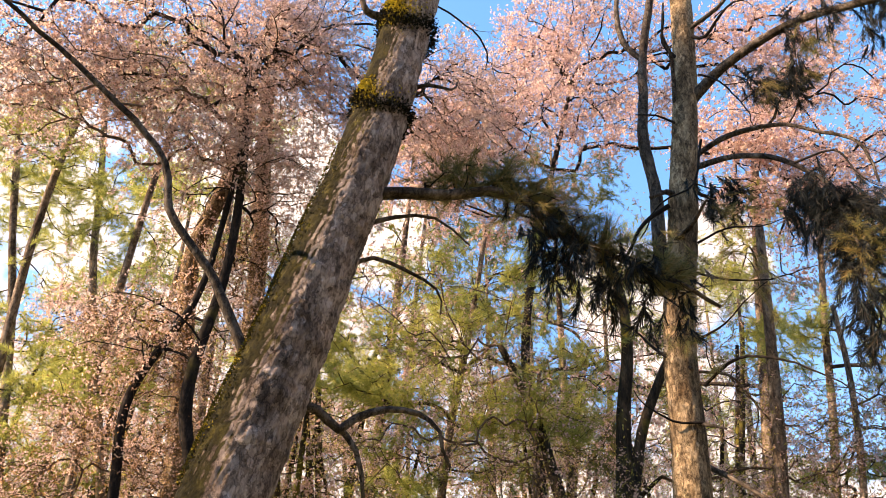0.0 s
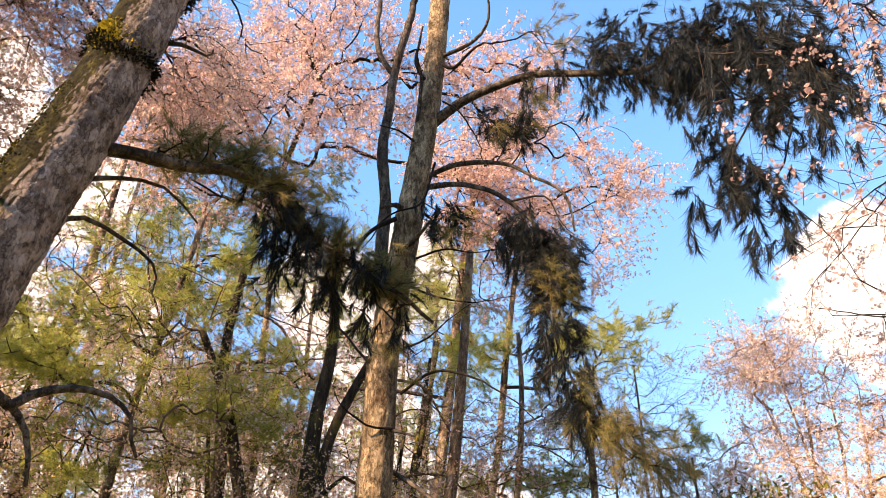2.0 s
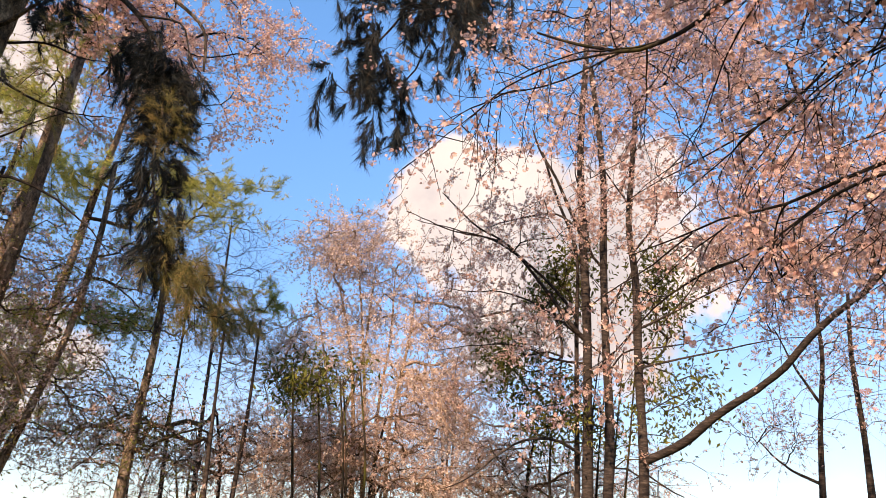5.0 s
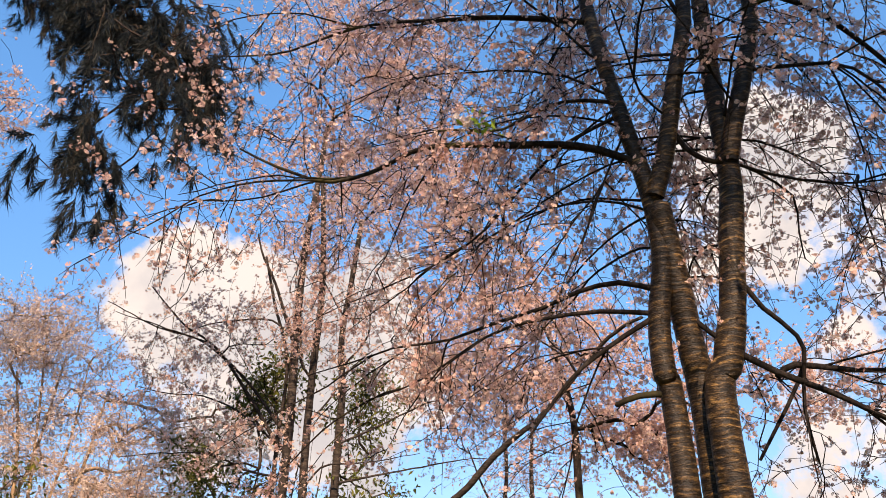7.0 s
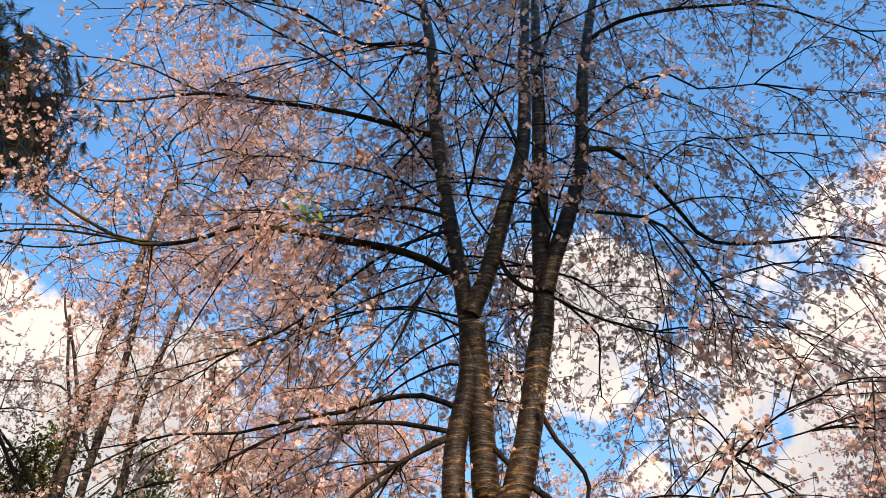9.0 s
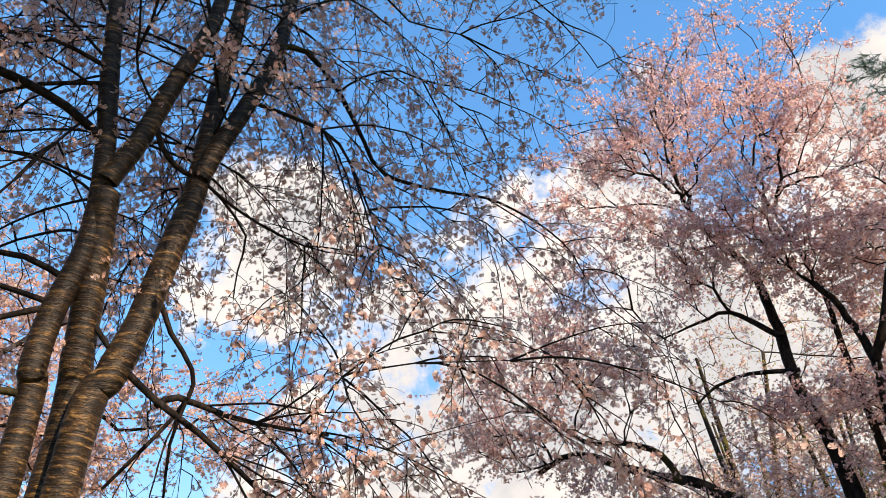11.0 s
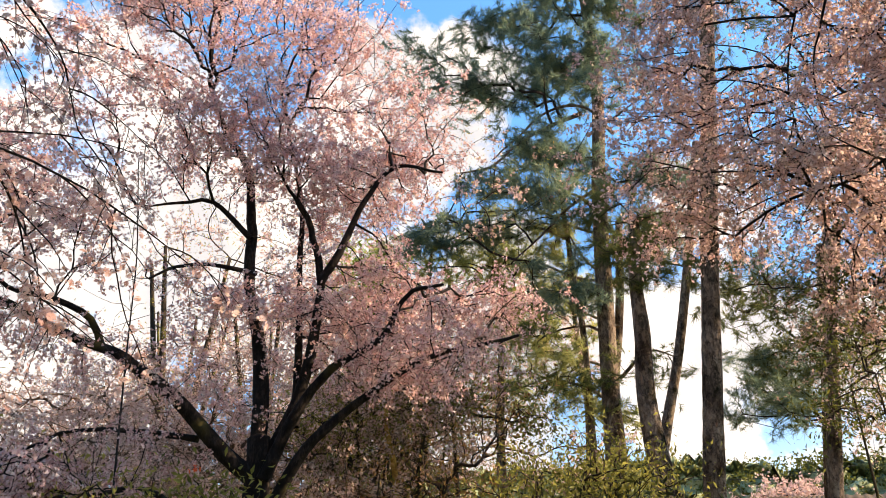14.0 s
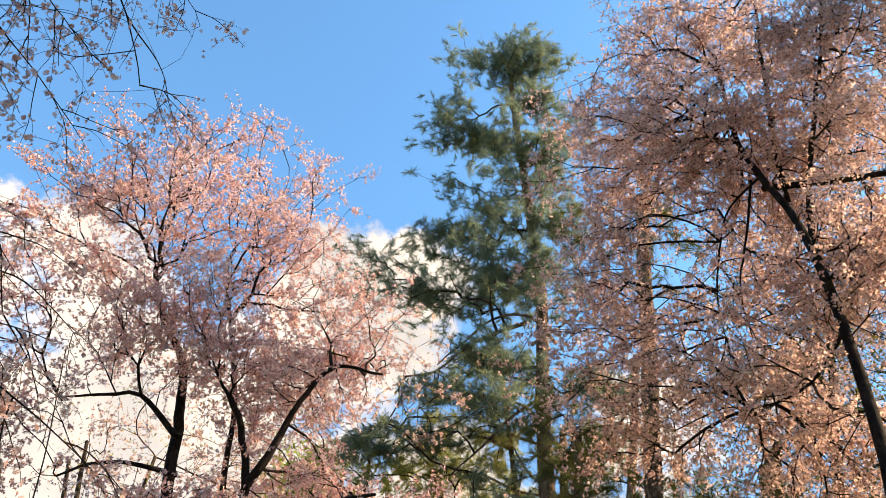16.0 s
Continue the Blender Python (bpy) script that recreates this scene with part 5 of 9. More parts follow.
    blobs = ([((3.29, 0.88, 4.48), (0.7, 1.0, 0.5), 1.6), ((3.68, 2.12, 4.44), (0.9, 1.0, 0.7), 1.1), ((3.49, 0.57, 3.22), (0.6, 0.8, 0.7), 0.8), ((3.89, 3.00, 5.05), (0.9, 0.9, 0.6), 0.4), ((3.68, -0.11, 5.28), (0.9, 1.0, 0.8), 1.0), ((3.40, -1.63, 4.50), (0.9, 0.9, 0.9), 0.9), ((3.44, -2.14, 5.15), (0.9, 0.9, 0.9), 0.9), ((3.29, -2.76, 5.77), (0.7, 0.7, 0.8), 0.5), ((3.69, -1.49, 3.52), (0.7, 0.6, 0.6), 0.4), ((3.87, -1.81, 4.06), (0.7, 0.7, 0.6), 0.4), ((4.17, -2.14, 2.76), (0.9, 0.7, 0.6), 0.6), ((4.30, -1.93, 3.89), (0.8, 0.8, 0.8), 0.4)]
             + [((4.11, -1.87, 2.52), (0.6, 0.6, 0.5), 0.35), ((4.38, 1.99, 4.73), (0.8, 0.8, 0.6), 0.6), ((3.74, 0.27, 4.44), (0.8, 0.8, 0.8), 1.0), ((3.25, -0.21, 4.04), (0.7, 0.7, 0.7), 1.0), ((3.47, -0.32, 3.37), (0.6, 0.6, 0.6), 0.7), ((3.64, -1.07, 4.53), (0.7, 0.7, 0.7), 0.8), ((4.25, -1.20, 2.51), (0.5, 0.5, 0.45), 0.9), ((4.33, -1.71, 2.38), (0.5, 0.5, 0.4), 0.6), ((3.99, -1.39, 2.63), (0.5, 0.5, 0.4), 0.5), ((3.09, 1.76, 3.79), (0.6, 0.6, 0.35), 0.8), ((3.46, 1.53, 4.43), (0.6, 0.6, 0.35), 0.7)])
    blobs += [((3.1, -0.4, 5.9), (0.8, 0.9, 0.7), 1.0), ((3.1, -1.2, 5.9), (0.8, 0.8, 0.8), 1.1), ((3.0, -1.7, 5.4), (0.6, 0.6, 0.6), 0.8), ((3.0, 0.35, 5.2), (0.6, 0.7, 0.6), 0.8), ((3.2, 0.2, 5.9), (0.7, 0.7, 0.7), 0.7)]
    rng = t.rng
    stems = np.vstack([n for n in t.nodes[:5]])
    stems = stems[stems[:, 2] > 3.2]
    starts, ways = [], []
    while len(starts) < 72:
        p, a = stems[rng.integers(0, len(stems))], rng.uniform(0, 2 * np.pi)
        d = np.array([math.cos(a), math.sin(a), rng.uniform(-0.1, 0.5)])
        # few boughs reach out over the open ground before the tree
        if d[0] < -0.3 and rng.uniform() < 0.85 or p[2] > 4.3 and rng.uniform() < 0.4:
            continue
        starts.append(p)
        ways.append(d)
    reach = rng.uniform(0.8, 2.3, 72) * np.where((np.array(ways)[:, 1] < -0.3) & (np.array(starts)[:, 2] < 4.3), 0.62, 1.0)
    t.boughs(np.array(starts), np.array(ways), reach, 0.0062, DARK_BARK, DUSKY_PINK, FLOWERS, 0.78, label="slender arching bough")
    arms = [n for n in t.nodes[5:31] if len(n) > 3]
    # the limbs on one side are the bushiest
    arms = [n for n in arms for _ in range(3 if n[-1][1] > -1.2 else 4 if n[-1][2] > 3.5 else 9)]
    starts = np.array([n[rng.integers(1, len(n))] for n in arms])
    ways = np.array([(n[-1] - n[0]) / np.linalg.norm(n[-1] - n[0]) + rng.normal(0, 0.5, 3) for n in arms])
    t.boughs(starts, ways, rng.uniform(0.5, 1.2, len(starts)), 0.006, DARK_BARK, DUSKY_PINK, FLOWERS, 0.78, rise=0.2, droop=0.7, label="thin side bough")
    t.branch_out(clumped(t.rng, blobs, 950, 240, (0.22, 0.26, 0.2)), up=0.02, wander=0.09, tip_r=0.0014, max_r=0.004, thrift=0.35, mat=DARK_BARK)
    t.blossom(2, 0.18, 2, DUSKY_PINK, FLOWERS, droop=0.5, size=0.72, twig_mat=DARK_BARK, label="sparse pink blossom clusters")
    at = np.array((2.60, 0.16, 3.61))
    rng = t.rng
    P = at + rng.normal(0, 1, (26, 3)) * (0.03, 0.035, 0.022)
    part("young_leaf_tuft", stamped("young_leaf_tuft", [leaf_form(0.055, 0.022)], rng.normal(size=(26, 3)), P, rng.uniform(0.7, 1.1, 26), LIME_LEAF, t.foot, rng), t.root, "sunlit lime green young leaves", kind="stuff")
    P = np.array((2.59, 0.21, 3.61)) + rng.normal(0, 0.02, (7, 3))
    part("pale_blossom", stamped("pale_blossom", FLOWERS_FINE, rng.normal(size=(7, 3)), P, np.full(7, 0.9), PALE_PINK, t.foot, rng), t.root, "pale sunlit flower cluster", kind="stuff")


near_cherry()


# ---- stand of slim cherry stems ----
def slim_cherry():
    t = Tree("cherry_tree", "cherry with four slim straight grey stems", "tree", (8.70, 3.49, 1.27), GREY_BARK, 9)
    t.stem([(8.61, 3.70, 1.92), (8.63, 3.66, 3.21), (8.64, 3.64, 4.20), (8.63, 3.65, 5.43), (8.64, 3.63, 6.69), (8.68, 3.54, 7.77), (8.71, 3.47, 8.84)], 0.07, 0.04)
    t.stem([(8.60, 3.46, 1.92), (8.63, 3.40, 2.80), (8.63, 3.40, 3.88), (8.64, 3.38, 4.99), (8.65, 3.34, 5.86), (8.64, 3.36, 6.70), (8.62, 3.43, 7.79)], 0.065, 0.035)
    t.stem([(8.93, 3.15, 1.94), (8.94, 3.12, 2.57), (8.95, 3.12, 3.57), (8.95, 3.09, 4.66), (8.94, 3.13, 5.44), (8.97, 3.05, 6.25), (9.00, 2.94, 7.29)], 0.07, 0.035)
    t.stem([(8.75, 3.89, 1.93), (8.77, 3.84, 3.97), (8.78, 3.81, 5.11), (8.69, 4.03, 5.95), (8.61, 4.19, 6.65)], 0.045, 0.015)
    t.limb([(8.60, 3.74, 4.20), (8.30, 4.08, 4.70), (7.93, 4.52, 5.11), (7.52, 4.95, 5.21), (7.08, 5.36, 5.40)], 0.022, 0.005)
    t.limb([(8.86, 3.05, 2.46), (8.84, 2.61, 2.64), (8.80, 2.20, 2.92), (8.75, 1.75, 3.16), (8.65, 1.42, 3.36), (8.55, 1.09, 3.67), (8.45, 0.53, 4.02)], 0.055, 0.03)
    t.limb([(8.34, 0.54, 3.99), (8.11, -0.00, 4.45), (7.85, -0.34, 4.68), (7.57, -0.71, 4.77)], 0.03, 0.02)
    t.limb([(8.63, 3.67, 3.90), (8.44, 3.80, 4.11), (8.22, 4.01, 4.51), (7.98, 4.21, 4.85), (7.75, 4.39, 5.06), (7.47, 4.64, 5.23), (7.17, 4.88, 5.62)], 0.03, 0.006)
    t.limb([(7.72, 4.37, 5.04), (7.46, 4.63, 5.10), (7.18, 4.87, 5.14), (6.90, 5.10, 5.14)], 0.012, 0.004)
    t.limb([(8.63, 3.67, 3.90), (8.57, 3.95, 4.16), (8.47, 4.30, 4.43), (8.32, 4.70, 4.58), (8.18, 5.06, 4.59), (8.03, 5.41, 4.67)], 0.018, 0.004)
    t.limb([(8.62, 3.68, 3.60), (8.35, 3.99, 3.63), (8.03, 4.34, 3.78), (7.66, 4.72, 3.74), (7.31, 5.03, 3.64)], 0.016, 0.004)
    t.limb([(8.59, 3.76, 2.53), (8.36, 4.02, 2.68), (8.07, 4.36, 2.60), (7.74, 4.74, 2.21), (7.49, 4.95, 2.04)], 0.02, 0.006)
    t.limb([(8.63, 3.66, 5.36), (8.59, 3.99, 5.65), (8.52, 4.38, 5.67), (8.36, 4.88, 5.57), (8.24, 5.26, 5.32)], 0.016, 0.004)
    t.limb([(8.63, 3.67, 5.32), (8.49, 3.79, 5.74), (8.37, 3.88, 6.05), (8.23, 4.01, 6.38), (8.10, 4.09, 6.70)], 0.03, 0.01)
    t.limb([(8.94, 3.12, 4.03), (8.96, 2.75, 4.17), (9.00, 2.22, 4.40), (8.99, 1.78, 4.51), (8.98, 1.26, 4.48)], 0.016, 0.004)
    t.limb([(8.95, 3.11, 3.56), (9.19, 2.68, 3.68), (9.42, 2.17, 3.80), (9.63, 1.66, 3.90), (9.80, 1.16, 3.94)], 0.016, 0.004)
    t.limb([(8.72, 3.45, 3.43), (8.65, 3.26, 3.63), (8.59, 3.06, 3.71), (8.64, 2.51, 3.72), (8.65, 1.98, 3.77)], 0.014, 0.004)
    t.limb([(8.72, 3.43, 4.26), (8.85, 3.23, 4.57), (8.99, 3.00, 5.02), (9.13, 2.71, 5.35), (9.26, 2.43, 5.54)], 0.014, 0.004)
    t.limb([(8.73, 3.42, 4.82), (8.64, 3.56, 5.08), (8.61, 3.59, 5.67), (8.54, 3.68, 6.15), (8.54, 3.63, 6.63)], 0.018, 0.006)
    t.limb([(8.95, 3.11, 2.99), (8.94, 2.82, 3.13), (8.92, 2.53, 3.22), (8.88, 2.29, 3.36)], 0.01, 0.004)
    t.limb([(8.94, 3.13, 2.34), (8.97, 2.90, 2.18), (8.98, 2.69, 2.06)], 0.012, 0.006)
    t.limb([(8.94, 3.12, 5.03), (9.02, 2.80, 5.46), (9.02, 2.73, 5.98), (9.11, 2.31, 6.40), (9.19, 1.83, 6.59)], 0.016, 0.005)
    t.limb([(8.96, 3.09, 5.70), (8.82, 3.26, 6.03), (8.70, 3.40, 6.36), (8.60, 3.47, 6.84)], 0.014, 0.005)
    blobs = [((8.85, 3.08, 7.53), (1.6, 1.6, 1.3), 1.4), ((8.61, 2.62, 7.28), (1.5, 1.5, 1.2), 1.2), ((8.63, 0.72, 5.26), (1.4, 1.4, 1.1), 1.2), ((7.70, 4.81, 5.09), (0.9, 0.9, 0.7), 0.4), ((8.95, 1.47, 5.47), (1.3, 1.3, 1.1), 1.0), ((8.56, 2.78, 10.13), (1.6, 1.6, 1.4), 1.2)]
    t.branch_out(clumped(t.rng, blobs + [((8.1, 4.5, 5.3), (1.2, 1.2, 0.8), 0.8), ((8.6, 2.6, 5.6), (1.0, 1.2, 0.9), 0.8), ((8.5, 1.6, 4.5), (0.9, 0.9, 0.6), 0.5), ((8.3, 4.3, 3.6), (0.9, 0.9, 0.7), 0.5)], 1000, 150, (0.3, 0.3, 0.16)), tip_r=0.0026, thrift=0.5, mat=DARK_BARK)
    t.blossom(4, 0.34, 10, FADED, FLOWERS_TINY, twig_mat=DARK_BARK, droop=0.2, size=1.4, along=0.2, label="pink blossom on fine twigs")


slim_cherry()


# ---- the large cherry in full bloom ----
def great_cherry():
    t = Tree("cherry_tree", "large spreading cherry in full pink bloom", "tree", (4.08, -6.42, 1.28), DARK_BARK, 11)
    t.stem([(4.10, -6.41, 1.76), (4.10, -6.40, 2.12), (4.10, -6.41, 2.40), (4.12, -6.39, 2.69)], 0.15, 0.09, sides=18, rough=0.3)
    t.limb([(4.13, -6.39, 2.35), (4.33, -6.20, 2.55), (4.63, -5.91, 2.94), (4.80, -5.72, 3.11), (4.98, -5.49, 3.25), (5.15, -5.26, 3.30), (5.30, -5.03, 3.38), (5.44, -4.80, 3.47), (5.56, -4.58, 3.47), (5.65, -4.39, 3.33)], 0.075, 0.02, sides=12)
    t.limb([(5.03, -5.41, 3.26), (5.10, -5.31, 3.48), (5.28, -5.09, 3.59), (5.48, -4.81, 3.62), (5.66, -4.54, 3.85)], 0.035, 0.01)
    t.limb([(4.52, -6.12, 2.65), (4.80, -5.79, 2.67), (5.02, -5.50, 2.66), (5.14, -5.27, 2.58), (5.14, -5.17, 2.48)], 0.03, 0.01)
    t.limb([(4.16, -6.36, 1.89), (4.42, -6.07, 2.01), (4.58, -5.81, 2.18), (4.69, -5.59, 2.21), (4.80, -5.36, 2.14)], 0.045, 0.012)
    t.limb([(4.12, -6.39, 2.45), (4.16, -6.42, 3.00), (4.25, -6.41, 3.53), (4.39, -6.37, 4.09), (4.46, -6.37, 4.76), (4.54, -6.36, 5.28), (4.78, -6.24, 5.73), (5.01, -6.11, 6.19)], 0.075, 0.025, sides=10)
    t.limb([(4.07, -6.42, 2.45), (3.85, -6.49, 2.99), (3.73, -6.48, 3.60), (3.69, -6.44, 4.07), (3.77, -6.32, 4.55), (3.86, -6.20, 4.81)], 0.07, 0.025, sides=10)
    t.limb([(3.68, -6.42, 4.06), (3.53, -6.45, 4.33), (3.33, -6.49, 4.83), (3.07, -6.56, 5.23), (2.65, -6.67, 5.14)], 0.04, 0.012)
    t.limb([(4.01, -6.34, 2.34), (3.78, -6.37, 2.86), (3.49, -6.41, 3.24), (3.09, -6.50, 3.50), (2.96, -6.44, 3.70), (2.79, -6.41, 3.87), (2.48, -6.42, 3.88)], 0.055, 0.015)
    t.limb([(4.07, -6.42, 1.98), (3.89, -6.38, 2.20), (3.65, -6.36, 2.56), (3.22, -6.44, 2.97), (2.73, -6.50, 3.28), (2.24, -6.53, 3.38), (1.89, -6.49, 3.42)], 0.06, 0.012)
    t.limb([(3.98, -6.71, 2.83), (4.04, -6.77, 3.49), (4.13, -6.80, 4.32), (4.23, -6.83, 5.11), (4.45, -6.77, 6.16)], 0.045, 0.015)
    t.limb([(4.35, -6.24, 4.50), (4.72, -6.09, 4.87), (5.03, -5.96, 4.87), (5.36, -5.79, 4.80)], 0.03, 0.008)
    t.limb([(4.28, -6.29, 4.16), (4.55, -5.96, 4.15), (4.72, -5.70, 4.02), (4.78, -5.51, 3.86)], 0.025, 0.008)
    blobs = [((4.37, -6.12, 7.58), (0.95, 0.95, 0.51), 1.20), ((4.88, -5.47, 6.65), (0.60, 0.60, 0.48), 0.80), ((4.04, -6.80, 6.81), (0.86, 0.86, 0.62), 1.40), ((3.46, -7.31, 6.03), (0.64, 0.64, 0.70), 1.32), ((5.07, -5.15, 5.64), (0.48, 0.48, 0.48), 0.72), ((4.44, -5.83, 5.50), (0.83, 0.83, 0.50), 1.35),
             ((3.68, -6.65, 4.93), (0.69, 0.69, 0.47), 1.17), ((5.53, -4.16, 3.99), (0.47, 0.47, 0.40), 0.76), ((5.23, -4.84, 4.44), (0.57, 0.57, 0.36), 0.77), ((4.78, -5.42, 3.98), (0.66, 0.66, 0.40), 1.04), ((5.36, -4.38, 3.38), (0.52, 0.52, 0.28), 0.66), ((5.59, -3.90, 3.64), (0.26, 0.26, 0.24), 0.28)]
    blobs += [((5.11, -4.97, 3.23), (0.43, 0.43, 0.24), 0.45), ((4.11, -6.05, 3.66), (0.63, 0.63, 0.43), 1.17), ((3.45, -6.77, 4.08), (0.39, 0.39, 0.59), 0.96), ((4.27, -5.70, 3.00), (0.50, 0.50, 0.22), 0.35), ((4.71, -6.67, 9.09), (0.60, 0.60, 0.34), 0.36), ((5.18, -5.88, 7.97), (0.79, 0.79, 0.39), 0.72),
              ((5.32, -5.29, 7.06), (0.52, 0.52, 0.35), 0.54), ((3.94, -7.17, 8.45), (0.29, 0.29, 0.44), 0.24), ((4.11, -7.07, 7.35), (0.61, 0.61, 0.47), 0.63), ((3.34, -7.14, 6.60), (0.44, 0.44, 0.51), 0.56), ((4.37, -5.79, 6.44), (0.85, 0.85, 0.45), 1.20), ((4.37, -5.79, 5.30), (0.77, 0.77, 0.36), 1.05),
              ((3.41, -6.77, 5.77), (0.52, 0.52, 0.34), 0.54), ((3.76, -6.11, 5.10), (0.56, 0.56, 0.31), 0.66), ((2.98, -6.97, 5.63), (0.29, 0.29, 0.26), 0.23)]
    blobs += [((5.6, -4.65, 6.0), (0.45, 0.5, 0.45), 0.8), ((5.44, -4.7, 5.1), (0.5, 0.5, 0.4), 0.8), ((5.3, -4.8, 4.3), (0.5, 0.5, 0.35), 0.6), ((2.42, -6.35, 3.38), (0.8, 0.8, 0.35), 0.7), ((3.2, -6.4, 3.5), (0.6, 0.6, 0.35), 0.6), ((4.97, -5.19, 2.30), (0.9, 0.8, 0.4), 0.35)]
    blobs += [((3.16, -7.56, 4.13), (0.51, 0.51, 0.23), 0.5), ((2.73, -7.72, 4.03), (0.39, 0.39, 0.22), 0.4), ((3.54, -7.39, 3.76), (0.49, 0.49, 0.27), 0.6), ((2.93, -7.65, 3.57), (0.49, 0.49, 0.22), 0.5), ((3.96, -7.17, 4.07), (0.44, 0.44, 0.28), 0.5), ((2.49, -7.90, 4.19), (0.29, 0.29, 0.23), 0.3), ((3.32, -7.49, 3.39), (0.43, 0.43, 0.19), 0.4)]
    blobs += [((5.39, -4.77, 2.23), (0.37, 0.37, 0.21), 0.4), ((5.15, -5.04, 2.42), (0.33, 0.33, 0.21), 0.4), ((4.88, -5.31, 2.24), (0.37, 0.37, 0.21), 0.4), ((4.58, -5.45, 2.02), (0.27, 0.27, 0.16), 0.25), ((5.50, -4.65, 1.96), (0.27, 0.27, 0.14), 0.2), ((5.20, -4.99, 1.97), (0.37, 0.37, 0.14), 0.25), ((4.71, -5.47, 2.52), (0.28, 0.28, 0.19), 0.3)]
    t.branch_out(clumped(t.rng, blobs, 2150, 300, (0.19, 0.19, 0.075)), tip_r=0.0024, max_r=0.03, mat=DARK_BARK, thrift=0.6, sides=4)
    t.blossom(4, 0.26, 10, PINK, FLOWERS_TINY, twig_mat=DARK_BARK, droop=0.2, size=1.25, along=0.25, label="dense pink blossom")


great_cherry()


# ---- pines beyond the large cherry ----
def crown_pine(name_label, stems, limbs, blobs, n, mat, seed, foot, forms=TUFTS, per_tip=3, hang=0.0, bark_mat=PINE_BARK, size=1.0, sides=14, plates=0):
    t = Tree("pine_tree", name_label, "tree", foot, bark_mat, seed, group="pines of the wood")
    for pts, a, b in stems:
        t.stem(pts, a, b, sides=sides, rough=0.2, plates=plates, step=0.15 if not plates else 0.07)
    for pts, a, b in limbs:
        t.limb(pts, a, b)
    t.branch_out(clumped(t.rng, blobs, n, max(6, n // 11), (0.26, 0.26, 0.1)), tip_r=0.0035, up=0.05)
    t.needles(mat, forms, per_tip=per_tip, hang=hang, along=0.2, size=size, jitter=0.06, wobble=0.5, label="long green needles")
    return t


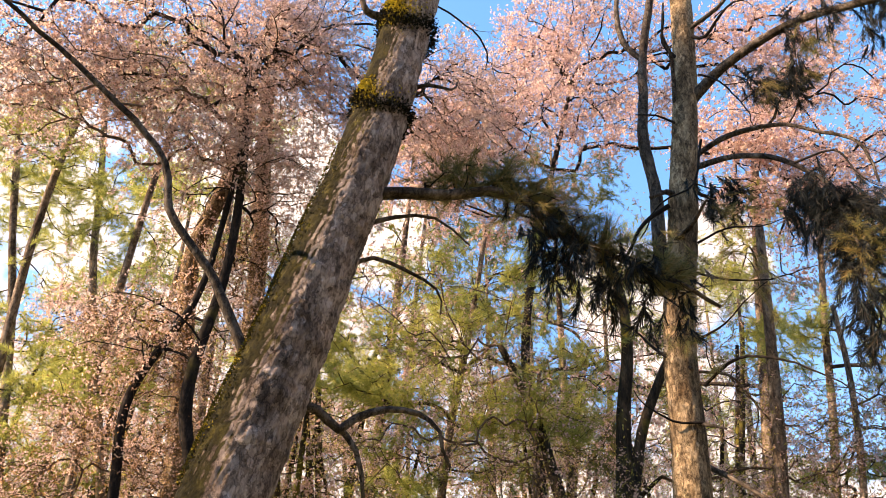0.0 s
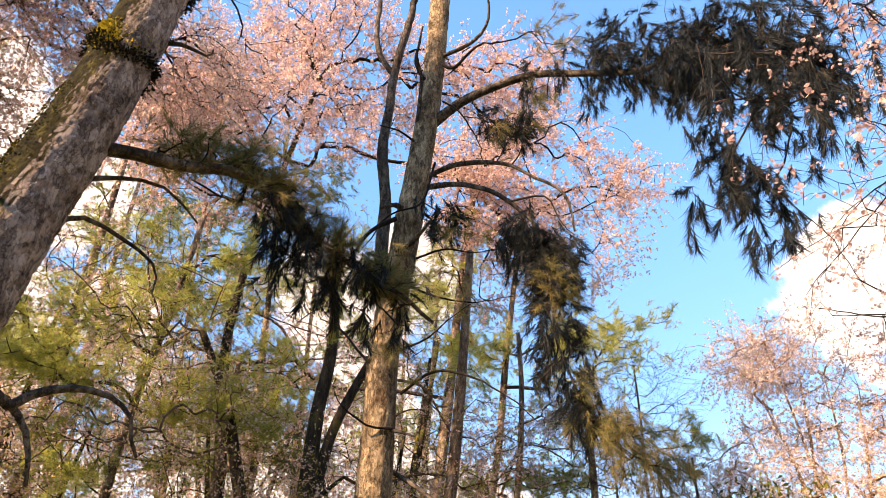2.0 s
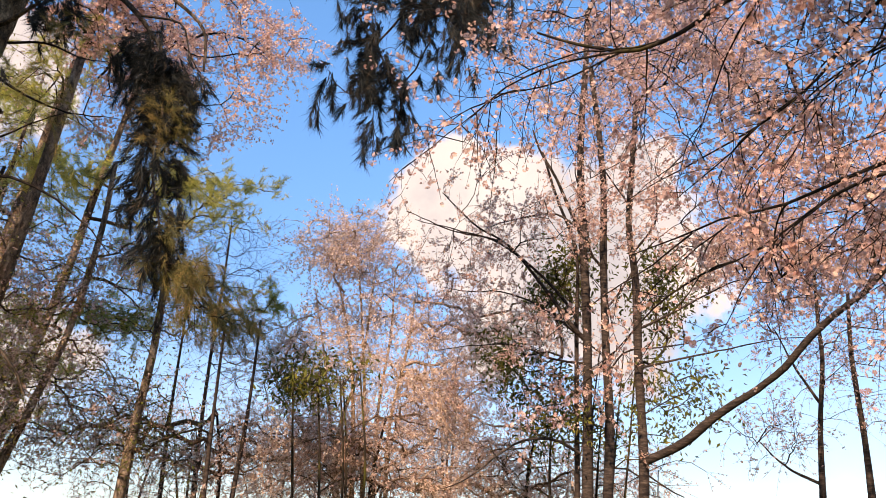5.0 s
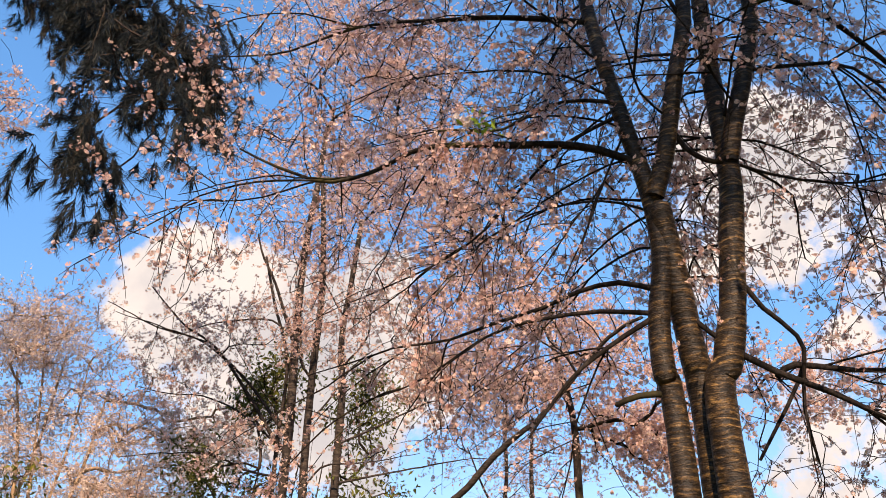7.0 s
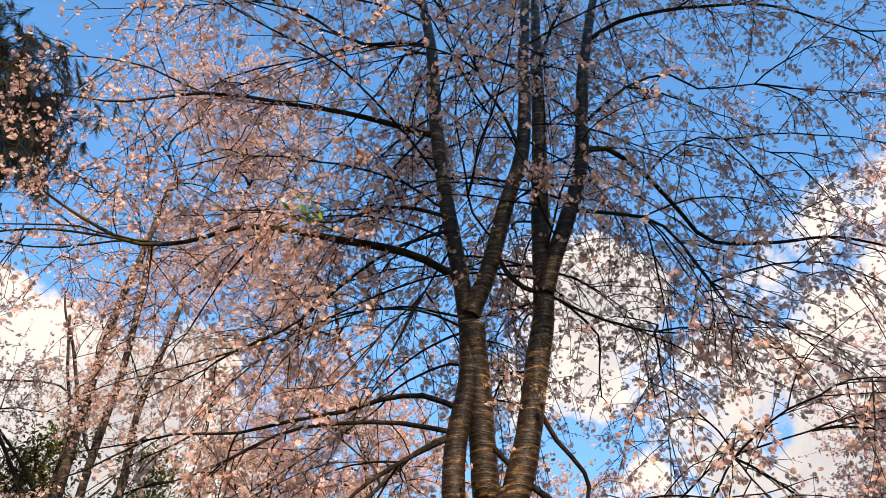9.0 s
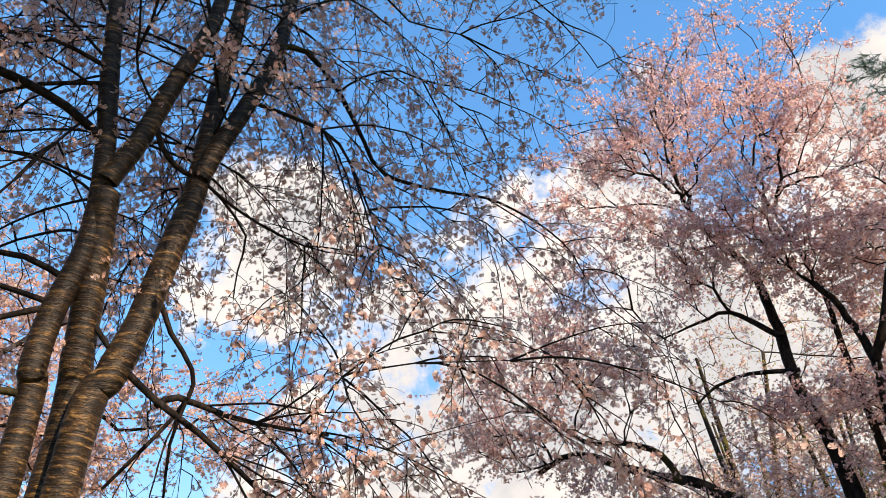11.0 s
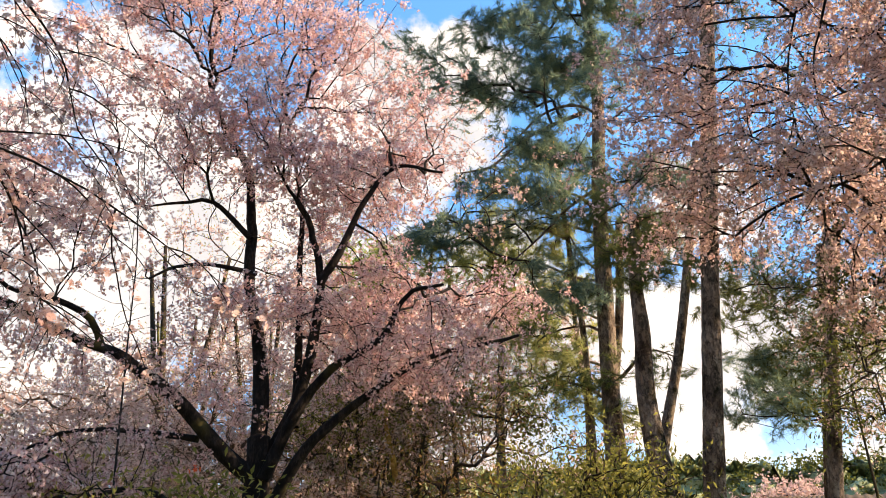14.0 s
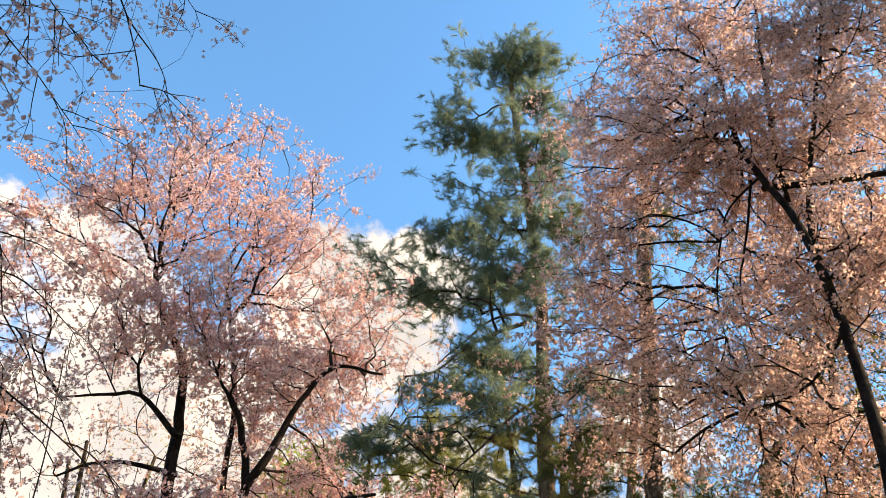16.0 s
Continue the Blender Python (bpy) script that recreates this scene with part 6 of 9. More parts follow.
crown_pine("leaning pine with thick furrowed trunk", [([(0.96, -9.24, 1.81), (1.03, -9.24, 2.36), (1.12, -9.23, 2.94), (1.17, -9.23, 3.55), (1.15, -9.23, 4.19), (1.17, -9.23, 4.87), (1.12, -9.23, 5.59)], 0.175, 0.06)], [],
           [((1.02, -9.24, 5.35), (0.7, 0.7, 0.8), 1.0)], 60, NEEDLE, 21, (0.95, -9.24, 1.29), sides=36, plates=11)
crown_pine("tall pine with layered blue-green crown", [([(1.87, -11.80, 3.37), (1.88, -11.80, 4.14), (1.86, -11.80, 5.85), (1.83, -11.80, 7.51)] + [(1.76, -11.81, 8.61), (1.73, -11.82, 9.81), (1.81, -11.81, 11.17), (1.90, -11.80, 12.72), (2.00, -11.78, 14.50), (2.06, -11.77, 16.33)], 0.17, 0.05)],
           [([(2.02, -11.78, 8.96), (2.48, -11.57, 8.69), (3.02, -11.33, 8.30), (3.44, -11.09, 7.79), (3.92, -10.80, 7.60)], 0.04, 0.012), ([(1.83, -11.80, 7.51), (2.36, -11.59, 7.07), (2.78, -11.37, 6.52), (3.17, -11.13, 6.09)], 0.03, 0.01), ([(1.95, -11.79, 8.50), (1.37, -11.85, 8.89), (0.97, -11.88, 9.18)], 0.03, 0.01)],
           [((1.65, -11.63, 16.00), (0.55, 0.55, 0.3), 0.9), ((1.36, -11.66, 14.36), (0.6, 0.6, 0.35), 1.0), ((1.24, -11.67, 12.75), (0.6, 0.6, 0.35), 0.9), ((2.67, -11.46, 16.12), (0.45, 0.45, 0.25), 0.6), ((1.58, -11.63, 10.98), (0.7, 0.7, 0.4), 0.9), ((1.88, -11.60, 9.19), (0.8, 0.8, 0.4), 0.8), ((2.31, -11.53, 8.08), (0.8, 0.8, 0.3), 0.7), ((2.05, -11.57, 15.64), (0.67, 0.67, 0.31), 1.2), ((3.53, -11.24, 14.32), (0.59, 0.59, 0.31), 0.9), ((2.93, -11.40, 13.60), (0.75, 0.75, 0.27), 1.0), ((2.08, -11.57, 13.04), (0.75, 0.75, 0.35), 1.3)]
             + [((2.83, -11.42, 12.10), (0.75, 0.75, 0.27), 1.0), ((2.62, -11.47, 11.05), (0.75, 0.75, 0.31), 1.1), ((3.75, -11.17, 10.62), (0.75, 0.75, 0.23), 0.9), ((3.81, -11.15, 9.56), (0.67, 0.67, 0.23), 0.8), ((2.34, -11.52, 10.09), (0.75, 0.75, 0.31), 1.0), ((3.04, -11.37, 9.35), (0.67, 0.67, 0.20), 0.7), ((1.51, -11.64, 12.00), (0.52, 0.52, 0.31), 0.7), ((4.21, -11.00, 10.04), (0.45, 0.45, 0.16), 0.4), ((2.76, -11.43, 8.47), (0.60, 0.60, 0.20), 0.8), ((2.21, -11.54, 8.11), (0.40, 0.40, 0.20), 0.5), ((3.22, -11.32, 7.49), (0.60, 0.60, 0.20), 0.8)]
             + [((2.52, -11.48, 7.18), (0.70, 0.70, 0.20), 0.8), ((3.65, -11.19, 6.78), (0.50, 0.50, 0.18), 0.6), ((4.31, -10.96, 6.55), (0.35, 0.35, 0.20), 0.5), ((2.80, -11.42, 6.12), (0.60, 0.60, 0.20), 0.6), ((2.32, -11.52, 5.57), (0.50, 0.50, 0.20), 0.5), ((0.99, -11.67, 7.58), (0.40, 0.40, 0.30), 0.5), ((1.07, -11.67, 6.79), (0.30, 0.30, 0.35), 0.6)],
           1750, TEAL_NEEDLE, 22, (1.96, -11.79, 1.35), forms=TUFTS_FAR, per_tip=3, size=1.35)
crown_pine("straight pine with dark trunk", [([(0.65, -9.75, 1.82), (0.59, -9.75, 2.62), (0.49, -9.75, 3.60), (0.39, -9.75, 4.59), (0.28, -9.75, 5.65), (0.14, -9.75, 6.80), (0.01, -9.74, 8.03), (-0.14, -9.73, 9.37)], 0.125, 0.09)], [],
           [((-0.08, -9.74, 8.92), (1.0, 1.0, 0.6), 1.0)], 60, NEEDLE, 23, (0.70, -9.75, 1.28), sides=28, plates=9)
crown_pine("slim pine behind the leaning trunk", [([(1.12, -10.74, 3.31), (0.86, -10.75, 4.30), (0.64, -10.75, 5.36), (0.50, -10.75, 6.16), (0.28, -10.75, 7.43)], 0.085, 0.05), ([(2.03, -12.66, 3.03), (1.93, -12.67, 4.40), (1.75, -12.69, 5.78), (1.65, -12.70, 7.28)], 0.09, 0.06)],
           [([(1.83, -12.18, 3.94), (2.19, -12.13, 4.30), (2.67, -12.05, 4.46), (2.93, -12.00, 4.34)], 0.03, 0.01), ([(1.76, -12.18, 4.97), (2.19, -12.13, 5.29), (2.70, -12.04, 5.23), (2.97, -11.99, 5.07)], 0.03, 0.01), ([(1.71, -12.19, 5.89), (2.18, -12.13, 6.43), (2.48, -12.08, 7.06)], 0.03, 0.01), ([(1.58, -11.70, 6.52), (2.10, -11.64, 7.28), (2.69, -11.53, 7.46), (3.30, -11.39, 7.53)], 0.035, 0.01), ([(1.52, -11.71, 8.42), (1.96, -11.66, 9.00), (2.60, -11.55, 8.94), (3.08, -11.45, 8.46), (3.46, -11.35, 8.07)], 0.035, 0.012), ([(1.45, -11.71, 7.38), (1.04, -11.74, 7.70), (0.65, -11.75, 7.51)], 0.03, 0.01), ([(1.72, -11.69, 4.32), (1.30, -11.73, 4.70), (0.93, -11.75, 4.58)], 0.03, 0.01)],
           [((0.85, -10.75, 5.23), (0.6, 0.6, 0.6), 1.0), ((1.89, -11.67, 4.17), (0.7, 0.7, 0.35), 0.6), ((2.66, -11.95, 4.31), (0.7, 0.7, 0.22), 0.9), ((2.78, -11.92, 5.03), (0.7, 0.7, 0.22), 0.9), ((2.46, -11.99, 5.93), (0.6, 0.6, 0.25), 0.8), ((2.26, -11.82, 6.90), (0.6, 0.6, 0.25), 0.8), ((2.92, -11.69, 7.38), (0.7, 0.7, 0.25), 0.9), ((2.60, -11.76, 8.30), (0.8, 0.8, 0.28), 1.0), ((0.97, -11.74, 7.58), (0.5, 0.5, 0.3), 0.7), ((1.03, -11.74, 4.43), (0.5, 0.5, 0.3), 0.6), ((2.26, -11.61, 3.46), (0.7, 0.7, 0.3), 0.7), ((1.32, -11.72, 3.81), (0.5, 0.5, 0.35), 0.6), ((1.09, -11.24, 6.05), (0.35, 0.35, 0.6), 0.8)], 250, NEEDLE, 24, (1.46, -10.71, 1.23), forms=TUFTS_FAR)
crown_pine("spreading pine with bright green tips", [([(3.67, -12.33, 1.92), (3.66, -12.33, 2.73), (3.68, -12.32, 3.59), (3.66, -12.33, 4.87), (3.60, -12.35, 6.14)], 0.09, 0.05), ([(2.55, -13.59, 3.16), (2.52, -13.60, 4.47), (2.66, -13.57, 6.21), (2.69, -13.57, 7.77)], 0.08, 0.03)], [],
           [((3.44, -12.39, 6.65), (1.4, 1.2, 0.5), 1.6), ((4.36, -12.12, 6.59), (0.9, 0.9, 0.4), 0.7), ((2.88, -13.03, 5.75), (1.0, 1.0, 0.5), 0.8), ((3.23, -12.95, 4.59), (1.1, 1.0, 0.5), 0.7)], 280, BRIGHT_NEEDLE, 25, (3.69, -12.32, 1.14), forms=TUFTS_FAR, size=1.15)
crown_pine("dark pine at the wood's edge", [([(-0.74, -12.69, 1.89), (-1.08, -12.65, 4.10), (-1.46, -12.59, 6.61)], 0.14, 0.08)], [],
           [((-0.52, -12.21, 5.11), (0.8, 0.8, 0.4), 0.8), ((-0.54, -12.21, 4.37), (0.9, 0.9, 0.5), 1.0), ((-0.84, -12.32, 4.29), (0.9, 0.9, 0.5), 0.8)], 190, NEEDLE, 26, (-0.65, -12.70, 1.21), forms=TUFTS_FAR, size=1.0)

crown_pine("spreading pine with olive lower boughs", [([(2.24, -12.15, 3.67), (2.27, -12.14, 5.10), (2.43, -12.12, 6.81), (2.51, -12.10, 7.88), (2.59, -12.09, 8.91)], 0.075, 0.03)],
           [([(1.67, -12.22, 6.77), (2.29, -12.14, 7.01), (2.91, -12.02, 7.35), (3.74, -11.80, 7.36)], 0.028, 0.008),
            ([(1.68, -12.22, 5.99), (2.33, -12.13, 6.12), (3.02, -11.99, 6.43), (3.73, -11.81, 6.33)], 0.028, 0.008),
            ([(1.73, -12.22, 5.26), (2.27, -12.14, 5.55), (2.77, -12.05, 5.94)], 0.028, 0.008),
            ([(1.83, -12.21, 4.57), (2.31, -12.14, 4.75), (2.90, -12.02, 4.49), (3.39, -11.90, 4.32)], 0.028, 0.008),
            ([(2.43, -12.12, 6.81), (2.92, -12.02, 7.04), (3.38, -11.91, 6.83)], 0.028, 0.008),
            ([(1.72, -12.22, 8.04), (2.23, -12.15, 8.08), (2.80, -12.05, 8.34), (3.37, -11.91, 8.13)], 0.028, 0.008)],
           [((3.17, -11.86, 7.41), (1.04, 1.04, 0.38), 0.44), ((3.59, -11.64, 6.34), (0.91, 0.91, 0.32), 0.35), ((2.68, -12.07, 6.03), (0.81, 0.81, 0.32), 0.32), ((2.27, -12.04, 6.96), (0.65, 0.65, 0.32), 0.24),
            ((3.34, -11.71, 5.22), (0.74, 0.74, 0.28), 0.27), ((2.79, -11.94, 4.51), (0.84, 0.84, 0.29), 0.34), ((1.95, -12.29, 4.18), (0.50, 0.50, 0.28), 0.20), ((1.10, -11.47, 6.27), (0.38, 0.38, 0.50), 0.27),
            ((2.37, -12.13, 5.19), (0.52, 0.52, 0.24), 0.17), ((3.86, -11.56, 7.15), (0.75, 0.75, 0.28), 0.24), ((2.97, -11.91, 8.18), (0.78, 0.78, 0.33), 0.27), ((1.87, -12.20, 7.83), (0.48, 0.48, 0.38), 0.20),
            ((4.83, -12.06, 6.86), (0.59, 0.59, 0.39), 0.24), ((4.27, -12.26, 6.47), (0.67, 0.67, 0.39), 0.28), ((5.17, -11.92, 6.42), (0.48, 0.48, 0.29), 0.15), ((3.72, -12.43, 7.11), (0.59, 0.59, 0.39), 0.24), ((4.01, -12.35, 7.77), (0.61, 0.61, 0.40), 0.24), ((3.35, -12.53, 6.48), (0.67, 0.67, 0.38), 0.28)],
           310, OLIVE_NEEDLE, 28, (2.24, -12.15, 0), forms=TUFTS_SOFT, size=1.3, per_tip=4)


crown_pine("dark pine with drooping lower boughs beyond the wood's edge", [([(-0.85, -11.82, 3.45), (-1.02, -11.79, 4.75), (-1.19, -11.77, 6.05)], 0.10, 0.06)], [],
           [((-0.19, -11.87, 4.92), (0.39, 0.39, 0.20), 0.12), ((-0.55, -11.85, 4.41), (0.46, 0.46, 0.23), 0.18), ((0.01, -11.88, 4.53), (0.31, 0.31, 0.19), 0.10), ((-0.83, -11.82, 4.85), (0.38, 0.38, 0.23), 0.15), ((-0.51, -11.85, 3.82), (0.37, 0.37, 0.22), 0.15), ((-0.44, -11.86, 5.56), (0.32, 0.32, 0.24), 0.12)], 90, TEAL_NEEDLE, 29, (-0.85, -11.82, 0), forms=TUFTS_SOFT, size=1.3, per_tip=4)


# ---- cherry leaning in from the side, seen last ----
def leaning_cherry():
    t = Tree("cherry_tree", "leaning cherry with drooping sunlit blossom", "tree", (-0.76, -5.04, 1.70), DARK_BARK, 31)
    t.stem([(-0.83, -5.33, 2.94), (-0.92, -5.43, 3.50), (-0.98, -5.53, 4.27), (-1.01, -5.64, 4.95), (-0.99, -5.78, 5.59), (-0.91, -5.95, 6.17), (-0.86, -6.11, 6.86), (-0.94, -6.23, 8.01)], 0.06, 0.016, sides=16, rough=0.25, step=0.08)
    t.limb([(-0.92, -6.03, 6.10), (-1.17, -5.86, 5.93), (-1.43, -5.66, 5.74), (-1.72, -5.43, 5.54)], 0.03, 0.02)
    t.limb([(-1.08, -6.09, 5.85), (-1.11, -6.03, 6.42), (-1.19, -5.96, 7.07), (-1.28, -5.87, 7.78), (-1.38, -5.79, 8.58)], 0.025, 0.012)
    t.limb([(-1.10, -5.98, 5.31), (-1.23, -5.92, 5.95), (-1.46, -5.81, 6.67), (-1.69, -5.69, 7.31), (-1.90, -5.56, 8.22)], 0.028, 0.012)
    t.limb([(-0.93, -6.03, 6.24), (-0.64, -6.17, 6.06), (-0.51, -6.27, 5.78), (-0.40, -6.37, 5.33), (-0.38, -6.44, 4.83)], 0.012, 0.004)
    t.limb([(-0.83, -5.95, 6.14), (-0.68, -6.06, 5.63), (-0.53, -6.15, 5.15), (-0.53, -6.22, 4.77)], 0.012, 0.004)
    t.limb([(-0.98, -5.60, 4.36), (-0.77, -5.83, 4.14), (-0.56, -6.04, 4.11), (-0.40, -6.24, 4.18)], 0.015, 0.005)
    blobs = ([((-0.04, -6.48, 7.40), (0.8, 0.8, 0.9), 2.0), ((0.44, -6.50, 5.82), (0.6, 0.6, 0.8), 1.5), ((0.12, -6.29, 4.66), (0.7, 0.7, 0.6), 1.2), ((-1.66, -5.67, 6.82), (0.8, 0.8, 0.8), 1.6), ((-0.97, -6.33, 8.72), (0.9, 0.9, 0.8), 1.6), ((-0.81, -5.96, 4.12), (0.7, 0.7, 0.6), 1.0), ((-0.55, -6.22, 5.42), (0.7, 0.7, 0.6), 1.2), ((-1.34, -5.59, 5.21), (0.6, 0.6, 0.6), 1.0), ((0.35, -6.55, 5.12), (0.8, 0.8, 0.8), 1.2), ((-0.04, -6.33, 4.48), (0.8, 0.8, 0.7), 0.7), ((0.55, -6.69, 7.81), (0.6, 0.6, 0.7), 1.0), ((0.23, -6.69, 5.73), (0.7, 0.7, 0.7), 1.2)]
             + [((-0.51, -6.41, 6.74), (0.8, 0.8, 0.7), 1.4), ((-1.20, -6.04, 6.58), (0.7, 0.7, 0.6), 1.0), ((-1.06, -5.88, 5.31), (0.6, 0.6, 0.6), 0.9), ((-0.73, -6.06, 3.83), (0.6, 0.6, 0.7), 0.9), ((-0.29, -6.44, 4.24), (0.7, 0.7, 0.6), 0.9), ((-0.86, -6.36, 8.19), (0.8, 0.8, 0.7), 1.6), ((-1.58, -6.03, 7.80), (0.8, 0.8, 0.7), 1.6), ((-2.01, -5.62, 7.26), (0.7, 0.7, 0.7), 1.2), ((-1.08, -6.20, 6.98), (0.7, 0.7, 0.6), 1.4), ((-0.30, -6.56, 6.62), (0.6, 0.6, 0.6), 1.0), ((-1.12, -6.08, 5.50), (0.6, 0.6, 0.6), 1.0), ((-1.34, -5.80, 4.76), (0.6, 0.6, 0.6), 0.8)]
             + [((-1.55, -5.83, 6.23), (0.6, 0.6, 0.5), 1.0)])
    t.branch_out(clumped(t.rng, blobs, 2000, 170, (0.2, 0.2, 0.13)), tip_r=0.0030, max_r=0.018, up=0.15, mat=DARK_BARK, thrift=0.6)
    t.blossom(5, 0.28, 10, FADED, FLOWERS_TINY, twig_mat=DARK_BARK, droop=0.6, size=1.2, along=0.2, label="drooping pink blossom")


leaning_cherry()


# ---- wood behind the tall pine ----
def many_stemmed():
    t = Tree("broadleaf_tree", "mossy many-stemmed tree with sparse blossom", "tree", (2.46, 9.78, 2.04), MOSSY_BARK, 41)
    t.stem([(2.35, 9.81, 2.73), (2.42, 9.79, 3.40), (2.47, 9.78, 4.11), (2.52, 9.77, 4.88), (2.62, 9.74, 5.63), (2.62, 9.74, 6.41), (2.46, 9.78, 7.22)], 0.17, 0.06)
    t.stem([(2.40, 9.80, 2.73), (2.57, 9.75, 3.83), (2.73, 9.71, 4.59), (2.95, 9.64, 5.16), (3.14, 9.58, 5.59)], 0.14, 0.05)
    t.stem([(2.06, 10.19, 2.75), (1.83, 10.23, 3.41), (1.63, 10.27, 4.11), (1.40, 10.30, 4.92), (0.91, 10.36, 5.98)], 0.14, 0.05)
    t.limb([(2.34, 9.81, 3.46), (2.68, 9.52, 3.79), (2.80, 9.27, 3.90)], 0.05, 0.02)
    blobs = [((0.92, 10.96, 5.95), (2.0, 1.8, 1.4), 1.4), ((1.07, 10.55, 5.67), (2.0, 1.8, 1.5), 1.5), ((3.05, 10.13, 6.88), (1.6, 1.6, 1.3), 1.0), ((0.90, 10.56, 3.94), (1.6, 1.6, 1.0), 0.9), ((4.50, 10.11, 3.96), (1.5, 1.5, 1.0), 0.8)]
    blobs += [((-1.06, 9.14, 6.11), (0.53, 0.53, 0.38), 0.35), ((-0.42, 9.19, 5.51), (0.59, 0.59, 0.44), 0.48), ((0.42, 9.39, 5.00), (0.66, 0.66, 0.44), 0.54), ((-0.46, 9.19, 4.16), (0.76, 0.76, 0.41), 0.66), ((0.80, 9.37, 4.20), (0.63, 0.63, 0.42), 0.54), ((1.54, 9.48, 4.78), (0.59, 0.59, 0.44), 0.48), ((-0.02, 9.40, 6.65), (0.64, 0.64, 0.40), 0.40), ((-0.98, 9.15, 3.85), (0.47, 0.47, 0.34), 0.35), ((1.65, 9.46, 3.91), (0.56, 0.56, 0.28), 0.32), ((3.85, 8.79, 4.82), (0.55, 0.55, 0.41), 0.48), ((4.40, 8.31, 4.54), (0.58, 0.58, 0.39), 0.54), ((3.92, 8.54, 3.87), (0.64, 0.64, 0.26), 0.40), ((4.44, 8.06, 3.84), (0.42, 0.42, 0.30), 0.35)]
    t.branch_out(inside(t.rng, blobs, 620), tip_r=0.003, mat=BROWN_TWIG)
    t.leaves(OLIVE_LEAF, LEAVES, per_tip=13, reach=0.3, size=0.5, label="small olive leaves")
    t.blossom(3, 0.4, 4, FADED, FLOWERS_TINY, size=1.3, twig_mat=BROWN_TWIG, label="faded pink blossom")


many_stemmed()


def far_cherry(label, stems, blobs, n, mat, seed, foot, per=(4, 0.4, 5), size=1.3, bark_mat=DARK_BARK, twig=None, forms=FLOWERS_FAR, tip=0.0045):
    t = Tree("cherry_tree", label, "tree", foot, bark_mat, seed, group="cherries of the wood")
    for pts, a, b in stems:
        t.stem(pts, a, b, sides=9)
    t.branch_out(clumped(t.rng, blobs, n, max(12, n // 14), (0.34, 0.34, 0.16)), tip_r=tip, mat=twig or DARK_BARK)
    t.blossom(per[0], per[1], per[2], mat, forms, size=size, twig_mat=twig, label="pink blossom")
    return t


far_cherry("tall cherry with bright pink canopy behind the pine", [([(1.77, 12.37, 4.08), (1.71, 12.38, 5.35), (1.54, 12.40, 6.55), (1.66, 12.39, 8.11), (1.90, 12.35, 9.59), (2.28, 12.29, 11.37), (2.57, 12.23, 12.87)], 0.12, 0.04)],
           [((2.60, 12.23, 13.68), (2.0, 1.8, 1.3), 2.0), ((4.13, 11.80, 12.57), (1.6, 1.6, 1.4), 1.2), ((0.07, 12.50, 11.69), (1.5, 1.5, 1.2), 0.8), ((7.45, 10.02, 10.17), (1.8, 1.8, 2.1), 1.0), ((6.54, 10.65, 13.04), (1.5, 1.5, 1.5), 1.5), ((1.66, 12.44, 10.29), (1.5, 1.5, 1.3), 1.0), ((5.63, 11.18, 8.91), (1.6, 1.6, 1.4), 1.0), ((7.26, 10.56, 9.87), (1.9, 1.9, 2.3), 0.8), ((0.58, 12.56, 9.96), (1.5, 1.5, 1.2), 0.8),
            ((-0.43, 11.49, 11.85), (1.01, 1.01, 0.90), 0.72), ((0.72, 11.48, 10.77), (1.09, 1.09, 0.76), 0.70), ((-0.35, 11.49, 10.31), (0.75, 0.75, 0.54), 0.35), ((1.85, 11.65, 11.55), (0.90, 0.90, 0.79), 0.56), ((2.80, 11.46, 11.03), (0.66, 0.66, 0.77), 0.42), ((5.39, 10.16, 12.43), (0.85, 0.85, 0.74), 0.56), ((5.31, 10.20, 9.92), (0.97, 0.97, 0.58), 0.60), ((6.54, 9.46, 10.99), (0.77, 0.77, 0.87), 0.72), ((5.67, 10.00, 9.20), (0.84, 0.84, 0.56), 0.54)], 1700, FADED, 51, (1.78, 12.37, 1.06), per=(5, 0.55, 10), size=2.1, forms=FLOWERS_TINY)
far_cherry("cherry with brownish pink twigs behind the leaning trunk", [([(-2.26, 7.68, 2.98), (-2.57, 7.58, 4.07), (-2.45, 7.62, 5.56), (-2.50, 7.60, 6.96), (-2.72, 7.52, 8.75)], 0.09, 0.04)],
           [((-2.68, 7.54, 8.97), (1.2, 1.2, 0.9), 1.5), ((-3.89, 6.99, 8.35), (1.2, 1.2, 0.9), 1.2), ((-4.81, 6.39, 7.86), (1.1, 1.1, 0.8), 0.9), ((-4.52, 7.20, 6.87), (1.0, 1.0, 0.7), 0.6), ((-2.06, 7.94, 10.33), (0.9, 0.9, 0.6), 0.7), ((-2.49, 8.13, 6.31), (1.2, 1.2, 1.0), 0.6), ((-3.00, 7.95, 4.70), (1.3, 1.3, 1.0), 0.6), ((0.03, 8.50, 8.99), (0.9, 0.9, 0.7), 0.7), ((-3.99, 8.07, 3.25), (1.2, 1.2, 0.8), 0.3)], 700, BROWN_PINK, 52, (-1.96, 7.76, 1.56), per=(4, 0.45, 7), size=1.42, forms=FLOWERS_TINY)
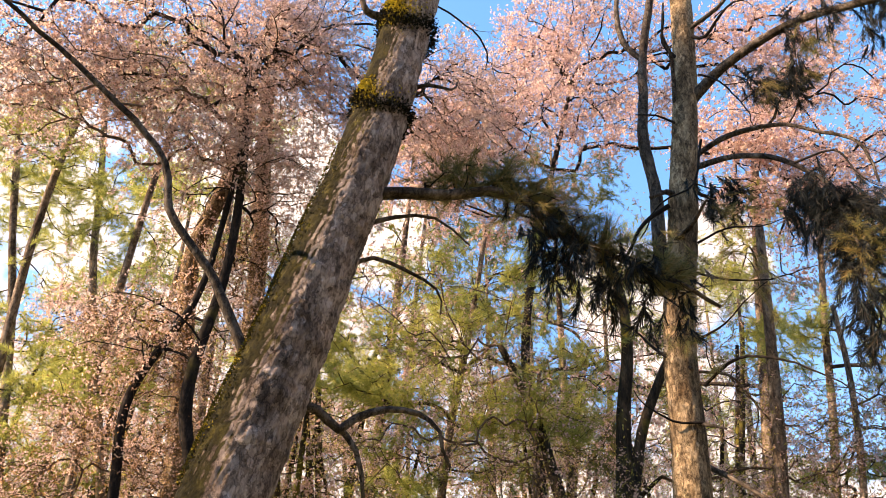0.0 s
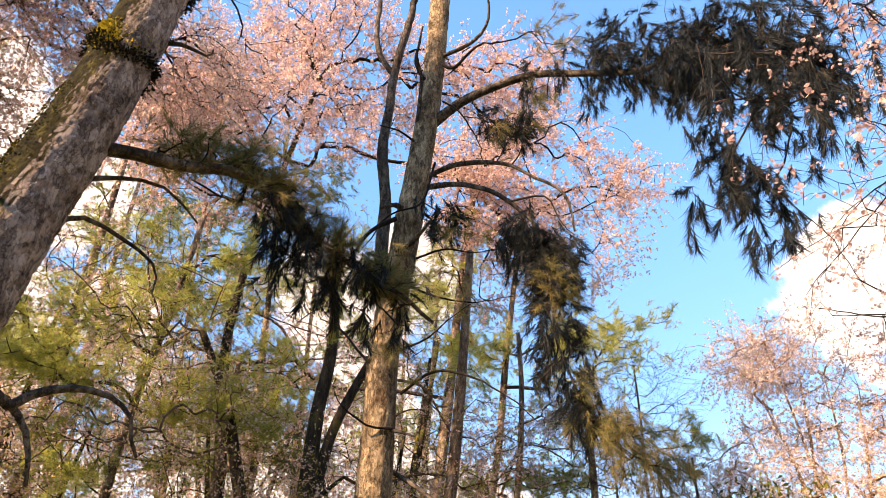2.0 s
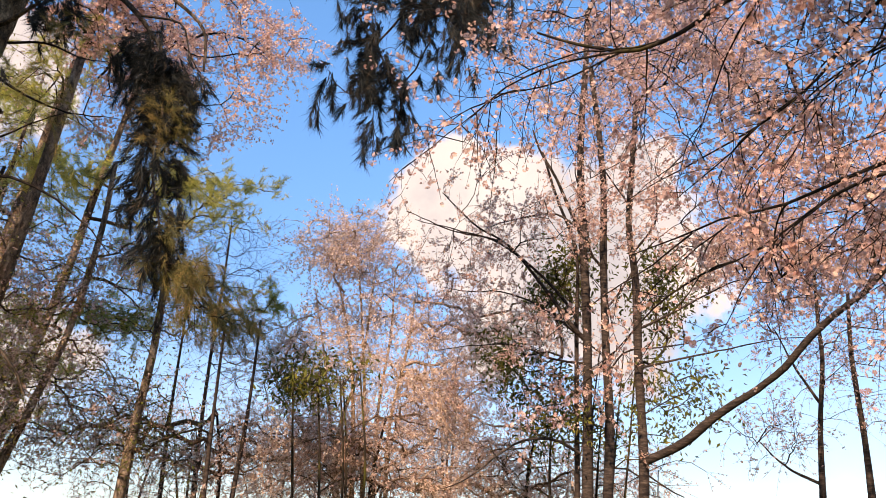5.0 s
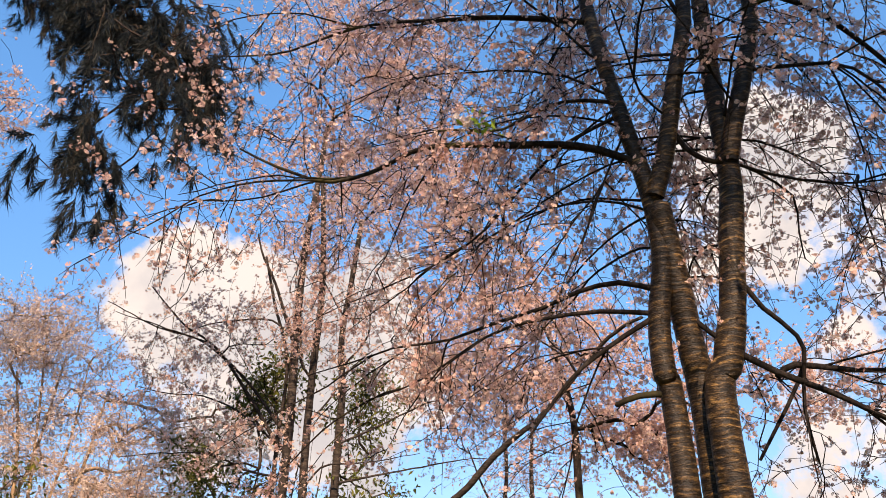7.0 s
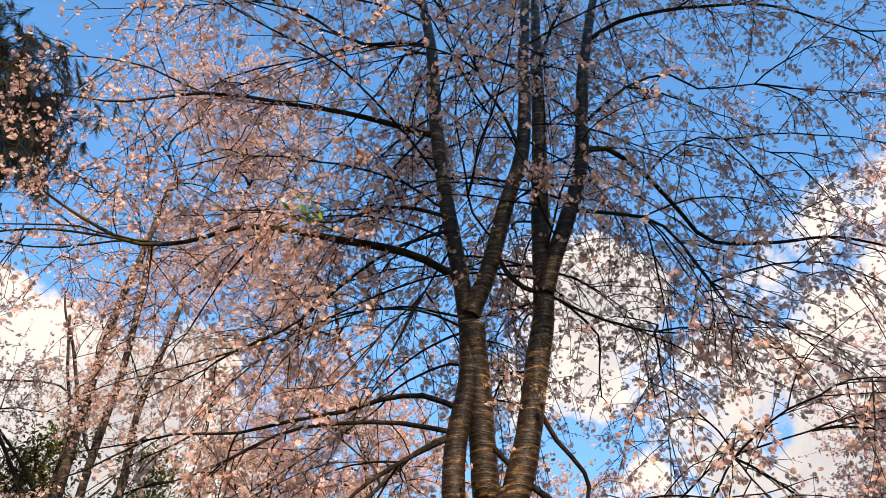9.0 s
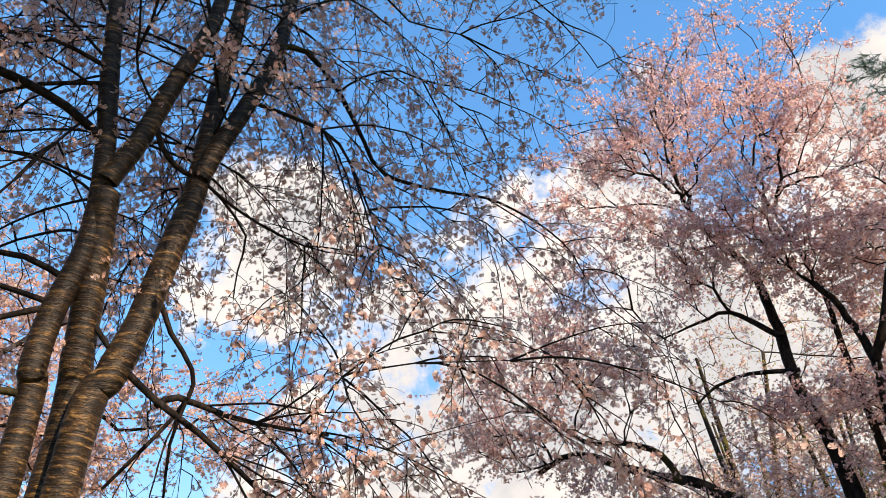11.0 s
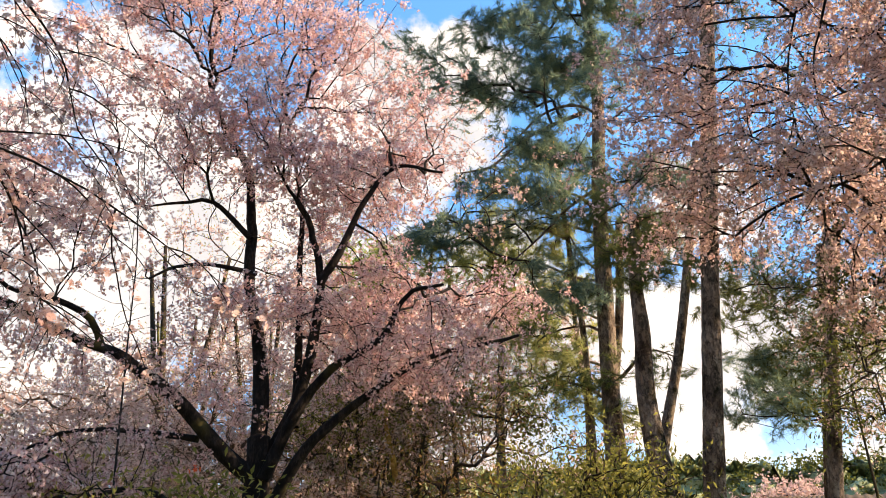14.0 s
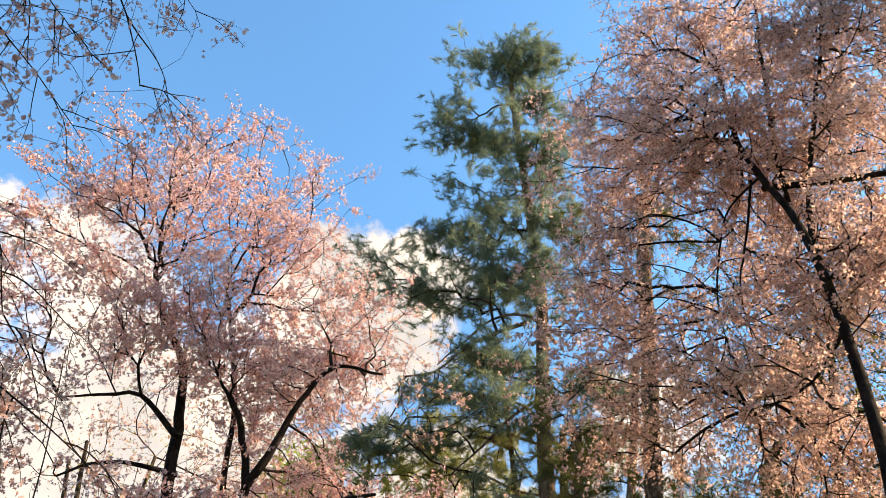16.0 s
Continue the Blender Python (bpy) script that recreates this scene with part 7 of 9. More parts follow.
pale_stems = [([(8.49, 7.12, 1.89), (8.46, 7.15, 2.95), (8.38, 7.25, 4.09), (8.21, 7.43, 5.12)], 0.06, 0.012), ([(8.49, 7.43, 1.89), (8.48, 7.43, 2.97), (8.65, 7.24, 3.97), (8.72, 7.15, 5.50)], 0.05, 0.012), ([(8.78, 6.76, 1.91), (8.78, 6.75, 3.05), (8.90, 6.60, 4.13), (8.95, 6.53, 5.01)], 0.05, 0.012),
              ([(8.61, 7.43, 1.89), (8.48, 7.59, 2.97), (8.36, 7.71, 3.96), (8.21, 7.88, 5.00)], 0.045, 0.01), ([(8.66, 7.07, 1.90), (8.62, 7.12, 3.45), (8.54, 7.21, 4.64), (8.44, 7.32, 5.73)], 0.045, 0.01), ([(8.99, 7.13, 1.91), (8.99, 7.14, 3.35), (9.06, 7.05, 4.39), (9.07, 7.03, 5.50)], 0.04, 0.01), ([(8.38, 6.94, 1.89), (7.99, 7.38, 2.60), (7.69, 7.70, 3.19), (7.48, 7.89, 3.64)], 0.04, 0.01)]
# stems, twigs and petals carry their sunlight as paler colours
far_cherry("pale cherry of many upright stems, sunlight in its colours", pale_stems,
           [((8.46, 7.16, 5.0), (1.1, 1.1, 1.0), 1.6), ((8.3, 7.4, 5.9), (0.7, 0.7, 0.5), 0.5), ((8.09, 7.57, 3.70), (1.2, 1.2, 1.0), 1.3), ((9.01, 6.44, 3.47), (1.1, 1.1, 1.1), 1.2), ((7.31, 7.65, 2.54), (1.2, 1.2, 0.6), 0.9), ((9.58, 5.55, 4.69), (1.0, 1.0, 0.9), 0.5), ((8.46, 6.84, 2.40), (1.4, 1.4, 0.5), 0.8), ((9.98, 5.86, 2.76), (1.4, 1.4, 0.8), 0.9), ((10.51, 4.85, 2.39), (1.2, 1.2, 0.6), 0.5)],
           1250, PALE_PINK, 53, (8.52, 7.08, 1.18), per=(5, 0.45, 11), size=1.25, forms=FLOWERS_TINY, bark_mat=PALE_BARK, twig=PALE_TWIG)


far_cherry("twiggy cherry with brownish pink blossom among the pines", [([(-3.07, 7.60, 3.03), (-3.15, 7.57, 4.04), (-2.75, 7.70, 5.21), (-2.65, 7.75, 6.26), (-2.63, 7.77, 7.52), (-2.64, 7.76, 9.42)], 0.07, 0.02)],
           [((-4.64, 6.52, 8.00), (0.73, 0.73, 0.40), 0.66), ((-3.85, 7.24, 8.80), (0.89, 0.89, 0.52), 0.84), ((-2.66, 7.97, 9.30), (0.88, 0.88, 0.64), 0.88), ((-1.87, 8.19, 8.60), (0.63, 0.63, 0.63), 0.64), ((-2.92, 7.45, 7.89), (0.79, 0.79, 0.50), 0.77), ((-3.92, 6.74, 7.47), (0.72, 0.72, 0.39), 0.66), ((-4.52, 6.36, 7.00), (0.49, 0.49, 0.37), 0.48), ((-2.26, 7.88, 7.36), (0.58, 0.58, 0.51), 0.56), ((-3.05, 7.40, 6.87), (0.54, 0.54, 0.34), 0.40), ((-1.80, 8.00, 7.03), (0.36, 0.36, 0.43), 0.30), ((-0.08, 8.60, 9.74), (0.52, 0.52, 0.60), 0.42), ((0.21, 8.60, 8.66), (0.74, 0.74, 0.41), 0.45)],
           1200, BROWN_PINK, 56, (-3.07, 7.60, 0), per=(5, 0.4, 9), size=1.45, forms=FLOWERS_TINY, twig=BROWN_TWIG, tip=0.003)


def overgrown_pine(stem, blobs, n, seed):
    t = Tree("pine_tree", "warm-barked pine trunk overgrown with withered brown twigs", "tree", (stem[0][0], stem[0][1], 0), RED_BARK, seed, group="pines of the wood")
    t.stem(stem, 0.15, 0.09, sides=30, plates=9, rough=0.15, step=0.08)
    t.branch_out(inside(t.rng, blobs, n), tip_r=0.003, max_r=0.012, mat=BROWN_TWIG)
    t.leaves(WITHERED_LEAF, LEAVES, per_tip=14, reach=0.16, size=0.42, label="withered brown leaves")
    t.blossom(4, 0.35, 4, BROWN_PINK, FLOWERS_TINY, size=1.1, twig_mat=BROWN_TWIG, label="brownish pink blossom")


overgrown_pine([(-2.39, 8.88, 3.2), (-2.39, 8.88, 5.27), (-2.44, 8.87, 6.23), (-2.55, 8.84, 7.37), (-2.69, 8.80, 8.53), (-2.78, 8.77, 9.72), (-2.8, 8.7, 11.0)],
               [((-2.37, 8.48, 6.44), (0.44, 0.44, 0.51), 0.42), ((-2.30, 8.50, 5.56), (0.35, 0.35, 0.42), 0.30), ((-2.75, 8.15, 5.83), (0.41, 0.41, 0.41), 0.36), ((-2.5, 8.6, 7.6), (0.4, 0.3, 0.6), 0.3)], 220, 57)
overgrown_pine([(-2.84, 8.54, 3.24), (-2.88, 8.53, 3.85), (-2.99, 8.49, 4.71), (-3.11, 8.45, 5.49), (-3.16, 8.43, 6.28), (-2.91, 8.52, 7.80), (-2.96, 8.50, 9.01)],
               [((-3.11, 8.02, 5.14), (0.33, 0.33, 0.39), 0.30), ((-2.81, 8.13, 4.51), (0.32, 0.32, 0.38), 0.30), ((-2.80, 8.13, 3.87), (0.37, 0.37, 0.37), 0.36), ((-2.98, 8.07, 3.42), (0.47, 0.47, 0.30), 0.40), ((-3.19, 7.77, 4.42), (0.43, 0.43, 0.43), 0.49), ((-3.56, 7.61, 4.93), (0.37, 0.37, 0.31), 0.30), ((-3.62, 7.58, 3.66), (0.51, 0.51, 0.34), 0.54), ((-3.81, 7.48, 3.13), (0.43, 0.43, 0.22), 0.32)], 420, 58)


def understory(label, stems, blobs, n, seed, leaf, flower_mat, per):
    t = Tree("young_tree", label, "tree", (stems[0][0][0][0], stems[0][0][0][1], 0), PINE_BARK, seed, group="young trees of the thicket")
    for pts, a, b in stems:
        t.stem(pts, a, b, sides=12, rough=0.3)
    t.branch_out(clumped(t.rng, blobs, n, max(10, n // 10), (0.24, 0.24, 0.12)), tip_r=0.003, max_r=0.014, mat=BROWN_TWIG)
    t.leaves(leaf, LEAVES, per_tip=per, reach=0.18, size=0.5, label="small leaves")
    if flower_mat:
        t.blossom(4, 0.35, 6, flower_mat, FLOWERS_TINY, size=1.2, twig_mat=BROWN_TWIG, label="faded blossom")


understory("crooked mossy tree with brown leaves and faded blossom", [([(3.59, 8.37, 2.03), (3.73, 8.30, 3.12), (3.85, 8.25, 4.20), (3.96, 8.20, 5.62), (4.04, 8.16, 6.87)], 0.11, 0.05)],
           [((2.26, 9.24, 3.56), (0.50, 0.50, 0.38), 0.48), ((2.31, 9.02, 2.68), (0.42, 0.42, 0.36), 0.42), ((2.74, 8.90, 2.95), (0.37, 0.37, 0.43), 0.42), ((2.64, 8.72, 2.17), (0.46, 0.46, 0.23), 0.32), ((3.83, 8.70, 3.87), (0.41, 0.41, 0.41), 0.36), ((3.86, 8.69, 3.06), (0.40, 0.40, 0.40), 0.36), ((3.85, 8.47, 2.34), (0.38, 0.38, 0.32), 0.30)], 300, 421, OLIVE_LEAF, BROWN_PINK, 14)
understory("slim leaning tree with brown leaves and faded blossom", [([(4.33, 8.46, 2.06), (4.51, 8.36, 2.83), (4.68, 8.27, 3.65), (4.78, 8.21, 4.84), (4.78, 8.21, 5.80)], 0.06, 0.03)],
           [((4.75, 8.46, 4.13), (0.43, 0.43, 0.43), 0.36), ((4.75, 8.46, 3.27), (0.49, 0.49, 0.42), 0.42), ((5.31, 8.35, 4.85), (0.46, 0.46, 0.38), 0.30), ((5.21, 8.18, 2.47), (0.41, 0.41, 0.34), 0.30), ((4.19, 8.75, 4.84), (0.44, 0.44, 0.36), 0.30), ((5.82, 7.99, 4.40), (0.38, 0.38, 0.38), 0.25), ((4.43, 8.40, 2.44), (0.39, 0.39, 0.33), 0.30)], 210, 422, WITHERED_LEAF, BROWN_PINK, 9)
understory("trunk wrapped in dark ivy", [([(5.28, 7.65, 2.07), (5.30, 7.63, 2.70), (5.34, 7.60, 3.37), (5.35, 7.60, 3.93), (5.34, 7.60, 4.82)], 0.07, 0.04)],
           [((5.20, 7.46, 2.42), (0.18, 0.18, 0.39), 0.17), ((5.22, 7.44, 3.06), (0.19, 0.19, 0.40), 0.17), ((5.24, 7.43, 3.74), (0.16, 0.16, 0.41), 0.14), ((5.23, 7.43, 4.46), (0.13, 0.13, 0.35), 0.09), ((5.13, 7.51, 2.18), (0.25, 0.25, 0.19), 0.12)], 170, 423, LEAF, None, 12)


def thin_trees():
    t = Tree("bare_tree", "bare young tree with fine bluish twigs", "tree", (7.75, 9.26, 1.09), GREY_BARK, 71)
    t.stem([(7.64, 9.35, 1.83), (7.61, 9.38, 2.95), (7.61, 9.38, 4.32), (7.63, 9.36, 5.25), (7.63, 9.36, 6.22)], 0.05, 0.012, sides=8)
    t.stem([(7.46, 9.87, 1.82), (7.43, 9.90, 3.11), (7.43, 9.90, 4.52), (7.41, 9.92, 5.27)], 0.045, 0.012, sides=8)
    t.branch_out(inside(t.rng, [((7.69, 9.31, 5.64), (0.8, 0.8, 0.9), 1.0), ((7.32, 9.60, 4.64), (0.7, 0.7, 0.8), 0.5), ((8.04, 9.01, 4.02), (0.8, 0.8, 0.7), 0.5)], 240), tip_r=0.0025, up=0.1, mat=GREY_BARK)
    t.sprays(3, 0.5, -0.2, GREY_BARK, 0.5, 0.0018)
    t = Tree("bare_tree", "thin bare stem before the pale cherry", "tree", (5.95, 7.12, 0), GREY_BARK, 73)
    t.stem([(5.95, 7.12, 2.07), (5.94, 7.13, 2.84), (5.94, 7.14, 3.95)], 0.035, 0.015, sides=8)
    t = Tree("bare_tree", "thin bare stem before the pale cherry", "tree", (6.46, 7.21, 0), GREY_BARK, 74)
    t.stem([(6.46, 7.21, 2.10), (6.50, 7.18, 2.90), (6.51, 7.16, 4.06)], 0.04, 0.015, sides=8)
    t = Tree("cherry_tree", "slim young cherry with sparse blossom", "tree", (11.93, 1.77, 1.38), GREY_BARK, 72)
    t.stem([(11.95, 1.70, 2.09), (11.96, 1.60, 3.14), (11.98, 1.45, 4.10), (11.98, 1.43, 4.68), (11.98, 1.38, 5.46)], 0.065, 0.02, sides=9)
    t.limb([(11.97, 1.53, 3.45), (11.92, 1.85, 4.12), (11.90, 2.02, 4.65)], 0.025, 0.008)
    t.stem([(12.41, 1.14, 2.12), (12.41, 1.11, 3.02), (12.41, 1.11, 3.66), (12.41, 1.10, 4.32), (12.42, 1.02, 5.18)], 0.07, 0.025, sides=9)
    t.limb([(11.95, 1.64, 2.38), (11.89, 2.03, 2.61), (11.82, 2.43, 3.00)], 0.025, 0.008)
    t.branch_out(inside(t.rng, [((11.97, 1.55, 4.78), (1.2, 1.2, 1.1), 1.0), ((12.02, 0.99, 4.06), (0.9, 0.9, 1.0), 0.6), ((11.87, 2.19, 3.16), (0.8, 0.8, 0.6), 0.5)], 230), tip_r=0.003, mat=GREY_BARK)
    t.blossom(4, 0.4, 3, FADED, FLOWERS_FAR, size=0.9, label="sparse pink blossom")


thin_trees()
far_cherry("low brownish cherry scrub under the pale cherry", [([(6.9, 8.0, 1.2), (6.9, 8.0, 2.2), (6.8, 8.1, 3.0)], 0.04, 0.015), ([(8.0, 6.4, 1.2), (8.0, 6.4, 2.2), (8.1, 6.3, 3.0)], 0.04, 0.015), ([(9.6, 5.0, 1.2), (9.6, 5.0, 2.2), (9.7, 4.9, 3.0)], 0.04, 0.015)],
           [((6.6, 7.9, 2.5), (1.0, 0.9, 0.5), 1.0), ((7.6, 6.9, 2.5), (1.0, 0.9, 0.55), 1.2), ((8.6, 5.9, 2.4), (1.0, 0.9, 0.5), 1.1), ((9.5, 4.9, 2.4), (0.9, 0.9, 0.5), 0.9), ((5.6, 8.6, 2.6), (1.0, 0.9, 0.5), 0.8), ((10.2, 3.6, 2.3), (0.9, 0.9, 0.4), 0.4)], 700, BROWN_PINK, 59, (7.6, 6.9, 0), per=(4, 0.4, 6), size=1.2, forms=FLOWERS_TINY, twig=BROWN_TWIG)
far_cherry("far cherry beyond the ringed stems", [([(12.07, 0.36, 3.84), (12.07, 0.35, 5.12), (12.05, 0.62, 6.57)], 0.1, 0.04)],
           [((12.05, 0.64, 6.27), (1.8, 1.8, 1.3), 1.5), ((11.70, 2.77, 9.22), (1.8, 1.8, 1.3), 1.0), ((11.73, -3.12, 5.14), (1.2, 1.2, 0.8), 0.6), ((12.08, -0.62, 5.06), (1.5, 1.5, 0.9), 0.8), ((11.50, 3.45, 13.02), (1.6, 1.6, 1.2), 1.0)], 620, FADED, 54, (12.05, 0.55, 1.34), per=(5, 0.5, 13), size=2.18, forms=FLOWERS_TINY)
far_cherry("small cherry behind the quarry edge thicket", [([(4.16, -11.13, 1.53), (4.13, -11.14, 2.64)], 0.08, 0.04)],
           [((6.56, -9.93, 2.93), (1.6, 1.6, 0.9), 1.2), ((5.47, -10.57, 3.43), (1.6, 1.6, 1.2), 1.2), ((8.32, -8.49, 2.56), (1.4, 1.4, 0.6), 0.9), ((7.51, -9.23, 2.45), (1.4, 1.4, 0.5), 0.9), ((7.97, -8.83, 3.33), (1.2, 1.2, 0.7), 0.9), ((8.87, -7.89, 2.18), (1.2, 1.2, 0.5), 0.8), ((8.99, -7.75, 2.94), (1.2, 1.2, 0.6), 0.8), ((8.52, -8.29, 3.13), (1.1, 1.1, 0.6), 0.8), ((7.11, -8.91, 2.77), (1.0, 1.0, 0.7), 0.8),
            ((5.68, -7.11, 2.79), (0.41, 0.41, 0.29), 0.35), ((5.35, -7.37, 3.29), (0.36, 0.36, 0.30), 0.30), ((5.31, -7.15, 2.33), (0.34, 0.34, 0.28), 0.30), ((5.81, -6.74, 2.31), (0.39, 0.39, 0.28), 0.35), ((4.66, -8.05, 2.62), (0.31, 0.31, 0.37), 0.30), ((4.39, -8.42, 3.55), (0.39, 0.39, 0.33), 0.30), ((4.29, -8.02, 2.20), (0.35, 0.35, 0.24), 0.24), ((3.43, -8.84, 3.68), (0.39, 0.39, 0.26), 0.24), ((6.05, -6.52, 2.84), (0.34, 0.34, 0.28), 0.30)], 1350, BROWN_PINK, 55, (4.17, -11.12, 1.17), per=(4, 0.45, 9), size=1.47, forms=FLOWERS_TINY, twig=BROWN_TWIG)

crown_pine("slender pines in the hazy wood", [([(-4.99, 12.00, 3.69), (-5.43, 11.81, 5.38), (-5.97, 11.55, 7.47), (-6.29, 11.38, 9.47), (-6.75, 11.11, 11.97)], 0.09, 0.05), ([(-6.39, 11.32, 4.29), (-6.79, 11.09, 6.36), (-7.20, 10.83, 8.09), (-7.69, 10.48, 10.61)], 0.09, 0.05), ([(-5.87, 11.60, 3.57), (-5.79, 11.64, 4.94), (-5.80, 11.63, 6.26), (-6.00, 11.53, 7.80)], 0.06, 0.03)], [],
           [((-6.32, 11.36, 8.48), (1.4, 1.4, 0.9), 1.2), ((-7.16, 10.85, 9.04), (1.3, 1.3, 0.8), 1.0), ((-6.19, 11.43, 5.96), (1.4, 1.4, 0.8), 1.0), ((-6.00, 11.53, 11.53), (1.4, 1.4, 0.9), 1.2), ((-7.43, 10.67, 10.80), (1.4, 1.4, 0.9), 0.9), ((-4.47, 12.21, 10.88), (1.3, 1.3, 0.9), 0.7), ((-6.00, 11.53, 4.37), (1.2, 1.2, 0.7), 0.5)], 560, BRIGHT_NEEDLE, 61, (-4.30, 12.27, 0.82), forms=TUFTS_SOFT, size=1.1, per_tip=4)
crown_pine("pine with yellow-green lower boughs", [([(5.23, 11.90, 4.15), (5.41, 11.82, 5.93), (5.66, 11.70, 8.55), (5.95, 11.56, 11.02)], 0.12, 0.07), ([(6.04, 11.51, 4.11), (6.22, 11.42, 5.38), (6.38, 11.33, 6.98), (6.62, 11.19, 8.89)], 0.08, 0.05)], [],
           [((-1.36, 12.93, 6.50), (1.6, 1.6, 0.7), 1.2), ((0.87, 12.97, 7.88), (1.3, 1.3, 0.7), 0.8), ((2.28, 12.80, 6.21), (1.0, 1.0, 0.5), 0.7), ((6.04, 11.51, 8.82), (1.6, 1.6, 0.9), 1.2), ((6.59, 11.20, 6.54), (1.4, 1.4, 0.8), 0.8), ((7.15, 9.69, 6.68), (0.8, 0.8, 0.7), 0.7), ((7.45, 9.46, 4.88), (1.0, 1.0, 0.6), 0.8),
            ((4.62, 10.61, 7.84), (0.59, 0.59, 0.34), 0.28), ((4.75, 10.33, 6.23), (0.48, 0.48, 0.32), 0.24), ((5.28, 9.73, 5.27), (0.55, 0.55, 0.31), 0.28), ((6.07, 8.66, 6.12), (0.48, 0.48, 0.32), 0.24), ((5.84, 9.99, 7.82), (0.53, 0.53, 0.36), 0.24), ((5.99, 8.47, 4.78), (0.46, 0.46, 0.27), 0.21), ((4.88, 9.49, 4.00), (0.43, 0.43, 0.29), 0.24), ((6.39, 7.80, 4.17), (0.37, 0.37, 0.22), 0.15), ((5.56, 8.88, 4.10), (0.44, 0.44, 0.29), 0.24)], 760, BRIGHT_NEEDLE, 62, (4.82, 12.07, 1.20), forms=TUFTS_SOFT, size=1.1, per_tip=4)


crown_pine("spreading olive pine behind the leaning trunk", [([(0.1, 11.4, 2.6), (0.2, 11.3, 4.6), (0.5, 11.1, 6.6), (0.7, 11.0, 8.2)], 0.10, 0.04), ([(1.4, 11.2, 2.6), (1.5, 11.2, 4.2), (1.6, 11.1, 6.0)], 0.06, 0.03)], [],
           [((0.19, 10.50, 6.47), (0.86, 0.86, 0.34), 0.40), ((-0.98, 10.25, 5.24), (0.80, 0.80, 0.32), 0.40), ((1.75, 10.66, 6.06), (0.94, 0.94, 0.39), 0.49), ((1.06, 10.55, 7.13), (0.80, 0.80, 0.31), 0.32), ((-0.46, 10.19, 5.93), (0.66, 0.66, 0.29), 0.28), ((2.23, 10.26, 5.24), (0.64, 0.64, 0.32), 0.32),
            ((0.71, 10.38, 5.37), (0.73, 0.73, 0.28), 0.32), ((-1.35, 10.41, 6.35), (0.51, 0.51, 0.30), 0.21), ((-0.07, 10.50, 4.71), (0.88, 0.88, 0.28), 0.39), ((1.56, 10.69, 4.84), (0.73, 0.73, 0.24), 0.27),
            ((-0.88, 10.85, 6.20), (0.54, 0.54, 0.31), 0.28), ((0.01, 10.68, 5.97), (0.55, 0.55, 0.31), 0.28), ((1.07, 11.02, 6.89), (0.52, 0.52, 0.35), 0.24), ((1.83, 10.41, 5.87), (0.49, 0.49, 0.29), 0.21), ((-0.37, 10.68, 5.09), (0.52, 0.52, 0.26), 0.24), ((0.73, 10.45, 5.03), (0.45, 0.45, 0.26), 0.21), ((1.74, 10.12, 4.76), (0.45, 0.45, 0.26), 0.21), ((-0.42, 10.28, 4.09), (0.41, 0.41, 0.24), 0.21)], 520, BRIGHT_NEEDLE, 63, (0.1, 11.4, 0), forms=TUFTS_SOFT, size=1.1, per_tip=4)
crown_pine("pale hazy pine at the wood's edge", [([(-5.6, 9.6, 2.6), (-5.7, 9.4, 5.0), (-5.8, 9.3, 7.4), (-5.7, 9.3, 10.2)], 0.09, 0.04), ([(-4.6, 10.1, 2.6), (-4.7, 10.0, 5.2), (-4.6, 9.9, 8.4), (-4.4, 10.0, 11.4)], 0.08, 0.04)], [],
           [((-5.70, 8.82, 8.05), (0.73, 0.73, 0.32), 0.36), ((-5.06, 9.54, 7.39), (0.67, 0.67, 0.33), 0.32), ((-5.36, 8.91, 6.52), (0.61, 0.61, 0.34), 0.36), ((-4.91, 9.39, 5.35), (0.75, 0.75, 0.34), 0.45), ((-4.99, 9.13, 4.55), (0.49, 0.49, 0.28), 0.28), ((-5.08, 9.53, 9.92), (0.93, 0.93, 0.42), 0.45),
            ((-4.50, 10.04, 10.95), (0.90, 0.90, 0.40), 0.36), ((-4.25, 9.71, 4.72), (0.60, 0.60, 0.30), 0.32), ((-4.20, 10.17, 7.22), (0.61, 0.61, 0.35), 0.28)], 330, BRIGHT_NEEDLE, 64, (-5.5, 9.7, 0), forms=TUFTS_SOFT, size=1.1, per_tip=4)


# ---- the wood all round: a few kinds of tree, each standing many times ----
def wood_pine(seed, height, mat):
    t = Tree("pine_tree", "slender pine of the wood with tufted boughs", "tree", (0, 0, 0), PINE_BARK, seed, group="trees of the wood")
    rng = t.rng
    top = rng.normal(0, 0.35, 2)
    P = t.stem([(0, 0, -0.2), (top[0] * 0.2, top[1] * 0.3, height * 0.3), (top[0] * 0.7, top[1] * 0.6, height * 0.65), (top[0], top[1], height)], 0.15, 0.03, grounded=False, sides=9, step=0.4)
    blobs = []
    for k in range(13):
        z = height * (0.32 + 0.66 * k / 12)
        a, reach = rng.uniform(0, 6.28), (height * 0.17) * (1.1 - 0.6 * k / 12)
        blobs.append(((math.cos(a) * reach + top[0] * z / height, math.sin(a) * reach + top[1] * z / height, z), (0.9, 0.9, 0.4), 1.0))
    t.branch_out(inside(rng, blobs, 190), tip_r=0.005, up=0.1)
    t.needles(mat, TUFTS_FAR, per_tip=5, along=0.2, size=1.5, jitter=0.12, label="tufted green needles")
    return t


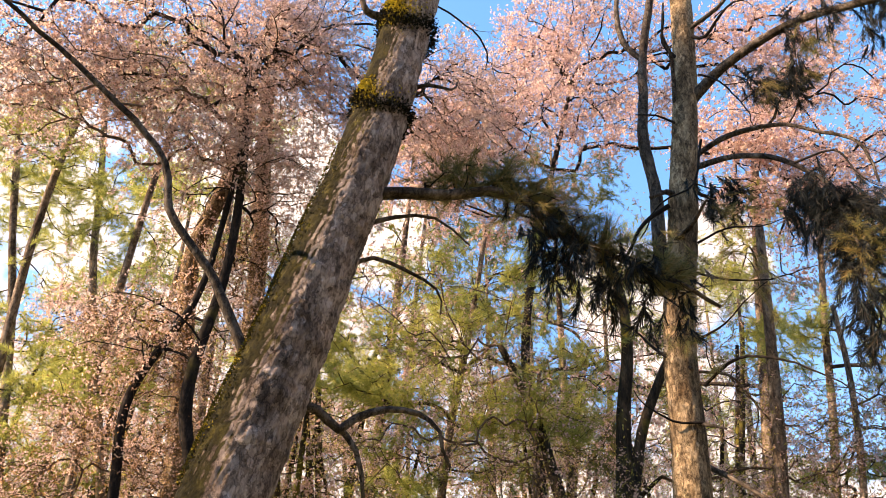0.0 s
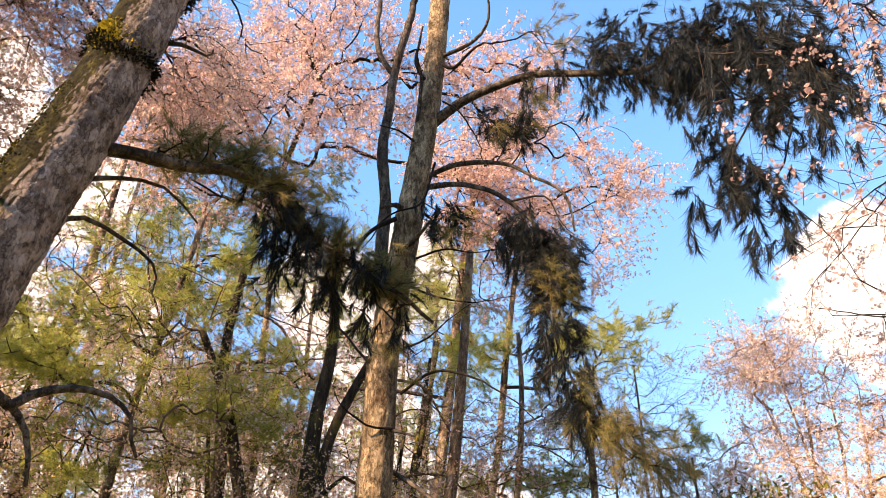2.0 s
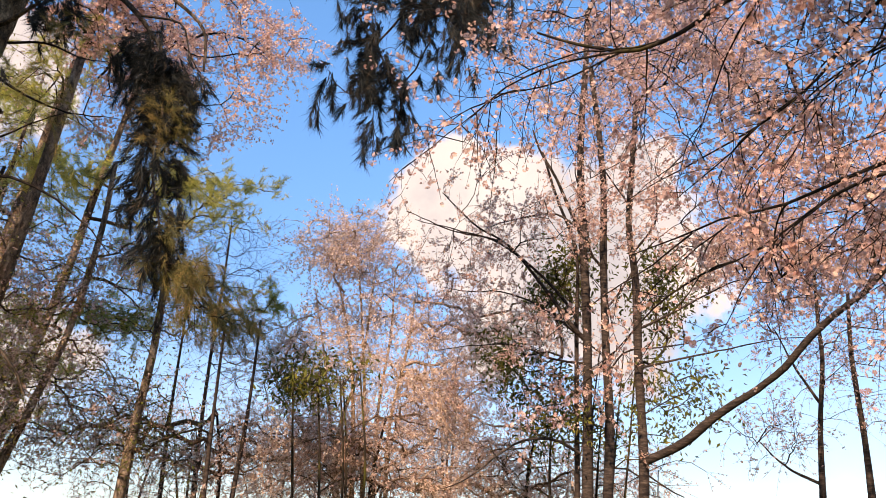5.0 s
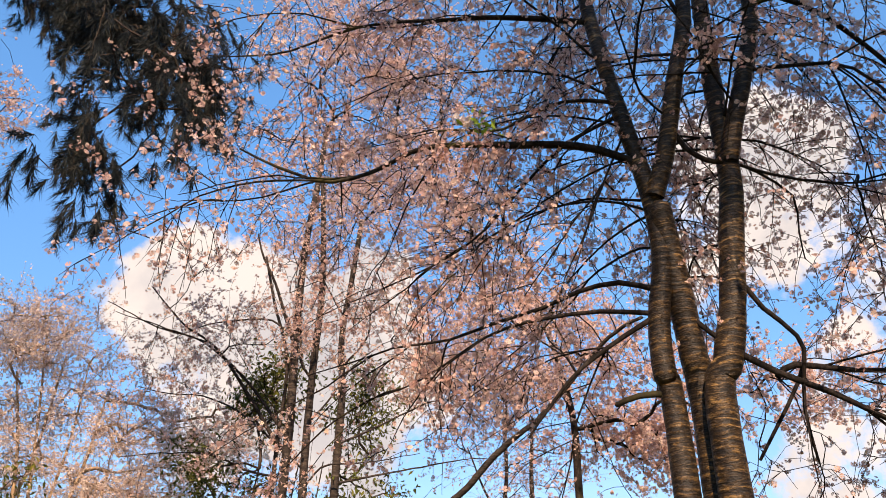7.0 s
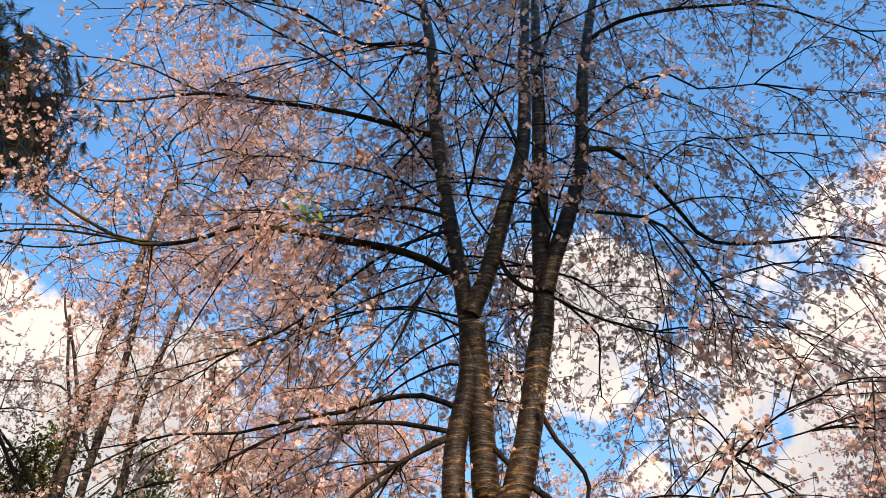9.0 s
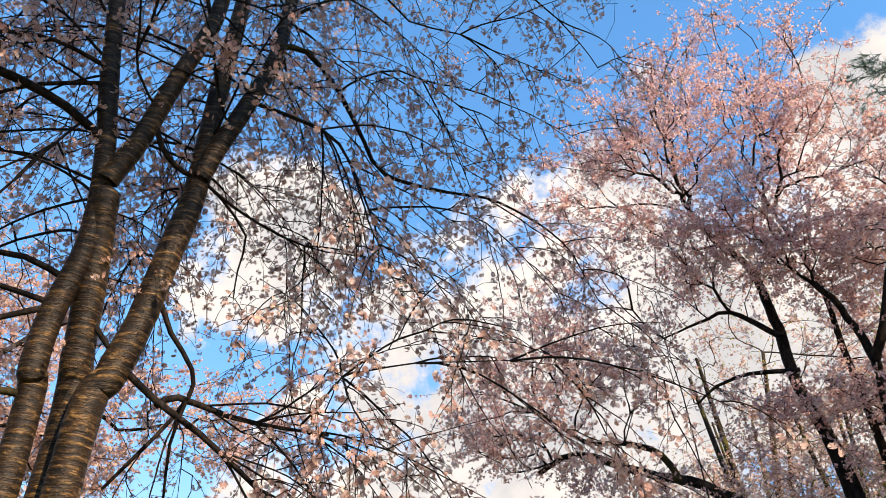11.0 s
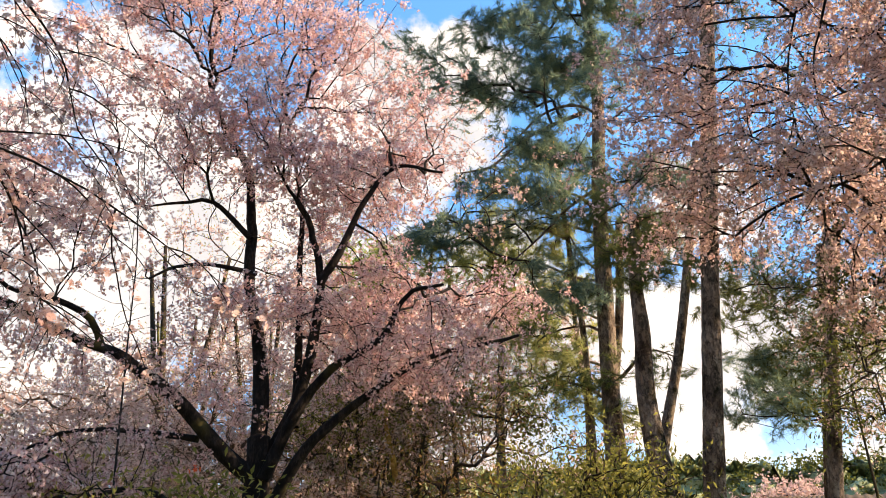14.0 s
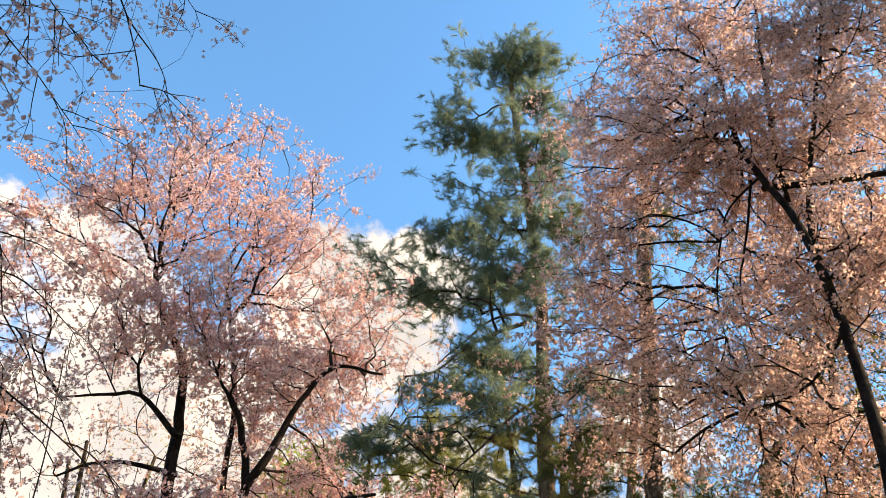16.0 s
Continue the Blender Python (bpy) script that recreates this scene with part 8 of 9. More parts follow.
def wood_cherry(seed, height, mat, leaf=None, flowers=14):
    t = Tree("cherry_tree", "cherry of the wood with thin pink blossom", "tree", (0, 0, 0), MOSSY_BARK, seed, group="trees of the wood")
    rng = t.rng
    for k in range(3):
        a = rng.uniform(0, 6.28)
        lean = rng.uniform(0.4, 1.4)
        t.stem([(0.1 * math.cos(a), 0.1 * math.sin(a), -0.2), (0.3 * lean * math.cos(a), 0.3 * lean * math.sin(a), height * 0.35), (lean * math.cos(a), lean * math.sin(a), height * 0.75)], 0.10, 0.03, grounded=False, sides=8, step=0.3)
    blobs = [((rng.normal(0, 1.3), rng.normal(0, 1.3), height * rng.uniform(0.3, 0.95)), (1.2, 1.2, 0.9), 1.0) for _ in range(9)]
    t.branch_out(inside(rng, blobs, 210), tip_r=0.004)
    t.blossom(3, 0.55, flowers, mat, FLOWERS_TINY, size=2.0, label="thin pink blossom")
    if leaf:
        t.leaves(leaf, LEAVES, per_tip=24, reach=0.34, size=0.55, label="small olive leaves")
    return t


def stand(kind, places):
    first = True
    for x, y, turn, s in places:
        m = pose(x, y, 0, 0, 0, turn)
        if first:
            kind.root.matrix_basis = m
            first = False
        else:
            copy_thing(kind.root, m @ Matrix.Diagonal((s, s, s, 1)))


def ring(seed, n, yaw0, yaw1, near, far):
    rng = random.Random(seed)
    out = []
    for k in range(n):
        yaw = radians(yaw0 + (yaw1 - yaw0) * (k + rng.uniform(0.1, 0.9)) / n)
        d = rng.uniform(near, far)
        out.append((-math.sin(yaw) * d, math.cos(yaw) * d, rng.uniform(0, 360), rng.uniform(0.85, 1.15)))
    return out


stand(wood_pine(101, 13, BRIGHT_NEEDLE), ring(1, 8, 32, -26, 14, 24))
stand(wood_pine(102, 15, NEEDLE), ring(2, 7, 32, -26, 16, 28))
stand(wood_cherry(103, 9, FADED, OLIVE_LEAF, 10), ring(4, 7, 32, -22, 13, 21) + ring(5, 4, -138, -160, 12, 17))
stand(wood_cherry(104, 11, FADED), ring(6, 5, 30, -22, 15, 24) + [(x, y, a, s * 0.45) for x, y, a, s in ring(8, 9, -34, -72, 15, 22)] + ring(7, 2, -138, -158, 17, 24))


stand(wood_cherry(105, 8.5, BROWN_PINK, OLIVE_LEAF, 9), ring(9, 4, 14, -22, 12.5, 16))


def shade_pine(seed, crown, n):
    """Unseen high pines added behind the walk: their crowns shade the near trees."""
    t = Tree("pine_tree", "unseen high pine added to shade the near trees", "tree", (0, 0, 0), PINE_BARK, seed, group="trees of the wood")
    t.stem([(0, 0, -0.2), (0.1, 0.1, 5), (0.0, 0.3, 9.5), (0.1, 0.2, 14.5)], 0.2, 0.05, grounded=False, sides=9, step=0.5)
    t.branch_out(inside(t.rng, crown, n), tip_r=0.005)
    t.needles(NEEDLE, TUFTS_FAR, per_tip=3, along=0.1, size=2.2, jitter=0.3, label="dense green needles")
    return t


# crown lobes set where they block the sun from chosen stems and boughs
stand(shade_pine(120, [((0.45, -1.85, 12.8), (2.3, 2.3, 1.5), 1.0), ((0.8, -3.4, 10.9), (1.5, 1.4, 1.5), 0.5), ((0.1, -3.1, 11.2), (1.4, 1.2, 1.3), 0.4)], 760), [(-7.97, -2.03, 0, 1.0)])
stand(shade_pine(121, [((0.0, 0.0, 13.3), (0.9, 0.9, 2.0), 1.0)], 300), [(-6.3, 5.1, 0, 1.0)])


# ---- undergrowth ----
def bush(label, blobs, n, mat, forms, seed, foot, per_tip=9, reach=0.12, size=1.0, hang=0.3, stems=5, category="bush"):
    t = Tree("bush", label, category, foot, MOSSY_BARK, seed)
    rng = t.rng
    c = np.mean([b[0] for b in blobs], axis=0)
    for _ in range(stems):
        a = rng.normal(0, 0.3, 2)
        t.stem([(foot[0] + a[0] * 0.5, foot[1] + a[1] * 0.5, -0.1), (c[0] * 0.3 + foot[0] * 0.7 + a[0], c[1] * 0.3 + foot[1] * 0.7 + a[1], c[2] * 0.6), (c[0] + a[0], c[1] + a[1], c[2])], 0.025, 0.008, grounded=False, sides=6, name="stem")
    t.branch_out(clumped(rng, blobs, n, max(8, n // 7), (0.13, 0.13, 0.08)), tip_r=0.003, max_r=0.02)
    t.leaves(mat, forms, per_tip=per_tip, reach=reach, size=size, hang=hang, label="leaves")
    return t


bush("dark thicket with long drooping leaves", [((1.63, -7.16, 2.19), (0.7, 0.7, 0.5), 1.0), ((1.22, -7.21, 2.36), (0.5, 0.5, 0.4), 0.6)], 380, SUNNY_LEAF, LEAVES, 201, (1.60, -7.16, 1.51), hang=0.7, size=0.55, per_tip=14)
bush("sunlit green bush under the pines", [((1.08, -6.53, 1.81), (0.7, 0.7, 0.25), 1.0), ((0.61, -6.35, 1.79), (0.5, 0.5, 0.22), 0.6)], 380, DARK_LEAF, LEAVES, 202, (1.02, -6.53, 1.38), size=0.6)
bush("brown-leaved thicket beside the large cherry", [((3.14, -8.31, 2.41), (0.8, 0.8, 0.5), 1.0), ((2.72, -8.44, 3.16), (0.5, 0.5, 0.35), 0.7), ((4.10, -7.90, 2.07), (0.7, 0.7, 0.3), 0.5)], 220, WITHERED_LEAF, LEAVES, 203, (3.37, -8.22, 1.38), per_tip=14, reach=0.26, stems=2, size=0.55)
bush("leafy thicket with yellow-green leaves", [((3.58, -8.68, 3.40), (0.8, 0.8, 0.6), 1.0), ((4.22, -8.40, 3.01), (0.7, 0.7, 0.6), 0.7), ((3.10, -9.37, 2.44), (1.0, 1.0, 0.5), 0.8)], 300, SUNNY_LEAF, LEAVES, 204, (3.72, -8.62, 1.37), per_tip=16, reach=0.26, stems=2, size=0.55)
bush("brown-leaved undergrowth behind the thicket", [((5.80, -12.07, 2.79), (1.1, 1.1, 0.8), 1.0), ((4.79, -12.49, 3.05), (1.1, 1.1, 0.9), 1.0), ((6.44, -11.75, 2.35), (1.2, 1.2, 0.6), 0.8), ((4.13, -12.71, 2.35), (1.1, 1.1, 0.6), 0.7), ((7.06, -10.80, 2.15), (1.1, 1.1, 0.5), 0.6), ((8.11, -10.03, 2.05), (1.1, 1.1, 0.4), 0.5)], 300, WITHERED_LEAF, LEAVES, 210, (5.31, -12.29, 1.27), per_tip=18, reach=0.3, size=0.8)
low_bush = bush("low green bush with orange-red flowers", [((3.54, -4.72, 1.84), (0.45, 0.45, 0.22), 1.0), ((3.23, -4.94, 1.81), (0.35, 0.35, 0.18), 0.5)], 260, SUNNY_LEAF, LEAVES, 205, (3.43, -4.80, 1.39), size=0.6)
tip = low_bush.tip_pos[low_bush.rng.integers(0, len(low_bush.tip_pos), 9)] + np.array([0, 0, 0.06])
part("red_flower", stamped("red_flower", FLOWERS_FINE, np.tile((0.0, 0.0, 1.0), (9, 1)), tip, np.full(9, 1.1), RED_FLOWER, low_bush.foot, low_bush.rng), low_bush.root, "orange-red flower heads", kind="stuff")
bush("brown scrub before the quarry", [((7.13, -2.91, 1.92), (0.9, 0.9, 0.5), 1.0), ((6.83, -3.65, 1.86), (0.8, 0.8, 0.4), 0.7), ((5.14, -5.45, 1.95), (0.7, 0.7, 0.35), 0.7)], 520, OLIVE_LEAF, LEAVES, 206, (7.01, -3.23, 1.35), per_tip=5, reach=0.15, size=0.8)
bush("bright green young tree behind the large cherry", [((4.82, -9.88, 5.58), (0.45, 0.45, 0.5), 1.0)], 90, LIME_LEAF, LEAVES, 207, (4.51, -10.03, 1.29), per_tip=12, category="tree")
bush("dark evergreen sapling among the slim stems", [((9.14, 4.23, 4.89), (0.6, 0.6, 0.5), 0.8), ((9.60, 3.05, 4.68), (0.5, 0.5, 0.5), 0.5), ((8.73, 4.63, 3.59), (0.7, 0.7, 0.5), 1.0), ((9.42, 2.94, 3.29), (0.6, 0.6, 0.6), 0.6), ((8.97, 4.12, 2.88), (0.8, 0.8, 0.4), 0.6)], 440, LEAF, LEAVES, 208, (9.10, 4.08, 1.24), per_tip=16, reach=0.13, size=0.95, hang=0.8, category="tree")
bush("green-leaved shrub before the pale cherry", [((6.62, 6.21, 3.26), (0.5, 0.5, 0.22), 1.0)], 90, LEAF, LEAVES, 209, (6.74, 6.08, 1.24), per_tip=12, hang=0.6, size=0.9)


bush("green thicket under the large cherry's boughs, sunlight in its leaf colour", [((3.82, -9.02, 3.47), (0.58, 0.58, 0.32), 0.45), ((3.22, -9.24, 3.62), (0.52, 0.52, 0.33), 0.40), ((4.40, -8.75, 3.38), (0.51, 0.51, 0.29), 0.36), ((2.78, -9.37, 3.38), (0.39, 0.39, 0.29), 0.27), ((4.94, -8.45, 3.27), (0.44, 0.44, 0.25), 0.28), ((3.48, -9.15, 4.01), (0.40, 0.40, 0.27), 0.24), ((2.97, -9.32, 3.89), (0.33, 0.33, 0.26), 0.20)], 300, SUNNY_LEAF, LEAVES, 212, (3.80, -9.02, 0), per_tip=16, reach=0.16, stems=4, size=0.7)
bush("dark leafy tree beside the leaning cherry", [((-0.98, -8.56, 3.84), (0.32, 0.32, 0.32), 0.36), ((-0.95, -8.57, 3.27), (0.25, 0.25, 0.30), 0.30), ((-0.59, -8.62, 3.04), (0.31, 0.31, 0.20), 0.24)], 80, LEAF, LEAVES, 213, (-0.9, -8.57, 0), per_tip=14, reach=0.14, stems=2, size=0.7)


def weed():
    t = Tree("tall_weed", "tall dark-leaved weed before the quarry", "plant", (2.94, -2.41, 1.24), MOSSY_BARK, 220)
    P = t.stem([(2.93, -2.41, 1.24), (2.96, -2.38, 1.70), (2.98, -2.35, 1.90), (2.99, -2.33, 2.06)], 0.006, 0.003, grounded=False, sides=6, rough=0.05, name="stem")
    rng = t.rng
    q = P[len(P) * 45 // 100:]
    idx = np.linspace(0, len(q) - 1, 15).astype(int)
    pos = np.repeat(q[idx], 2, axis=0)
    a = rng.uniform(0, 6.28, len(pos))
    D = np.stack([np.cos(a), np.sin(a), rng.uniform(-0.3, 0.5, len(pos))], -1)
    for p, d in zip(pos, D):
        me = stamped("leaf", [leaf_form(0.075, 0.034, 0.2, 0.25)], d[None], p[None], np.array([rng.uniform(0.6, 1.1)]), DARK_LEAF, t.foot, rng)
        part("leaf", me, t.root)


weed()


def yellow_trunk():
    t = Tree("leaning_tree", "thin leaning tree with sunlit yellow bark", "tree", (3.76, -8.60, 1.27), YELLOW_BARK, 230)
    t.stem([(3.76, -8.60, 1.90), (3.77, -8.59, 2.28), (3.83, -8.57, 2.79), (3.90, -8.53, 3.09), (3.95, -8.51, 3.53)], 0.042, 0.028, sides=14)


yellow_trunk()


def sapling():
    t = Tree("sapling", "thin bare sapling before the large cherry", "tree", (4.25, -5.05, 1.30), GREY_BARK, 231)
    t.stem([(4.26, -5.04, 1.68), (4.31, -4.99, 2.48), (4.35, -4.96, 3.08), (4.38, -4.92, 3.73), (4.43, -4.88, 4.17), (4.48, -4.84, 4.58)], 0.012, 0.004, sides=6, rough=0.1)
    t.branch_out(inside(t.rng, [((4.41, -4.90, 3.73), (0.35, 0.35, 0.8))], 30), tip_r=0.0015)


sapling()


# ---- far ground: quarry cliff, wooded hills ----
def ridge(name, label, yaw0, yaw1, dist, height, mat, seed, rough, steep, category):
    rng = np.random.default_rng(seed)
    n, m = 420, 26
    yaw = np.radians(np.linspace(yaw0, yaw1, n))
    k = np.linspace(0, 1, m)
    prof = 1 - (1 - k) ** (1.6 if not steep else 1.0)

    def wave(a, f):
        return sum(rng.normal() * np.sin(a * f * (j + 1) + rng.uniform(0, 6.28)) / (j + 1) for j in range(6))
    grid = rng.normal(0, 1, (3, n, m))

    def soft(a, p, q):
        k1, k2 = np.ones(p) / p, np.ones(q) / q
        a = np.apply_along_axis(lambda v: np.convolve(v, k1, "same"), 0, a)
        return np.apply_along_axis(lambda v: np.convolve(v, k2, "same"), 1, a)
    crag = 6.0 * soft(grid[0], 21, 9) + 3.0 * soft(grid[1], 5, 9) + 1.0 * soft(grid[2], 2, 2)
    top = height * (1 + rough * 0.10 * wave(yaw, 18.0))
    V = np.zeros((n, m + 1, 3))
    for j in range(m):
        off = crag[:, j] + 8.0 * k[j] if steep else dist * 0.25 * k[j] + 6.0 * wave(yaw + k[j] * 0.7, 60.0) * (0.3 + 0.7 * k[j])
        d = dist + off
        z = top * prof[j] + (0 if steep else 1.2 * wave(yaw + 0.13 * j, 210.0) * k[j])
        V[:, j] = np.stack([-np.sin(yaw) * d, np.cos(yaw) * d, z], -1)
    V[:, m] = np.stack([-np.sin(yaw) * (dist * 1.6), np.cos(yaw) * (dist * 1.6), top * 1.0], -1)
    V[:, 0, 2] = -1.0
    i, j = np.meshgrid(np.arange(n - 1), np.arange(m), indexing="ij")
    F = np.stack([i * (m + 1) + j, (i + 1) * (m + 1) + j, (i + 1) * (m + 1) + j + 1, i * (m + 1) + j + 1], -1).reshape(-1, 4)
    ob = new(name, mesh_of(name, V.reshape(-1, 3), F, mat))
    return tagged(ob, label, category, kind="structure"), top


ridge("backdrop_cliff", "ochre quarry cliff with scrub on its edge", -115, -152, 300, 33.6, CLIFF, 301, 0.25, True, "cliff")
ridge("backdrop_hill", "wooded slope beside the quarry", -98, -116.5, 310, 32, HILL, 302, 0.5, False, "hill")
ridge("backdrop_hill", "hazy wooded hills", -150, -300, 230, 41, HILL, 303, 0.8, False, "hill")
ridge("backdrop_hill", "hazy wooded hills", 60, -99, 300, 10, HILL, 304, 0.8, False, "hill")


def far_scrub():
    """Trees and scrub along the rim of the quarry and over the hills, too far to tell apart."""
    rng = np.random.default_rng(310)
    for label, yaws, dist, z0, zs, n, mat, size in (("scrub on the quarry rim", (-113, -150), (304, 330), 33.2, 1.5, 200, OLIVE_LEAF, 1.0), ("scrub on the quarry face", (-113, -150), (296, 309), 0, 0.0, 500, OLIVE_LEAF, 0.7), ("trees on the slope beside the quarry", (-98, -117), (296, 380), 30, 3.0, 420, OLIVE_LEAF, 1.6),
                                               ("trees on the hazy hills", (-150, -215), (232, 288), 38, 6.0, 900, LEAF, 1.6)):
        a = np.radians(rng.uniform(min(yaws), max(yaws), n))
        d = rng.uniform(*dist, n)
        up = np.clip((d - dist[0]) / (dist[1] - dist[0]), 0, 1)
        z = z0 + rng.normal(0, 0.8, n) if size == 1.0 else 33.0 * up if size == 0.7 else z0 * (1 - (1 - up) ** 1.6) * 1.05
        base = np.stack([-np.sin(a) * d, np.cos(a) * d, z], -1)
        per = 24
        P = np.repeat(base, per, axis=0) + rng.normal(0, 1, (n * per, 3)) * (1.3 * size, 1.3 * size, 1.0 * size) + np.array([0, 0, 1.0 * size])
        form = [leaf_form(1.3, 0.9, 0.3, 0.3)]
        ob = new("far_trees", stamped("far_trees", form, rng.normal(size=P.shape), P, rng.uniform(0.5, 1.1, len(P)) * size * 0.7, mat, (0, 0, 0), rng))
        tagged(ob, label, "trees", kind="stuff")


far_scrub()


# ---- buildings ----
def block(name, lo, hi, mat, parent, label="", bevel=0.0):
    bm = bmesh.new()
    bmesh.ops.create_cube(bm, size=1.0)
    lo, hi = Vector(lo), Vector(hi)
    for v in bm.verts:
        v.co = Vector(((v.co.x + 0.5) * (hi.x - lo.x) + lo.x, (v.co.y + 0.5) * (hi.y - lo.y) + lo.y, (v.co.z + 0.5) * (hi.z - lo.z) + lo.z))
    if bevel:
        bmesh.ops.bevel(bm, geom=list(bm.edges), offset=bevel, segments=1, affect="EDGES")
    me = bpy.data.meshes.new(name)
    bm.to_mesh(me)
    bm.free()
    me.materials.append(mat)
    return part(name, me, parent, label)


def hill_house():
    x, y, z = (263.75, -154.68, 34.6)
    root = tagged(new("house"), "lime green flat-roofed house on the quarry rim", "house")
    root.matrix_basis = pose(x, y, z - 1.0, 0, 0, math.degrees(math.atan2(y, x)) + 90 + 28) @ Matrix.Diagonal((0.72, 0.72, 0.72, 1))
    block("base_wall", (-10, -4, 0), (8, 5, 2.0), WHITE_WALL, root, "pale plinth wall")
    block("wall", (-8, -3, 2.0), (7, 4, 6.0), LIME_WALL, root, "lime green wall")
    block("roof", (-9.2, -4.2, 6.0), (8.2, 5, 6.5), WHITE_WALL, root, "white flat roof slab")
    block("stair_head", (-2, -1.5, 6.5), (4.5, 3, 9.5), GREY_WALL, root, "grey stair head")
    block("tank_tower", (9.5, -2, 0), (14.5, 3, 4.8), WHITE_WALL, root, "white tank tower")
    block("tank", (9.8, -1.8, 5.6), (14.0, 2.6, 8.6), GREY_WALL, root, "pale water tank", 0.5)
    for k in range(4):
        block("tower_post", (9.6 + 4.4 * (k % 2), -1.9 + 4.4 * (k // 2), 4.8), (10.0 + 4.4 * (k % 2), -1.5 + 4.4 * (k // 2), 5.6), GREY_WALL, root)
    for k in range(5):
        w = block("window", (-7.1 + 2.9 * k, -3.12, 3.2), (-5.4 + 2.9 * k, -2.95, 5.1), WHITE_WALL, root, "white window frame")
        block("pane", (-6.95 + 2.9 * k, -3.16, 3.35), (-5.55 + 2.9 * k, -3.10, 4.95), PANE, w, "dark glass pane")


hill_house()


def hut():
    a, b = np.array((0.59, -16.75, 2.50)), np.array((-2.52, -16.47, 2.41))
    root = tagged(new("hut"), "low hut with brown corrugated roof and blue sheeting", "house")
    yaw = math.atan2(b[1] - a[1], b[0] - a[0])
    root.matrix_basis = pose(a[0], a[1], 0, 0, 0, math.degrees(yaw))
    wide, eave, ridge_z, deep = float(np.linalg.norm((b - a)[:2])), float(a[2]), 3.45, 2.6
    # the far side of the roof lies away from the walk
    side = -1.0 if (Vector((-math.sin(yaw), math.cos(yaw), 0)).dot(Vector((a[0], a[1], 0))) < 0) else 1.0
    n, m = int(wide / 0.045), 10
    for s0, s1, z0, z1 in ((-0.4, deep, eave, ridge_z), (2 * deep + 0.4, deep, eave, ridge_z)):
        u = np.linspace(-0.3, wide, n)
        k = np.linspace(0, 1, m)
        U, K = np.meshgrid(u, k, indexing="ij")
        X = U + 0.9 * K * (U < 0.6 * wide) * (1 - U / (0.6 * wide))
        Z = z0 + (z1 - z0) * K + 0.018 * np.sin(U * 2 * np.pi / 0.18) - 0.02 * np.sin(K * 7)
        V = np.stack([X, side * (s0 + (s1 - s0) * K), Z], -1).reshape(-1, 3)
        i, j = np.meshgrid(np.arange(n - 1), np.arange(m - 1), indexing="ij")
        F = np.stack([i * m + j, (i + 1) * m + j, (i + 1) * m + j + 1, i * m + j + 1], -1).reshape(-1, 4)
        V2 = V - np.array([0, 0, 0.02])
        part("roof_sheet", mesh_of("roof_sheet", np.vstack([V, V2]), np.vstack([F, F[:, ::-1] + len(V)]), ROOF, ), root, "weathered corrugated roof sheet")
    lo, hi = sorted((0.0, side * 2 * deep))
    front = 0.0 if side > 0 else -0.12
    block("wall", (0.1, front, 0), (wide, front + 0.12, eave - 0.08), WOOD, root, "board wall")
    block("wall", (0.1, lo + 0.1, 0), (0.22, hi - 0.1, eave - 0.08), WOOD, root, "board wall")
    block("wall", (0.1, side * 2 * deep - 0.06, 0), (wide, side * 2 * deep + 0.06, eave - 0.08), WOOD, root, "board wall")
    block("tarpaulin", (0.5, front - 0.06 * side - 0.02, eave - 0.62), (wide * 0.55, front - 0.06 * side + 0.02, eave - 0.12), BLUE_SHEET, root, "blue tarpaulin under the eave")
    # dish
    bm = bmesh.new()
    bmesh.ops.create_uvsphere(bm, u_segments=20, v_segments=12, radius=0.5)
    bmesh.ops.delete(bm, geom=[v for v in bm.verts if v.co.z > -0.36], context="VERTS")
    me = bpy.data.meshes.new("dish")
    bm.to_mesh(me)
    bm.free()
    me.materials.append(WHITE_WALL)
    dish = tagged(new("satellite_dish", me), "white satellite dish on the hut roof", "satellite dish")
    p = np.array((0.04, -16.95, 2.67))
    dish.matrix_basis = pose(p[0], p[1], p[2], 62, 0, math.degrees(yaw) + 30)


hut()


